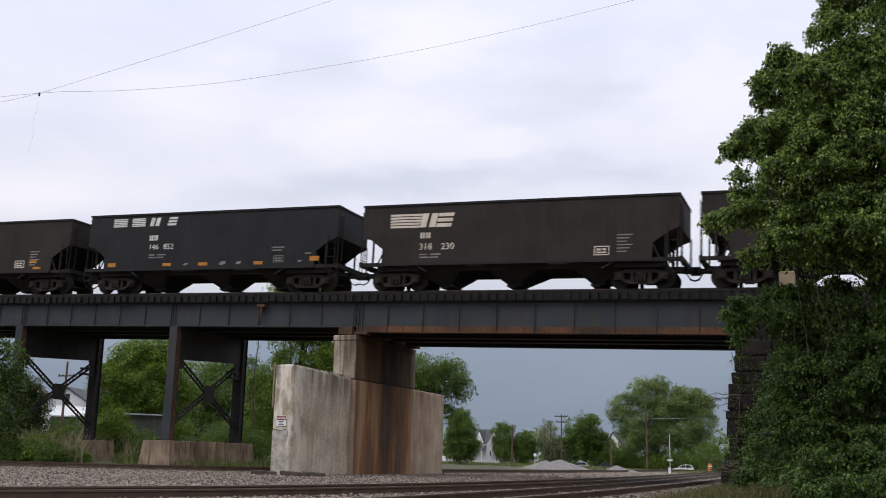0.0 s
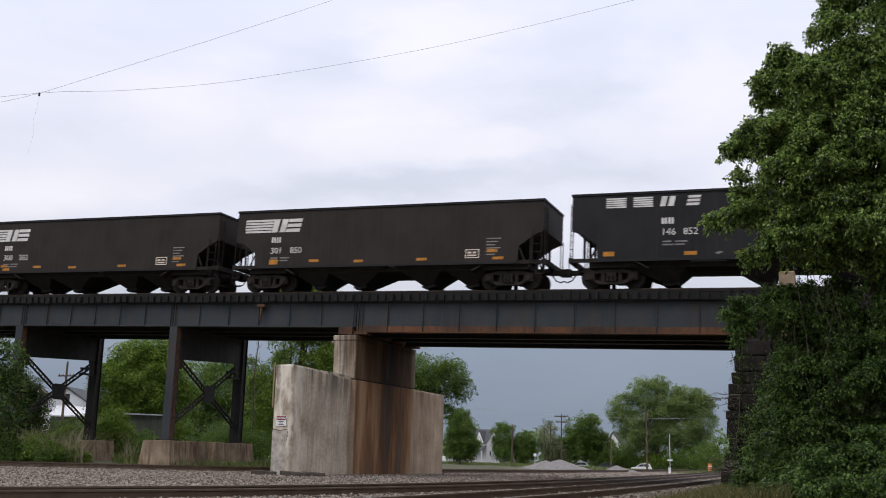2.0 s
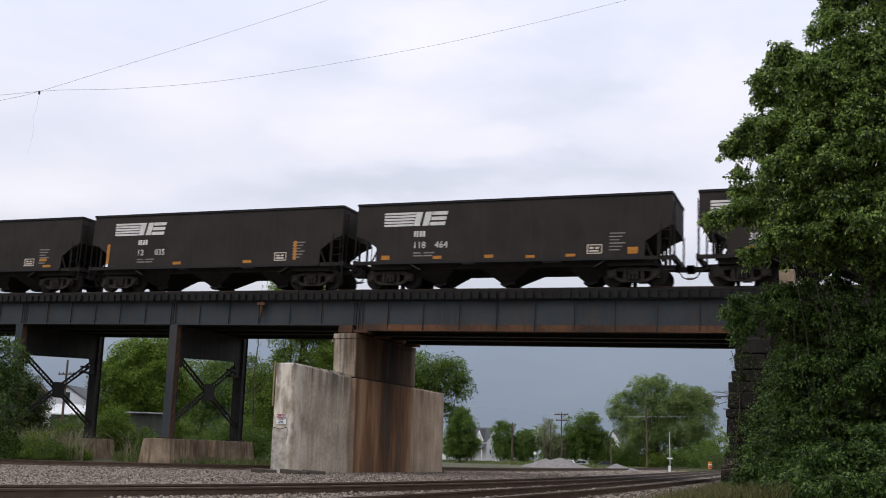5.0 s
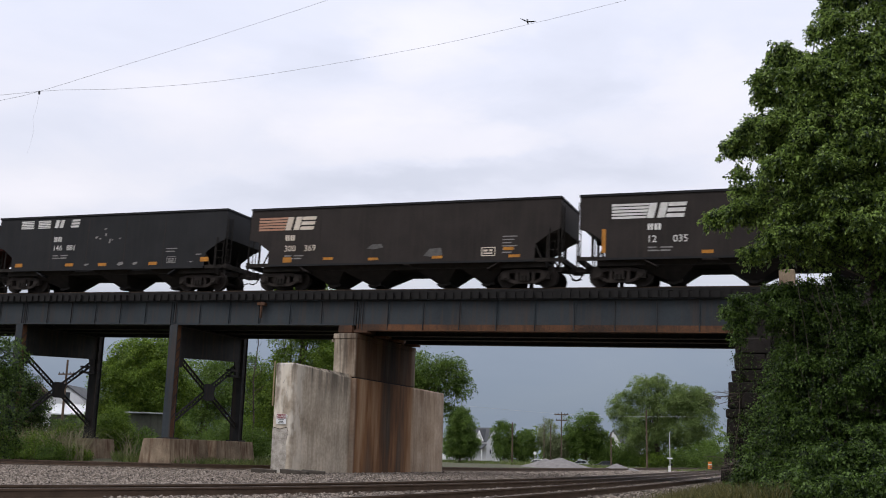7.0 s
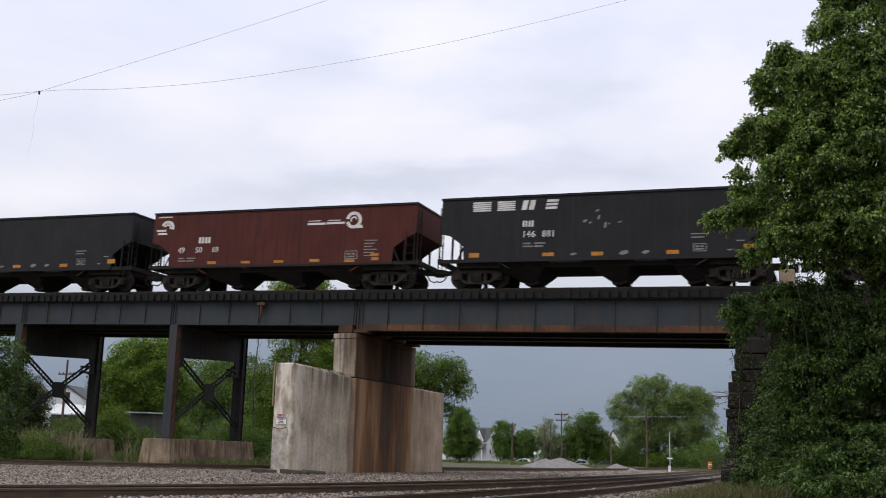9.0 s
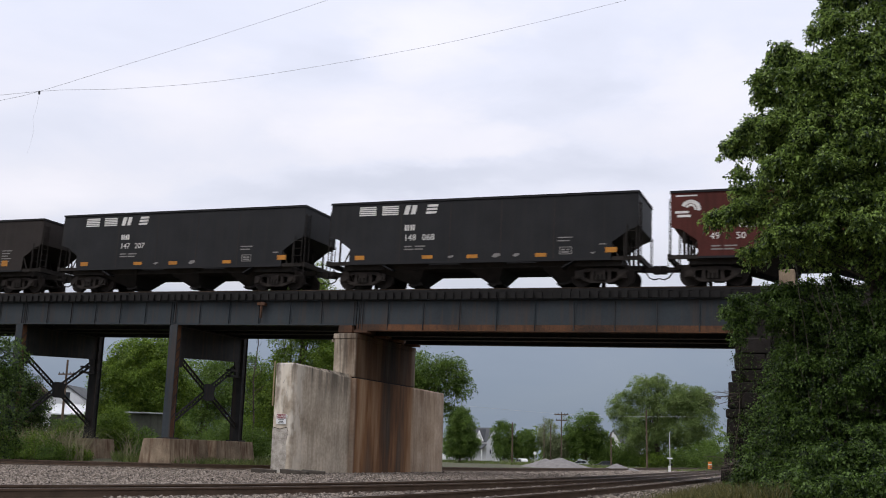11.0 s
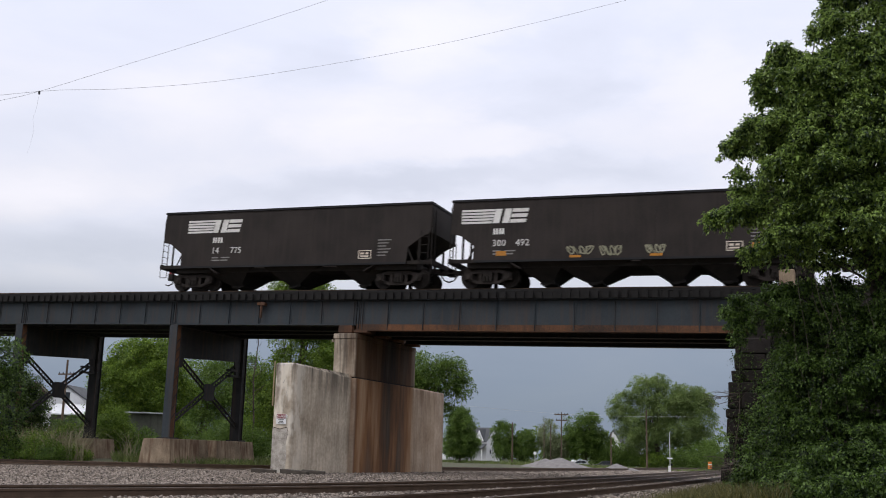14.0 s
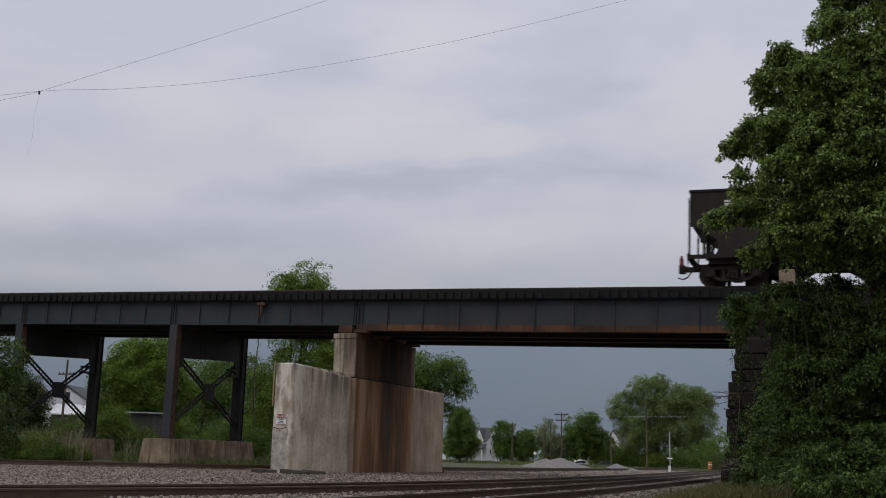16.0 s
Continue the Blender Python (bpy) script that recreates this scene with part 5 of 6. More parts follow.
TRAIN.append(hopper_car(-98.5, 14.2, "joined", "12 035", CARBROWN, BLACK_L, WHITE, 3, [(0.95, 1.3, 0.16, 1.0), (5.0, 1.2, 0.45, 0.14), (11.7, 1.3, 0.16, 0.9), (9.0, 1.2, 0.45, 0.14)], 7))
TRAIN.append(hopper_car(-114.53, 15.2, "joined", "300 369", CARBROWN, BLACK_L, CREAM, 4, LONG_TAGS, 8, [(6.2, 1.7, 0.8, 0.25), (9.0, 1.3, 0.9, 0.4)]))
TRAIN.append(hopper_car(-130.1, 14.2, "spread", "146 881", CARBLACK, NEW_L, WHITE, 30, SPREAD_TAGS, 9, SPREAD_WHITE + [(6.35, 2.62, 0.22, 0.13), (6.62, 2.55, 0.14, 0.1), (6.9, 3.05, 0.16, 0.12), (6.98, 2.72, 0.12, 0.2), (7.25, 2.35, 0.13, 0.26), (7.42, 2.48, 0.1, 0.1), (7.85, 2.55, 0.18, 0.09)]))
TRAIN.append(hopper_car(-145.49, 14.2, "ring", "49  50 69", CARRED, RED_L, WHITE, 31, [(3.3, 1.18, 0.5, 0.14), (5.2, 1.18, 0.5, 0.12), (7.0, 1.18, 0.5, 0.12), (8.9, 1.18, 0.5, 0.14), (10.7, 1.14, 0.5, 0.12), (12.0, 1.4, 0.42, 0.12), (12.05, 1.2, 0.35, 0.14)], 10))
TRAIN.append(hopper_car(-161.0, 14.2, "spread", "148 068", CARBLACK, NEW_L, WHITE, 30, SPREAD_TAGS, 11, SPREAD_WHITE))
TRAIN.append(hopper_car(-176.57, 14.2, "spread", "147 207", CARBLACK, NEW_L, WHITE, 30, SPREAD_TAGS, 12, SPREAD_WHITE[:2]))
TRAIN.append(hopper_car(-193.15, 15.2, "joined", "300 492", CARBROWN, BLACK_L, WHITE, 4, [(2.1, 1.28, 0.45, 0.2), (5.35, 1.14, 0.48, 0.1), (8.7, 1.14, 0.5, 0.1), (12.7, 1.3, 0.4, 0.3)], 13, (), [(5.2, 1.27, 1.1, 0.36), (6.6, 1.2, 0.9, 0.42), (8.5, 1.26, 0.8, 0.36)]))
TRAIN.append(hopper_car(-208.34, 14.2, "joined", "14 775", CARBROWN, BLACK_L, WHITE, 3, [], 14))
# the marker lamp on the coupler of the last car
marker = part("end_marker", Shape().box(-0.62, -0.48, 1.45, 1.70, 0.975, 1.28).box(-0.59, -0.51, 1.5, 1.65, 1.2805, 1.40), SIGNRED, TRAIN[-1][0], "red end-of-train marker unit")
# ---- trees and undergrowth ----
MAPLE = [(0.0, 21.5, 8.0, 0.85, 0.35), (-0.05, 21.4, 7.05, 1.05, 0.35), (0.45, 21.5, 8.95, 0.8, 0.4), (0.0, 21.6, 6.1, 0.8, 0.4), (2.10, 21.9, 12.2, 1.8, 1.6), (1.34, 21.7, 10.7, 1.0, 0.9), (0.84, 21.6, 9.45, 0.95, 0.65), (-0.31, 21.5, 9.0, 0.4, 0.25), (-0.11, 21.4, 8.45, 0.85, 0.5), (0.94, 21.6, 8.3, 1.4, 1.0), (-0.41, 21.4, 7.5, 0.95, 0.5), (0.84, 21.4, 7.0, 1.5, 1.0), (-0.46, 21.3, 6.55, 1.1, 0.5), (-0.81, 21.3, 5.85, 0.75, 0.4), (0.64, 21.3, 5.7, 1.3, 0.8), (-0.81, 21.3, 5.2, 0.65, 0.28), (-0.21, 21.3, 4.95, 0.6, 0.22), (1.70, 21.6, 5.2, 1.3, 1.4)]
MAPLE_TIPS = [(-0.64, 21.4, 9.2, 0.16, 0.12), (-0.79, 21.4, 9.36, 0.12, 0.1), (-0.91, 21.4, 9.48, 0.08, 0.07), (-0.98, 21.4, 9.15, 0.12, 0.1), (-1.06, 21.4, 8.8, 0.18, 0.12), (-1.28, 21.4, 8.78, 0.12, 0.09), (-1.28, 21.4, 8.48, 0.12, 0.09), (-1.11, 21.4, 8.35, 0.16, 0.1), (-0.11, 21.5, 9.75, 0.12, 0.1), (0.09, 21.5, 10.1, 0.12, 0.1), (0.26, 21.5, 10.4, 0.16, 0.14), (-1.41, 21.4, 7.86, 0.14, 0.1), (-1.58, 21.4, 7.64, 0.16, 0.1), (-1.78, 21.4, 7.42, 0.16, 0.09), (-1.98, 21.4, 7.28, 0.10, 0.06), (-1.56, 21.4, 7.25, 0.16, 0.08), (-1.71, 21.3, 6.72, 0.13, 0.08), (-1.71, 21.3, 6.36, 0.14, 0.09), (-1.61, 21.2, 5.98, 0.2, 0.12), (-1.88, 21.2, 5.88, 0.2, 0.11), (-2.14, 21.2, 5.80, 0.16, 0.09), (-2.36, 21.2, 5.76, 0.10, 0.05), (-1.58, 21.3, 5.02, 0.13, 0.1)]
near_plant(1.3, 21.8, MAPLE, MAPLE_TIPS, 350000, 0.068, LEAF_NEAR, "tall leafy green maple beside the railway bridge", 11, 0.17, 0.20, clump=44, fill=50000)
THICKET = [(-1.40, 21.8, 3.9, 0.62, 0.32), (-0.7, 21.8, 3.75, 0.8, 0.45), (0.5, 21.8, 3.6, 1.2, 1.0), (-0.75, 21.9, 3.0, 0.6, 0.4), (0.3, 21.6, 2.4, 1.1, 0.9), (-1.0, 21.7, 2.3, 0.5, 0.4), (-0.45, 21.5, 1.6, 0.9, 0.6), (-1.15, 21.5, 1.3, 0.55, 0.4), (0.9, 21.3, 1.1, 1.2, 0.8), (-1.45, 21.3, 0.75, 0.4, 0.3), (-0.6, 21.1, 0.55, 0.8, 0.4), (0.5, 20.6, 0.4, 1.0, 0.4), (1.7, 21.8, 3.2, 1.4, 1.8), (-0.7, 19.2, 0.35, 0.55, 0.35), (0.2, 18.8, 0.4, 0.75, 0.4), (1.2, 18.6, 0.5, 0.9, 0.5), (-1.15, 20.3, 0.35, 0.45, 0.3), (-0.2, 20.2, 0.8, 0.8, 0.5)]
THICKET_TIPS = [(-0.95, 21.6, 4.28, 0.18, 0.1), (-0.65, 21.6, 4.32, 0.2, 0.12), (-1.05, 21.6, 4.25, 0.16, 0.08), (-1.85, 21.6, 4.12, 0.14, 0.08), (-2.05, 21.6, 3.85, 0.14, 0.1), (-1.90, 21.6, 3.6, 0.16, 0.1), (-2.00, 21.6, 3.3, 0.07, 0.05), (-1.30, 21.7, 4.25, 0.14, 0.08), (-1.7, 21.6, 1.0, 0.14, 0.1), (-1.85, 21.4, 0.5, 0.16, 0.12)]
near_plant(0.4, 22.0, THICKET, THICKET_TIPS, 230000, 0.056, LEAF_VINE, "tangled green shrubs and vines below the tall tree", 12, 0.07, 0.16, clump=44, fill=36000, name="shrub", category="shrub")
tree(-1.9, 26.5, [(-0.35, 0, 0.3, 0.6, 0.35), (0.5, 0.3, 0.8, 0.9, 0.7), (1.0, 3, 0.9, 1.0, 0.9)], 5200, 0.08, LEAF_VINE, "low weedy bushes at the foot of the abutment", 13, 0.03, 48, 0.16, name="bush", category="bush")
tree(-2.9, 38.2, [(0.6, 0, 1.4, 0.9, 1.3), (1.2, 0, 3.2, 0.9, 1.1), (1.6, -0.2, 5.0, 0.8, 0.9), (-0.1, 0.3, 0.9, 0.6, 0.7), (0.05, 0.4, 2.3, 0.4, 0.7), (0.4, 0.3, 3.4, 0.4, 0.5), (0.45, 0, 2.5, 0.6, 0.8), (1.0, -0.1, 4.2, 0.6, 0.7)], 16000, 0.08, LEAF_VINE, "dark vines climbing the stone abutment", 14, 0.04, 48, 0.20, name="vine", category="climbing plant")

tree(-3.95, 39.1, [(0.1, 0, 0.6, 0.45, 0.5), (0.15, 0, 1.5, 0.3, 0.6), (0.35, 0, 2.6, 0.28, 0.6), (0.5, 0, 3.7, 0.25, 0.5), (0.55, -0.1, 4.7, 0.3, 0.4)], 2000, 0.06, LEAF_VINE, "sparse dusty creeper on the abutment corner", 15, 0.03, 30, 0.16, name="vine", category="climbing plant")

# left of the bridge
tree(-43.7, 56.2, [(0, 0, 6.0, 2.1, 2.0), (-1.6, 0.3, 4.5, 1.8, 2.0), (1.9, -0.2, 5.0, 1.9, 2.2), (0.3, 0, 2.6, 2.6, 1.7), (-0.7, 0, 7.1, 1.2, 1.0), (1.5, 0, 7.3, 1.2, 0.9)], 90000, 0.13, LEAF_YOUNG, "round bright green tree standing behind the steel bents", 21, 0.12, 48, 0.28, lumps=2)
tree(-50.5, 73.0, [(0, 0, 5.9, 3.2, 2.6), (-3.5, 0.3, 4.5, 2.6, 2.2), (3.4, -0.2, 5.8, 2.8, 2.8), (7.5, 0, 5.0, 2.6, 2.2), (1.5, 0, 2.2, 4.0, 1.8), (6.0, 0, 2.4, 3.0, 1.8)], 90000, 0.15, LEAF_MID, "dense dark green trees behind the bridge", 22, 0.16, 48, 0.36, lumps=2)
tree(-32.3, 57.2, [(0.2, 0, 11.6, 1.1, 1.4), (-1.2, 0, 11.0, 0.9, 1.3), (1.4, 0, 10.9, 0.9, 1.2), (0, 0, 10.4, 1.8, 1.4), (-1.2, 0, 9.6, 1.6, 1.4), (1.8, 0.3, 9.2, 1.9, 1.6), (0.7, 0, 7.0, 2.0, 1.8), (-1.9, 0.2, 4.9, 1.8, 1.4), (2.5, 0, 5.0, 1.8, 2.2), (0, 0, 3.2, 2.6, 1.8)], 90000, 0.12, LEAF_YOUNG, "tall light green tree rising behind the bridge deck", 23, 0.14, 48, 0.29, lumps=2)
tree(-25.6, 60.5, [(0, 0, 5.7, 2.0, 1.7), (2.0, 0, 5.9, 1.5, 1.2), (3.0, 0.3, 5.2, 0.9, 0.7), (0.6, 0, 4.0, 1.8, 1.4), (-1.8, 0, 4.4, 1.8, 2.4)], 34000, 0.11, LEAF_MID, "leafy green tree with spreading limb behind the pier", 24, 0.12, 48, 0.24, lumps=2, fill=9000)
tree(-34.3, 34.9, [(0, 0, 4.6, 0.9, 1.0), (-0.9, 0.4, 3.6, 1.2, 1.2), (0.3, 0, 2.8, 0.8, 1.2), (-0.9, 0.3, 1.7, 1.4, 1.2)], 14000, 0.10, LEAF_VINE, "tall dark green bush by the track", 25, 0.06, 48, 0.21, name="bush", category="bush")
for k, (x, y, h, r, n, seed) in enumerate([(-38.3, 41.5, 1.4, 1.0, 1800, 31), (-33.1, 44.0, 1.2, 0.7, 1800, 32), (-34.3, 52.0, 2.2, 1.4, 2400, 33), (-32.3, 51.0, 2.4, 1.3, 2200, 34), (-42.5, 51.5, 2.1, 1.2, 2400, 35), (-44.9, 50.5, 2.4, 1.3, 2600, 67), (-43.7, 51.0, 2.6, 1.2, 2600, 70), (-39.4, 51.6, 1.9, 0.9, 1800, 68), (-38.5, 50.6, 1.9, 0.6, 1500, 69), (-46.0, 47.0, 2.2, 1.8, 2600, 36), (-36.4, 56.5, 2.8, 1.7, 2600, 37)]):
    tree(x, y, [(0, 0, h * 0.6, r, h * 0.5), (r * 0.7, 0.3, h * 0.45, r * 0.8, h * 0.4), (-r * 0.7, -0.2, h * 0.5, r * 0.7, h * 0.45)], n * 3, 0.09, LEAF_MID, "low green bush among tall weeds", seed, 0.04, 48, 0.21, name="bush", category="bush", group="bushes under the bridge")

tree(-40.2, 49.8, [(0, 0, 2.1, 0.9, 1.2), (0.6, 0, 1.5, 0.9, 1.0), (-0.7, 0, 1.5, 0.9, 1.1)], 14000, 0.08, LEAF_YOUNG, "young yellow-green bush between the bents", 38, 0.03, 48, 0.2, name="bush", category="bush", group="bushes under the bridge")
tree(-37.3, 42.6, [(0, 0, 1.3, 0.5, 0.7), (-0.7, 0, 0.9, 0.7, 0.7)], 5000, 0.08, LEAF_YOUNG, "bright green bush among dry stalks", 39, 0.03, 48, 0.18, name="bush", category="bush", group="bushes under the bridge")

for x, y, h, r, seed in ((-38.9, 39.9, 1.3, 0.6, 61), (-37.7, 39.6, 1.2, 0.55, 62), (-36.5, 39.9, 1.4, 0.6, 63), (-35.3, 39.6, 1.0, 0.5, 64), (-34.7, 40.3, 0.8, 0.4, 65)):
    tree(x, y, [(0, 0, h * 0.6, r, h * 0.5), (r * 0.8, 0.2, h * 0.4, r * 0.8, h * 0.4), (-r * 0.8, -0.2, h * 0.45, r * 0.8, h * 0.4)], 4200, 0.075, LEAF_YOUNG if seed % 2 else LEAF_MID, "leafy green weed clump beside the far track", seed, 0.02, 40, 0.16, name="bush", category="bush", group="bushes under the bridge")

tree(-43.9, 46.7, [(-0.3, 0, 4.2, 0.9, 1.2), (-1.3, -0.6, 4.5, 1.0, 1.3), (0.3, 0.3, 2.7, 0.9, 1.3), (-0.9, 0, 2.2, 1.4, 1.5)], 16000, 0.09, LEAF_VINE, "dark leafy thicket behind the bent", 66, 0.05, 48, 0.2, name="bush", category="bush", group="bushes under the bridge", fill=4000)


def garden_shed(x, y, rz):
    t = thing("shed", pose(x, y, 0, 0, 0, rz), "low grey shed with a pale flat roof behind bushes", "shed")
    part("wall", Shape().box(-1.5, 1.3, -0.6, 0.8, -0.2, 2.93), SHEDWALL, t)
    part("roof", Shape().prism([(-1.75, 2.931), (1.5, 2.931), (1.5, 2.99), (-1.75, 3.02)], -0.8, 1.0, "y"), PALE_ROOF, t, "pale sheet roof", bevel=0.01)


SHEDWALL = material("weathered_board", (0.085, 0.088, 0.072), (0.15, 0.148, 0.125), 2.0, 0.9, 0.3, 0.0, 20, 0.5, (0.07, 0.065, 0.06))
garden_shed(-40.2, 53.4, 37)

# far across the yard
tree(-38.1, 103.2, [(0, 0, 3.6, 1.5, 2.3), (-0.5, 0, 2.2, 1.4, 1.5), (0.5, 0.2, 2.2, 1.4, 1.5), (0, 0, 5.0, 0.9, 1.1)], 52000, 0.115, LEAF_MID, "rounded deep green maple on a lawn", 41, 0.12, 48, 0.20, lumps=2, fill=9000)
tree(-43.0, 133.2, [(0, 0, 3.4, 1.5, 2.2), (0.2, 0, 1.6, 1.6, 1.4)], 18000, 0.15, LEAF_MID, "pale green young tree near a white house", 42, 0.1, 48, 0.24, grow=1.75)
tree(-40.2, 134.1, [(0, 0, 2.6, 1.5, 1.7), (0, 0, 1.4, 1.4, 1.2)], 16000, 0.15, LEAF_MID, "small dark green tree across the yard", 43, 0.1, 48, 0.24, grow=1.75)
tree(-39.4, 165.3, [(0, 0, 5.0, 2.9, 3.0), (-1.2, 0, 3.2, 2.6, 2.2), (1.6, 0.2, 3.4, 2.4, 2.4)], 34000, 0.19, LEAF_MID, "broad dark green tree behind the gravel piles", 44, 0.16, 48, 0.34, lumps=0.8, fill=5000, grow=1.45)
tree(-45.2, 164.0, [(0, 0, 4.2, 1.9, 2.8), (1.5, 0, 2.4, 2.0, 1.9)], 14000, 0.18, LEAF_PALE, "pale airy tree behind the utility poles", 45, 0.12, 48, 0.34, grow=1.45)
tree(-43.0, 160.0, [(0, 0, 1.8, 2.0, 1.6), (2.6, 0, 1.5, 1.8, 1.4)], 8000, 0.2, LEAF_MID, "green hedge behind the gravel piles", 46, 0.1, 48, 0.32, name="hedge", category="hedge", grow=1.65, z0=-1.0)
tree(-24.8, 148.0, [(-4.6, 0, 8.6, 2.4, 1.6), (-1.5, 0, 10.4, 2.6, 2.0), (0.2, 0.4, 11.9, 1.5, 1.3), (-3.3, 0, 6.2, 2.8, 2.2), (1.6, 0, 8.0, 3.0, 2.4), (4.2, 0, 8.6, 2.8, 1.9), (6.0, 0, 6.6, 2.0, 2.2), (3.6, 0.3, 10.2, 2.0, 1.3), (6.3, 0.2, 9.2, 1.6, 1.3), (-5.6, 0, 7.4, 1.4, 1.2), (3.0, 0, 5.0, 3.2, 2.2), (-1.5, 0, 3.8, 3.2, 2.2), (5.5, 0.4, 3.4, 2.4, 2.0)], 90000, 0.17, LEAF_FAR_HAZED, "large spreading green tree beyond the tracks, leaves paled for haze", 47, 0.26, 48, 0.34, lumps=0.8, fill=9000, grow=1.6)
for k, (x, y, h, r, n, seed) in enumerate([(-29.5, 140, 2.4, 2.0, 2200, 51), (-26.0, 139, 2.2, 2.0, 2200, 52), (-22.0, 137, 2.0, 2.0, 2000, 53), (-17.5, 135, 2.6, 2.0, 2200, 54), (-13.4, 128, 3.4, 2.2, 2400, 55), (-31.6, 150, 3.2, 1.6, 2000, 56)]):
    h += 0.7
    tree(x, y, [(0, 0, h * 0.6, r * 1.2, h * 0.5), (r * 0.8, 0.3, h * 0.45, r, h * 0.42), (-r * 0.8, -0.2, h * 0.45, r, h * 0.42)], n * 5, 0.15, LEAF_YOUNG if k % 3 == 2 else LEAF_MID, "bushy green growth along the road", seed, 0.06, 48, 0.32, name="bush", category="bush", group="bushes along the road", grow=1.72, z0=-1.0)


def far_woods():
    """Distant wooded ridge at the skyline."""
    rng = random.Random(4)
    t = thing("far_woods", pose(0, 0, 0), "hazy wooded ridge on the skyline", "woods", kind="stuff")
    blobs = []
    for k in range(60):
        a = radians(60 + 70 * k / 59)
        r = 420
        blobs.append((r * math.cos(a), r * math.sin(a), rng.uniform(3, 6), 12, rng.uniform(5, 8)))
    leaves("woods", blobs, 16000, 1.6, LEAF_FAR_HAZED, t, 61, 20, 2.2)


far_woods()


def blades(name, spots, mat, height, width, label, seed):
    """Grass and weeds: thin curved blades."""
    rng = np.random.default_rng(seed)
    n = len(spots)
    p = np.array(spots)
    a = rng.random(n) * 6.28
    side = np.stack([np.cos(a), np.sin(a), np.zeros(n)], 1)
    lean = np.stack([rng.normal(size=n) * 0.28, rng.normal(size=n) * 0.28, np.ones(n)], 1)
    h = (height * (0.4 + 0.8 * rng.random(n)))[:, None]
    w = width * (0.6 + 0.8 * rng.random(n))[:, None]
    mid = p + lean * h * 0.55
    tip = p + lean * h + np.stack([rng.normal(size=n), rng.normal(size=n), -np.abs(rng.normal(size=n)) * 0.6], 1) * h * 0.18
    v = np.stack([p - side * w, p + side * w, mid + side * w * 0.7, tip, mid - side * w * 0.7], 1).reshape(-1, 3)
    f = []
    for i in range(n):
        b = 5 * i
        f += [(b, b + 1, b + 2, b + 4), (b + 4, b + 2, b + 3)]
    me = bpy.data.meshes.new(name)
    me.from_pydata(v.tolist(), [], f)
    me.materials.append(mat)
    return tagged(new(name, me), label, "grass", kind="stuff")


def scatter(n, x0, x1, y0, y1, seed, keep=None):
    rng = random.Random(seed)
    out = []
    while len(out) < n:
        x, y = rng.uniform(x0, x1), rng.uniform(y0, y1)
        if keep is None or keep(x, y):
            out.append((x, y, ground_height(x, y) - 0.02))
    return out


blades("weeds", scatter(15000, -48, -25.5, 40.2, 52, 71, lambda x, y: y > 38.8 + max(0, (-x - 40)) * 0.2 and not (-0.848 < x / y < -0.805)), GRASS, 0.5, 0.02, "tall rough green weeds between the bents", 71)
blades("dry_weeds", scatter(1500, -42, -33, 39.5, 43, 72, lambda x, y: not (-0.848 < x / y < -0.79)), STRAW, 1.7, 0.015, "tall dry stalks beside the far track", 72)
blades("verge_grass", scatter(20000, -4.3, -0.9, 18, 40, 73, lambda x, y: x > -3.3 - 0.03 * (y - 17) + 0.5 * math.sin(y * 1.3)), VERGE, 0.34, 0.008, "rough grass at the edge of the ballast", 73)
blades("lawn_grass", scatter(9000, -60, -12, 100, 135, 74), GRASS, 0.28, 0.05, "rough grassy field across the yard", 74)

def hanging_stems(n, x0, x1, y, z0, z1, label, seed):
    rng = random.Random(seed)
    t = thing("vine", pose(0, 0, 0), label, "vine")
    for _ in range(n):
        x, top, low = rng.uniform(x0, x1), rng.uniform(z1 - 1.2, z1), rng.uniform(z0, z0 + 1.0)
        yy, lean = y + rng.uniform(-0.2, 0.3), rng.uniform(-0.5, 0.4)
        pts = [(x + lean * f + rng.uniform(-0.10, 0.10), yy + rng.uniform(-0.15, 0.15), low + (top - low) * f) for f in (0, 0.25, 0.5, 0.75, 1)]
        part("stem", tube(pts, 0.009, 0.004, 5), DRYSTEM, t)


hanging_stems(9, -0.8, 1.0, 21.0, 1.6, 5.0, "thin bare vine stems hanging among the leaves", 8)

# ---- gravel piles ----
def gravel_pile(x, y, peaks, label, seed):
    s = Shape()
    n, span = 46, max(abs(p[0]) + p[2] for p in peaks) + 0.3
    for j in range(n + 1):
        for i in range(n + 1):
            a, b = -span + 2 * span * i / n, -span + 2 * span * j / n
            z = max(h * (1 - math.hypot(a - px, b) / r) for px, h, r in peaks)
            z = max(z + 0.07 * noise.noise((a * 1.3, b * 1.3, seed)) + 0.03 * noise.noise((a * 5, b * 5, seed)), -0.15)
            s.v.append((a, b, z))
    for j in range(n):
        for i in range(n):
            k = j * (n + 1) + i
            s.f.append((k, k + 1, k + n + 2, k + n + 1))
    t = thing("gravel_pile", pose(x, y, 0), label, "gravel pile", "gravel piles in the yard")
    part("mound", s, GRAVEL, t, smooth=True)


gravel_pile(-25.9, 96.6, [(-1.0, 0.85, 2.6), (0.4, 1.0, 2.9), (1.6, 0.55, 2.0)], "grey gravel heap with two crests", 1)
gravel_pile(-18.25, 88.1, [(0.0, 0.58, 1.45), (1.0, 0.26, 1.0), (-0.9, 0.2, 0.8)], "small grey gravel heap", 2)

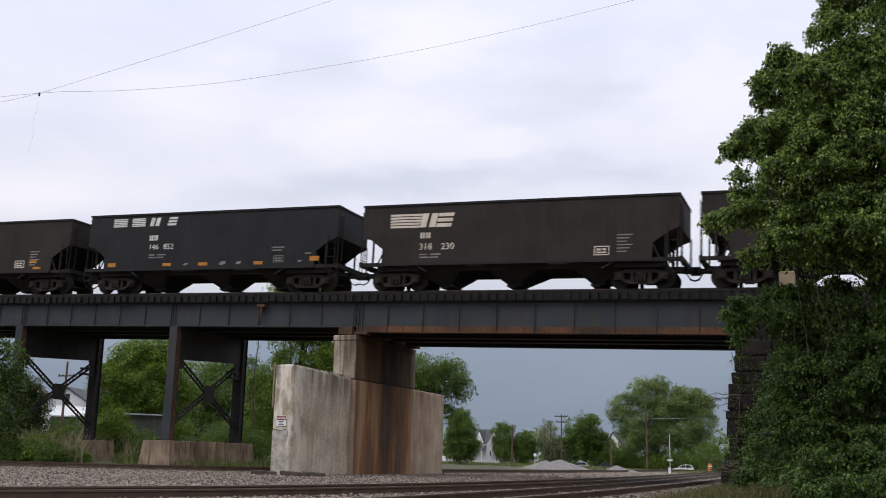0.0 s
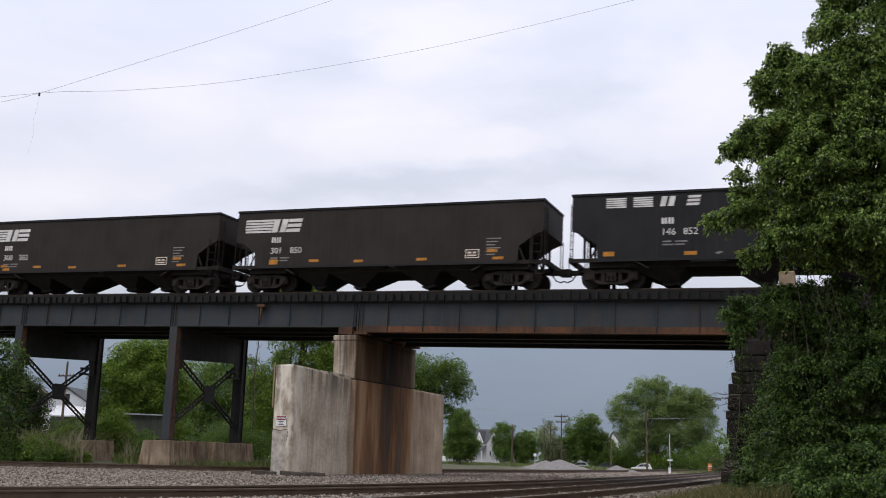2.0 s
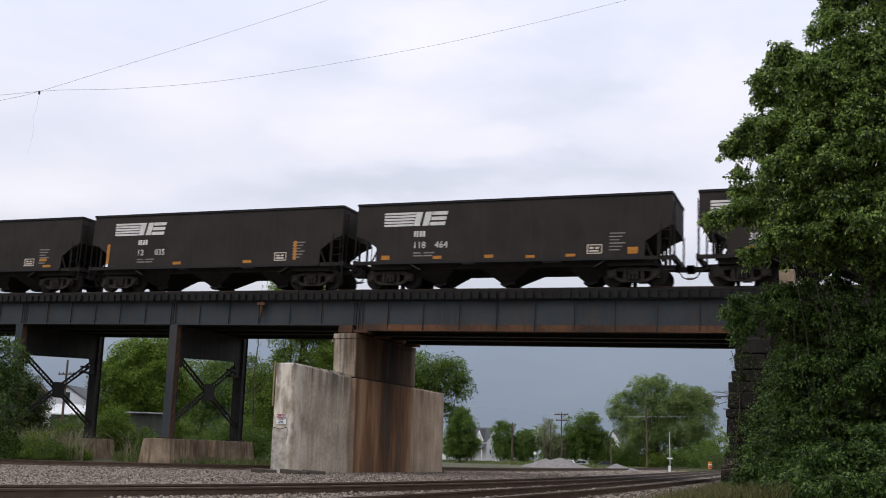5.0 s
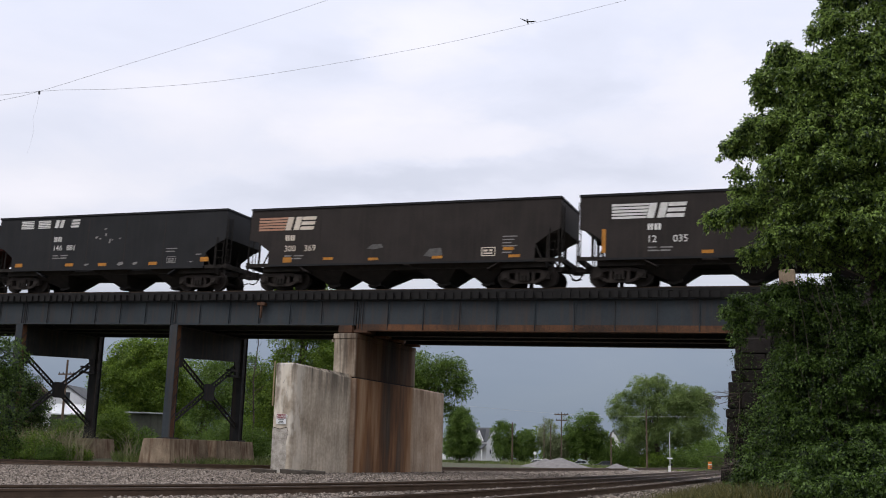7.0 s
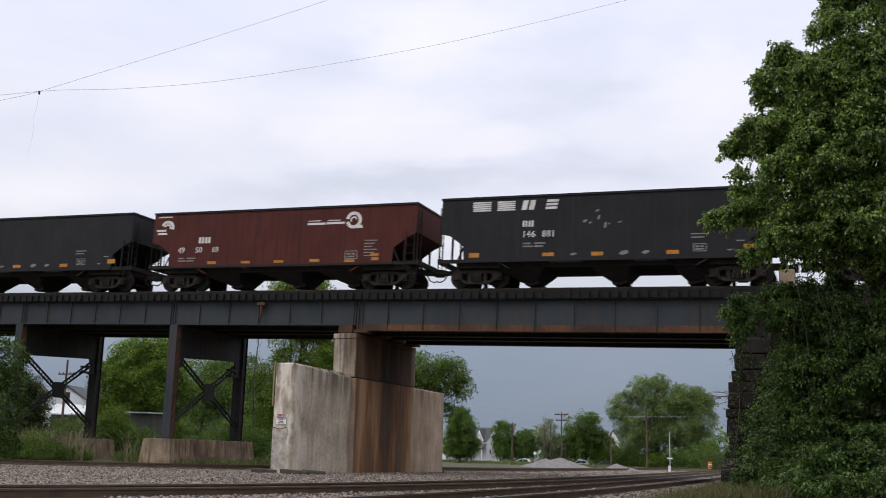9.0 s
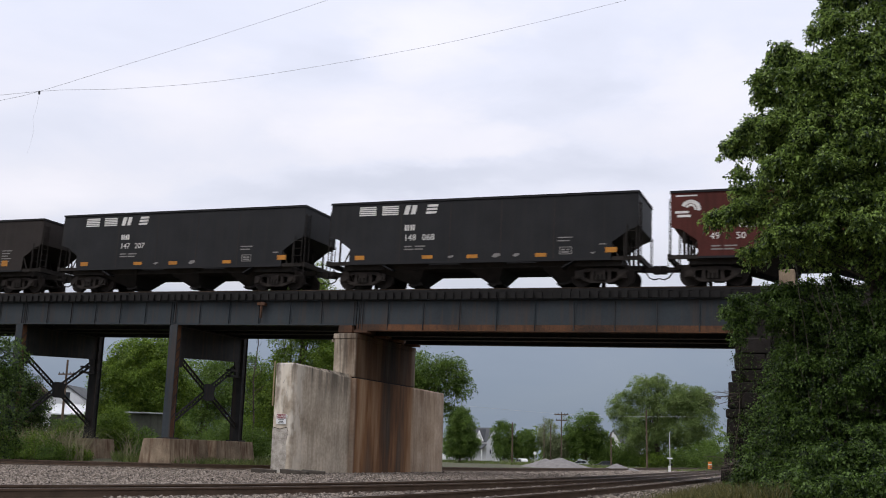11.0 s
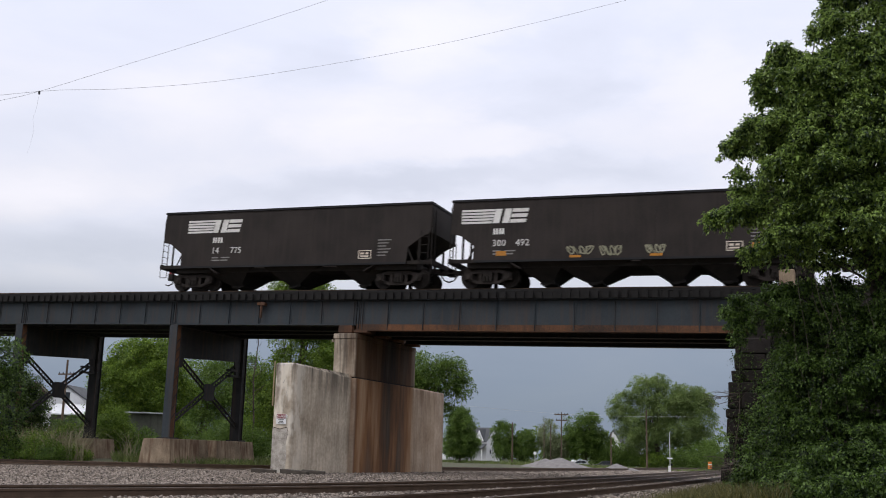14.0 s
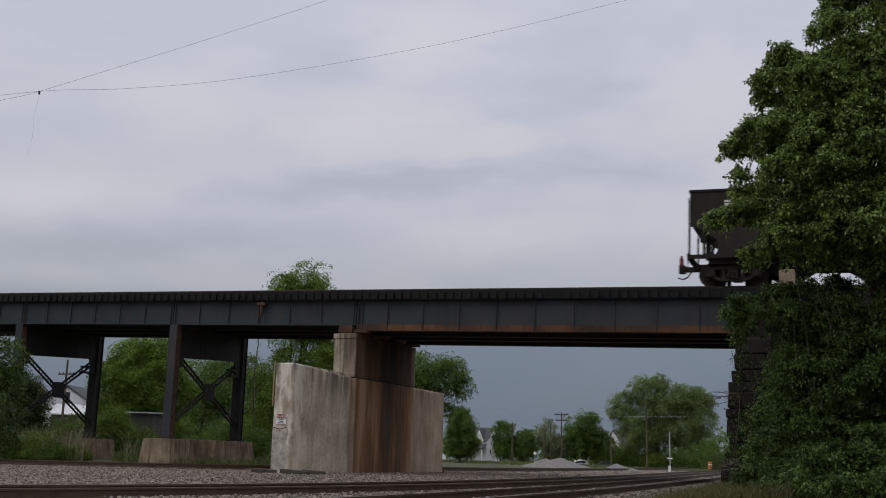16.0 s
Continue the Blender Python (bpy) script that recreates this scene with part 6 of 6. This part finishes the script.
# ---- poles and wires ----
def utility_pole(x, y, top, r, arms, label):
    t = thing("utility_pole", pose(x, y, 0), label, "utility pole", "utility poles across the yard")
    part("pole", Shape().rod((0, 0, -0.3), (0, 0, top), r, 10, r * 0.7), POLEWOOD, t)
    for z, w in arms:
        a = part("crossarm", Shape().box(-w, w, -0.06, 0.06, z - 0.06, z + 0.06), POLEWOOD, t)
        for k in (-0.9, -0.45, 0.45, 0.9):
            part("insulator", Shape().rod((k * w, 0, z + 0.06), (k * w, 0, z + 0.2), 0.04, 6), PANE, a)


utility_pole(-33.0, 125.7, 6.6, 0.09, [(6.3, 0.9), (5.6, 0.7)], "tall weathered utility pole with two crossarms")
utility_pole(-35.1, 125.2, 5.1, 0.07, [], "thin pale utility pole")
utility_pole(-34.6, 126.5, 5.1, 0.07, [], "thin pale utility pole")
utility_pole(-35.9, 114.5, 4.9, 0.10, [], "thin dark utility pole near the house")
utility_pole(-29.8, 140.0, 4.6, 0.10, [], "thin utility pole among trees")
utility_pole(-19.3, 108.3, 6.1, 0.10, [], "tall reddish wooden pole beside the road")
utility_pole(-66.0, 74.5, 8.6, 0.13, [(7.3, 0.9)], "wooden utility pole seen between the bents")


def crossing_signal(x, y):
    t = thing("crossing_signal", pose(x, y, 0), "slim white railway signal mast with equipment box", "signal")
    part("mast", Shape().rod((0, 0, 0), (0, 0, 3.3), 0.028, 8, 0.018), PAINT_WHITE, t)
    part("equipment_box", Shape().box(-0.14, 0.06, -0.1, 0.1, 0.0, 0.5), PAINT_WHITE, t, bevel=0.02)
    part("crossbuck", Shape().box(-0.2, 0.22, -0.06, -0.045, 1.05, 1.18), PAINT_WHITE, t)
    part("lamp_hood", Shape().rod((0.16, -0.08, 0.6), (0.16, -0.2, 0.6), 0.1, 10), SIGNBLACK, t)


crossing_signal(-13.9, 88.9)


def overhead_wire(points, r, label):
    line = curve_points(points, 0.6)
    t = thing("overhead_wire", pose(0, 0, 0), label, "wire", "overhead wires")
    part("strand", tube(line, r, r, 5), WIRE, t)
    return t


overhead_wire([(-23.6, 18.6, 9.05), (-21.67, 20.75, 10.29), (-20.97, 21.45, 10.73), (-19.55, 22.75, 11.74), (-17.71, 24.22, 12.92), (-15.93, 25.42, 13.96), (-14.46, 26.28, 14.75), (-10.5, 28.3, 16.8)], 0.005, "thin grey overhead wire sagging across the sky")
t = overhead_wire([(-24.0, 18.3, 9.4), (-20.97, 21.45, 10.73), (-19.51, 22.79, 11.11), (-17.37, 24.46, 11.69), (-14.82, 26.08, 12.47), (-11.54, 27.69, 13.39), (-8.38, 28.81, 14.23), (-5.65, 29.46, 14.88), (-1, 30.56, 15.99)], 0.005, "thin grey overhead wire with a small clamp")
part("clamp", Shape().box(-20.99, -20.95, 21.43, 21.47, 10.64, 10.74), SIGNBLACK, t, "dark clamp")
part("loose_end", tube([(-20.97, 21.45, 10.6), (-20.98, 21.42, 10.25), (-21.05, 21.40, 9.9), (-20.97, 21.40, 9.55), (-21.02, 21.39, 9.2), (-21.09, 21.38, 8.9)], 0.0022, 0.0018, 4), WIRE, t)
overhead_wire([(-62, 73.5, 7.5), (-50, 95, 7.0), (-33, 125.7, 6.4), (-20, 150, 7.2)], 0.012, "thin wire strung between utility poles")


# ---- houses ----
def house(x, y, rz, w, d, eave, ridge, label, porch=True, roofing=ROOF, walls=SIDING):
    t = thing("house", pose(x, y, 0, 0, 0, rz), label, "house", "houses across the yard")
    part("wall", Shape().prism([(-w / 2, -1.3), (w / 2, -1.3), (w / 2, eave), (0, ridge - 0.12), (-w / 2, eave)], -d / 2, d / 2, "y"), walls, t)
    k = (ridge - eave) / (w / 2)
    roof = Shape().prism([(-w / 2 - 0.35, eave - 0.35 * k + 0.0), (0, ridge), (w / 2 + 0.35, eave - 0.35 * k), (w / 2 + 0.35, eave - 0.35 * k + 0.16), (0, ridge + 0.16), (-w / 2 - 0.35, eave - 0.35 * k + 0.16)], -d / 2 - 0.3, d / 2 + 0.3, "y")
    part("roof", roof, roofing, t, "shingled gable roof")
    for wx, wz in ((-w * 0.22, eave * 0.45), (w * 0.22, eave * 0.45), (0, eave + (ridge - eave) * 0.3)):
        win = part("window", Shape().box(wx - 0.5, wx + 0.5, -d / 2 - 0.05, -d / 2 - 0.003, wz - 0.6, wz + 0.6), PAINT_WHITE, t)
        part("pane", Shape().box(wx - 0.34, wx + 0.34, -d / 2 - 0.06, -d / 2 - 0.0505, wz - 0.52, wz + 0.52), PANE, win)
    if porch:
        out = -w / 2 - 2.2
        part("porch_roof", Shape().prism([(out, 2.9), (-w / 2 - 0.003, 3.9), (-w / 2 - 0.003, 4.05), (out, 3.05)], -d / 2, d / 2, "y"), ROOF, t)
        for k in range(5):
            py = -d / 2 + 0.2 + (d - 0.4) * k / 4
            part("porch_post", Shape().box(out + 0.1, out + 0.28, py - 0.1, py + 0.1, -0.1, 2.95), PAINT_WHITE, t)
        part("gable", Shape().prism([(-d / 2 + 0.6, 4.6), (-d / 2 + 3.2, 4.6), (-d / 2 + 1.9, 7.3)], -w / 2 - 0.5, -w / 2 - 0.3, "x"), SIDING, t, "white front gable")
        part("gable_roof", Shape().prism([(-d / 2 + 0.3, 4.5), (-d / 2 + 3.5, 4.5), (-d / 2 + 1.9, 7.7)], -w / 2 - 0.299, -0.3, "x"), ROOF, t)


house(-85.1, 242.8, 78, 6.4, 9.0, 4.9, 7.9, "white clapboard house with grey roof and porch")
house(-87.2, 94.0, 35, 4.2, 5.0, 6.0, 7.8, "brown brick house half hidden by leaves", False, BROWNROOF, BRICKWALL)
house(-54, 268, -20, 5.4, 9.0, 4.8, 8.4, "narrow pale house among trees", False)
house(-75.2, 86.5, 22, 4.8, 5.0, 5.3, 6.9, "pale white house seen between the bridge bents", False)


def garage(x, y, rz):
    t = thing("garage", pose(x, y, 0, 0, 0, rz), "low weathered garage with a pale grey roof", "garage")
    part("wall", Shape().box(-1.9, 1.9, -1.6, 1.6, -0.3, 4.0), SHEDWALL, t)
    part("roof", Shape().prism([(-1.9, 3.85), (1.9, 4.95), (1.9, 5.07), (-1.9, 3.97)], -2.2, 2.2, "x"), PALE_ROOF, t, "pale sloping roof")
    door = part("door", Shape().box(-1.2, 1.2, -1.66, -1.603, -0.2, 2.3), PAINT_WHITE, t)
    for k in range(3):
        part("panel_line", Shape().box(-1.15, 1.15, -1.668, -1.661, 0.4 + 0.6 * k, 0.44 + 0.6 * k), WIRE, door)


garage(-71.7, 82.6, 30)


# ---- vehicles ----
def road_vehicle(m, paint, label, size=1.0, name="parked_car"):
    t = thing(name, m, label, "car")
    body = Shape().prism([(-2.15, 0.32), (2.2, 0.32), (2.27, 0.62), (2.12, 0.86), (1.2, 1.04), (-2.1, 1.08), (-2.22, 0.8)], -0.88, 0.88, "y")
    b = part("body", body, paint, t, bevel=0.06)
    part("cabin", Shape().prism([(-2.08, 1.05), (1.25, 1.03), (0.25, 1.66), (-0.6, 1.80), (-1.55, 1.76), (-1.85, 1.58)], -0.76, 0.76, "y"), paint, b, bevel=0.05)
    for sy in (-0.765, 0.765):
        glass = Shape().prism([(-1.6, 1.12), (-0.55, 1.12), (-0.55, 1.66), (-1.45, 1.62)], sy - 0.006, sy + 0.006, "y")
        glass.prism([(-0.45, 1.12), (0.95, 1.10), (0.22, 1.60), (-0.45, 1.66)], sy - 0.006, sy + 0.006, "y")
        part("side_window", glass, PANE, b, "dark glass")
    for x in (-1.38, 1.38):
        for y in (-0.80, 0.80):
            w = part("wheel", Shape().rod((0, -0.11, 0), (0, 0.11, 0), 0.34, 18), TYRE, t, m=pose(x, y, 0.34))
            part("rim", Shape().rod((0, -0.116, 0), (0, 0.116, 0), 0.2, 10), WIRE, w)
    part("headlight", Shape().box(2.2, 2.27, -0.75, -0.45, 0.68, 0.82).box(2.2, 2.27, 0.45, 0.75, 0.68, 0.82), PAINT_WHITE, b)
    return t


DARKCAR = material("dark_paint", (0.05, 0.052, 0.056), (0.08, 0.082, 0.088), 2.0, 0.35, 0.0, 0.3)
SILVER = material("silver_paint", (0.30, 0.31, 0.32), (0.40, 0.41, 0.42), 2.0, 0.35, 0.0, 0.4)
suv = road_vehicle(pose(0, 0, 0), PAINT_WHITE, "white sport utility car driving along the road", name="moving_car")
road_vehicle(pose(-52.0, 236, -1.03, 0, 0, 200), DARKCAR, "dark grey car parked behind the gravel pile")
road_vehicle(pose(-57.0, 233, -1.03, 0, 0, 190), SILVER, "silver car parked behind the gravel pile")
road_vehicle(pose(-53.5, 140, 0.0, 0, 0, 200), PAINT_WHITE, "white car parked beside the round tree")
road = Shape().prism([(-168, 182), (-66, 213.6), (24, 226.4), (72, 230.4), (72, 238), (24, 235), (-66, 222), (-168, 191)], -1.2, -1.03, "z")
tagged(part("road", road, ASPHALT), "grey asphalt road across the yard", "road", kind="structure")

# ---- small things ----
stop = thing("road_sign", pose(-29.2, 100.8, 0), "small pale round sign on a post", "sign")
part("post", Shape().rod((0, 0, 0), (0, 0, 1.2), 0.03, 6), WIRE, stop)
part("disc", Shape().rod((0, -0.02, 1.35), (0, 0.02, 1.35), 0.16, 12), PAINT_WHITE, stop)
barrel = thing("traffic_barrel", pose(-17.8, 149.0, 0), "orange plastic traffic barrel beside the track", "traffic barrel")
part("drum", Shape().rod((0, 0, 0.0), (0, 0, 1.0), 0.30, 14, 0.24), CONE, barrel)
part("band", Shape().rod((0, 0, 0.55), (0, 0, 0.68), 0.275, 14, 0.268), PAINT_WHITE, barrel)
for x, y, rz, l in ((-21.15, 35.25, 8, 1.0), (-19.6, 34.9, -4, 1.2), (-19.0, 35.3, 14, 0.9)):
    old = thing("old_tie", pose(x, y, 0.0, 2, 3, rz), "discarded dark timber tie lying on ballast", "timber", "old timbers by the pier")
    part("timber", Shape().box(-l / 2, l / 2, -0.11, 0.11, -0.02, 0.15), TIE, old, bevel=0.02)


def bird(label):
    t = thing("bird", pose(0, 0, 40), label, "bird", "birds crossing the sky")
    part("body", tube([(0.14, 0, 0), (0.09, 0, 0.008), (0.0, 0, 0), (-0.09, 0, 0.004), (-0.17, 0, 0.01)], 0.022, 0.012, 8), FEATHER, t)
    for o in (-1, 1):
        wing = Shape().prism([(0.05, o * 0.015), (0.08, o * 0.12), (0.03, o * 0.25), (-0.03, o * 0.17), (-0.05, o * 0.015)], -0.004, 0.004, "z")
        part("wing", wing, FEATHER, t, m=pose(0, 0, 0.01, o * 14, 0, 0))
    part("tail", Shape().prism([(-0.15, -0.015), (-0.24, -0.04), (-0.24, 0.04), (-0.15, 0.015)], 0.004, 0.010, "z"), FEATHER, t)
    return t


FEATHER = material("dark_feather", (0.02, 0.018, 0.017), (0.05, 0.045, 0.04), 8.0, 0.8, 0.0)
BIRD_ONE, BIRD_TWO = bird("small dark bird gliding away over the train"), bird("small dark bird crossing above the wires")


def bare_twigs(x, y, z, n, reach, label, seed):
    rng = random.Random(seed)
    t = thing("dead_branch", pose(x, y, z), label, "branch", "dead branches on the abutment")
    s = Shape()
    for _ in range(n):
        p = Vector((rng.uniform(-0.2, 0.6), rng.uniform(-0.3, 0.3), rng.uniform(-0.2, 0.2)))
        d = Vector((-1, rng.uniform(-0.3, 0.3), rng.uniform(-0.35, 0.3))) * reach * rng.uniform(0.4, 1)
        a = tube([p, p + d * 0.5 + Vector((0, 0, rng.uniform(-0.06, 0.1))), p + d], 0.014, 0.004, 4)
        k = len(s.v)
        s.v += a.v
        s.f += [tuple(k + i for i in f) for f in a.f]
        for _ in range(3):
            q = p + d * rng.uniform(0.3, 0.9)
            e = q + Vector((rng.uniform(-1, 0.2), 0, rng.uniform(-0.7, 0.7))) * reach * 0.3
            a = tube([q, e], 0.007, 0.003, 4)
            k = len(s.v)
            s.v += a.v
            s.f += [tuple(k + i for i in f) for f in a.f]
    part("twigs", s, BARK, t)


bare_twigs(-4.0, 39.0, 3.25, 12, 0.75, "bare dead twigs jutting from the stone abutment", 5)
bare_twigs(-3.6, 36.0, 0.75, 9, 1.1, "fallen bare branch leaning by the abutment", 6)



def dead_tree(x, y, seed):
    rng = random.Random(seed)
    t = thing("dead_tree", pose(x, y, 0), "thin bare dead tree behind the bridge bent", "tree")
    trunk = [(0, 0, -0.2), (0.1, 0, 2.5), (-0.1, 0, 5.0), (0.1, 0, 7.2), (0.0, 0, 8.6)]
    stem = part("trunk", tube(trunk, 0.07, 0.012, 6), BARK, t)
    for k in range(16):
        z = rng.uniform(3.2, 8.0)
        a = rng.uniform(0, 6.28)
        l = rng.uniform(0.6, 1.6) * (1.15 - z / 12)
        d = Vector((math.cos(a) * l, math.sin(a) * l * 0.6, rng.uniform(0.5, 1.1) * l))
        p = Vector((0, 0, z))
        part("branch", tube([p, p + d * 0.5 + Vector((0, 0, -0.08)), p + d], 0.022, 0.006, 4), BARK, stem)


dead_tree(-32.6, 52.7, 4)


# ---- what moves ----
def train_shift(t):
    return 12.615 * t + 0.00403 * t * t


def motions():
    rail_top = DECK1 + 0.098 + 0.168
    for car, wheels, left, L in TRAIN:
        rows = []
        for k in range(17):
            x = left - 0.18 + train_shift(float(k))
            rows.append((float(k), BRIDGE @ pose(x, 40.77, rail_top)))
        walk(car, rows)
        # the wheels turn while the car is on the bridge
        t0 = next((t / 30 for t in range(0, 481) if left + L + train_shift(t / 30) > -46), 16.0)
        t1 = next((t / 30 for t in range(0, 481) if left + train_shift(t / 30) > 4), 16.0)
        times = [0.0] + [t0 + k / 30 for k in range(0, int((t1 - t0) * 30) + 1) if t0 + k / 30 < 15.98] + [16.0]
        times = sorted({round(t * 30) / 30 for t in times})
        for w, dx in wheels:
            spin = []
            for t in times:
                held = min(max(t, t0), t1)
                turn = math.degrees(train_shift(held) - train_shift(t0)) / 0.457
                spin.append((t, pose(dx, CENTRE, 0.457, 0, turn, 0)))
            walk(w, spin)
    rows = []
    for t, x, y, rz in ((0.0, -27.1, 188.1, 190), (1.5, -32.2, 187.3, 190), (3.5, -41.3, 185.5, 192), (4.2, -44.4, 184.7, 193), (6.0, -50.6, 183.1, 195), (7.7, -54.0, 182.2, 195), (8.5, -55.0, 181.9, 195), (10.0, -55.4, 181.8, 165), (11.5, -55.3, 181.8, 115), (12.5, -54.0, 185.0, 75), (13.3, -51.9, 195.0, 84), (14.2, -51.7, 210.0, 90), (16.0, -51.7, 211.0, 90)):
        rows.append((t, pose(1.2 * x, 1.2 * y, -1.02, 0, 0, rz)))
    walk(suv, rows)
    # one bird glides away over the train, another crosses the corner of the sky
    for b, path in (
        (BIRD_ONE, ((0.0, -3.8, 19.6, 22.9, 100), (6.5, -7.0, 20.8, 12.6, 100), (6.9, -7.68, 24.84, 12.79, 103), (7.0, -8.08, 26.81, 13.35, 104), (7.1, -8.75, 29.74, 14.29, 104), (7.3, -10.27, 36.59, 16.4, 104), (7.5, -12.45, 45.32, 18.98, 104), (7.7, -14.68, 54.04, 21.22, 105), (8.1, -19.34, 69.35, 24.47, 112), (8.5, -24.54, 80.34, 25.64, 120), (8.7, -27.9, 85.57, 26.0, 128), (9.2, -36.4, 93.1, 25.2, 150), (11.2, -50.0, 94.0, 13.0, 185), (13.0, -60.0, 89.0, 4.0, 200), (16.0, -61.0, 88.0, 3.5, 205))),
        (BIRD_TWO, ((0.0, -20.5, 12.5, 7.5, 48), (1.2, -17.63, 16.29, 10.22, 46), (1.3, -17.27, 16.66, 10.48, 46), (1.5, -16.53, 17.4, 10.99, 45), (1.7, -15.73, 18.13, 11.52, 44), (3.0, -8.8, 22.3, 15.3, 50), (16.0, 3.2, 59.9, 62.6, 70))),
    ):
        walk(b, [(t, pose(x, y, z, 12, -8, rz)) for t, x, y, z, rz in path])


motions()
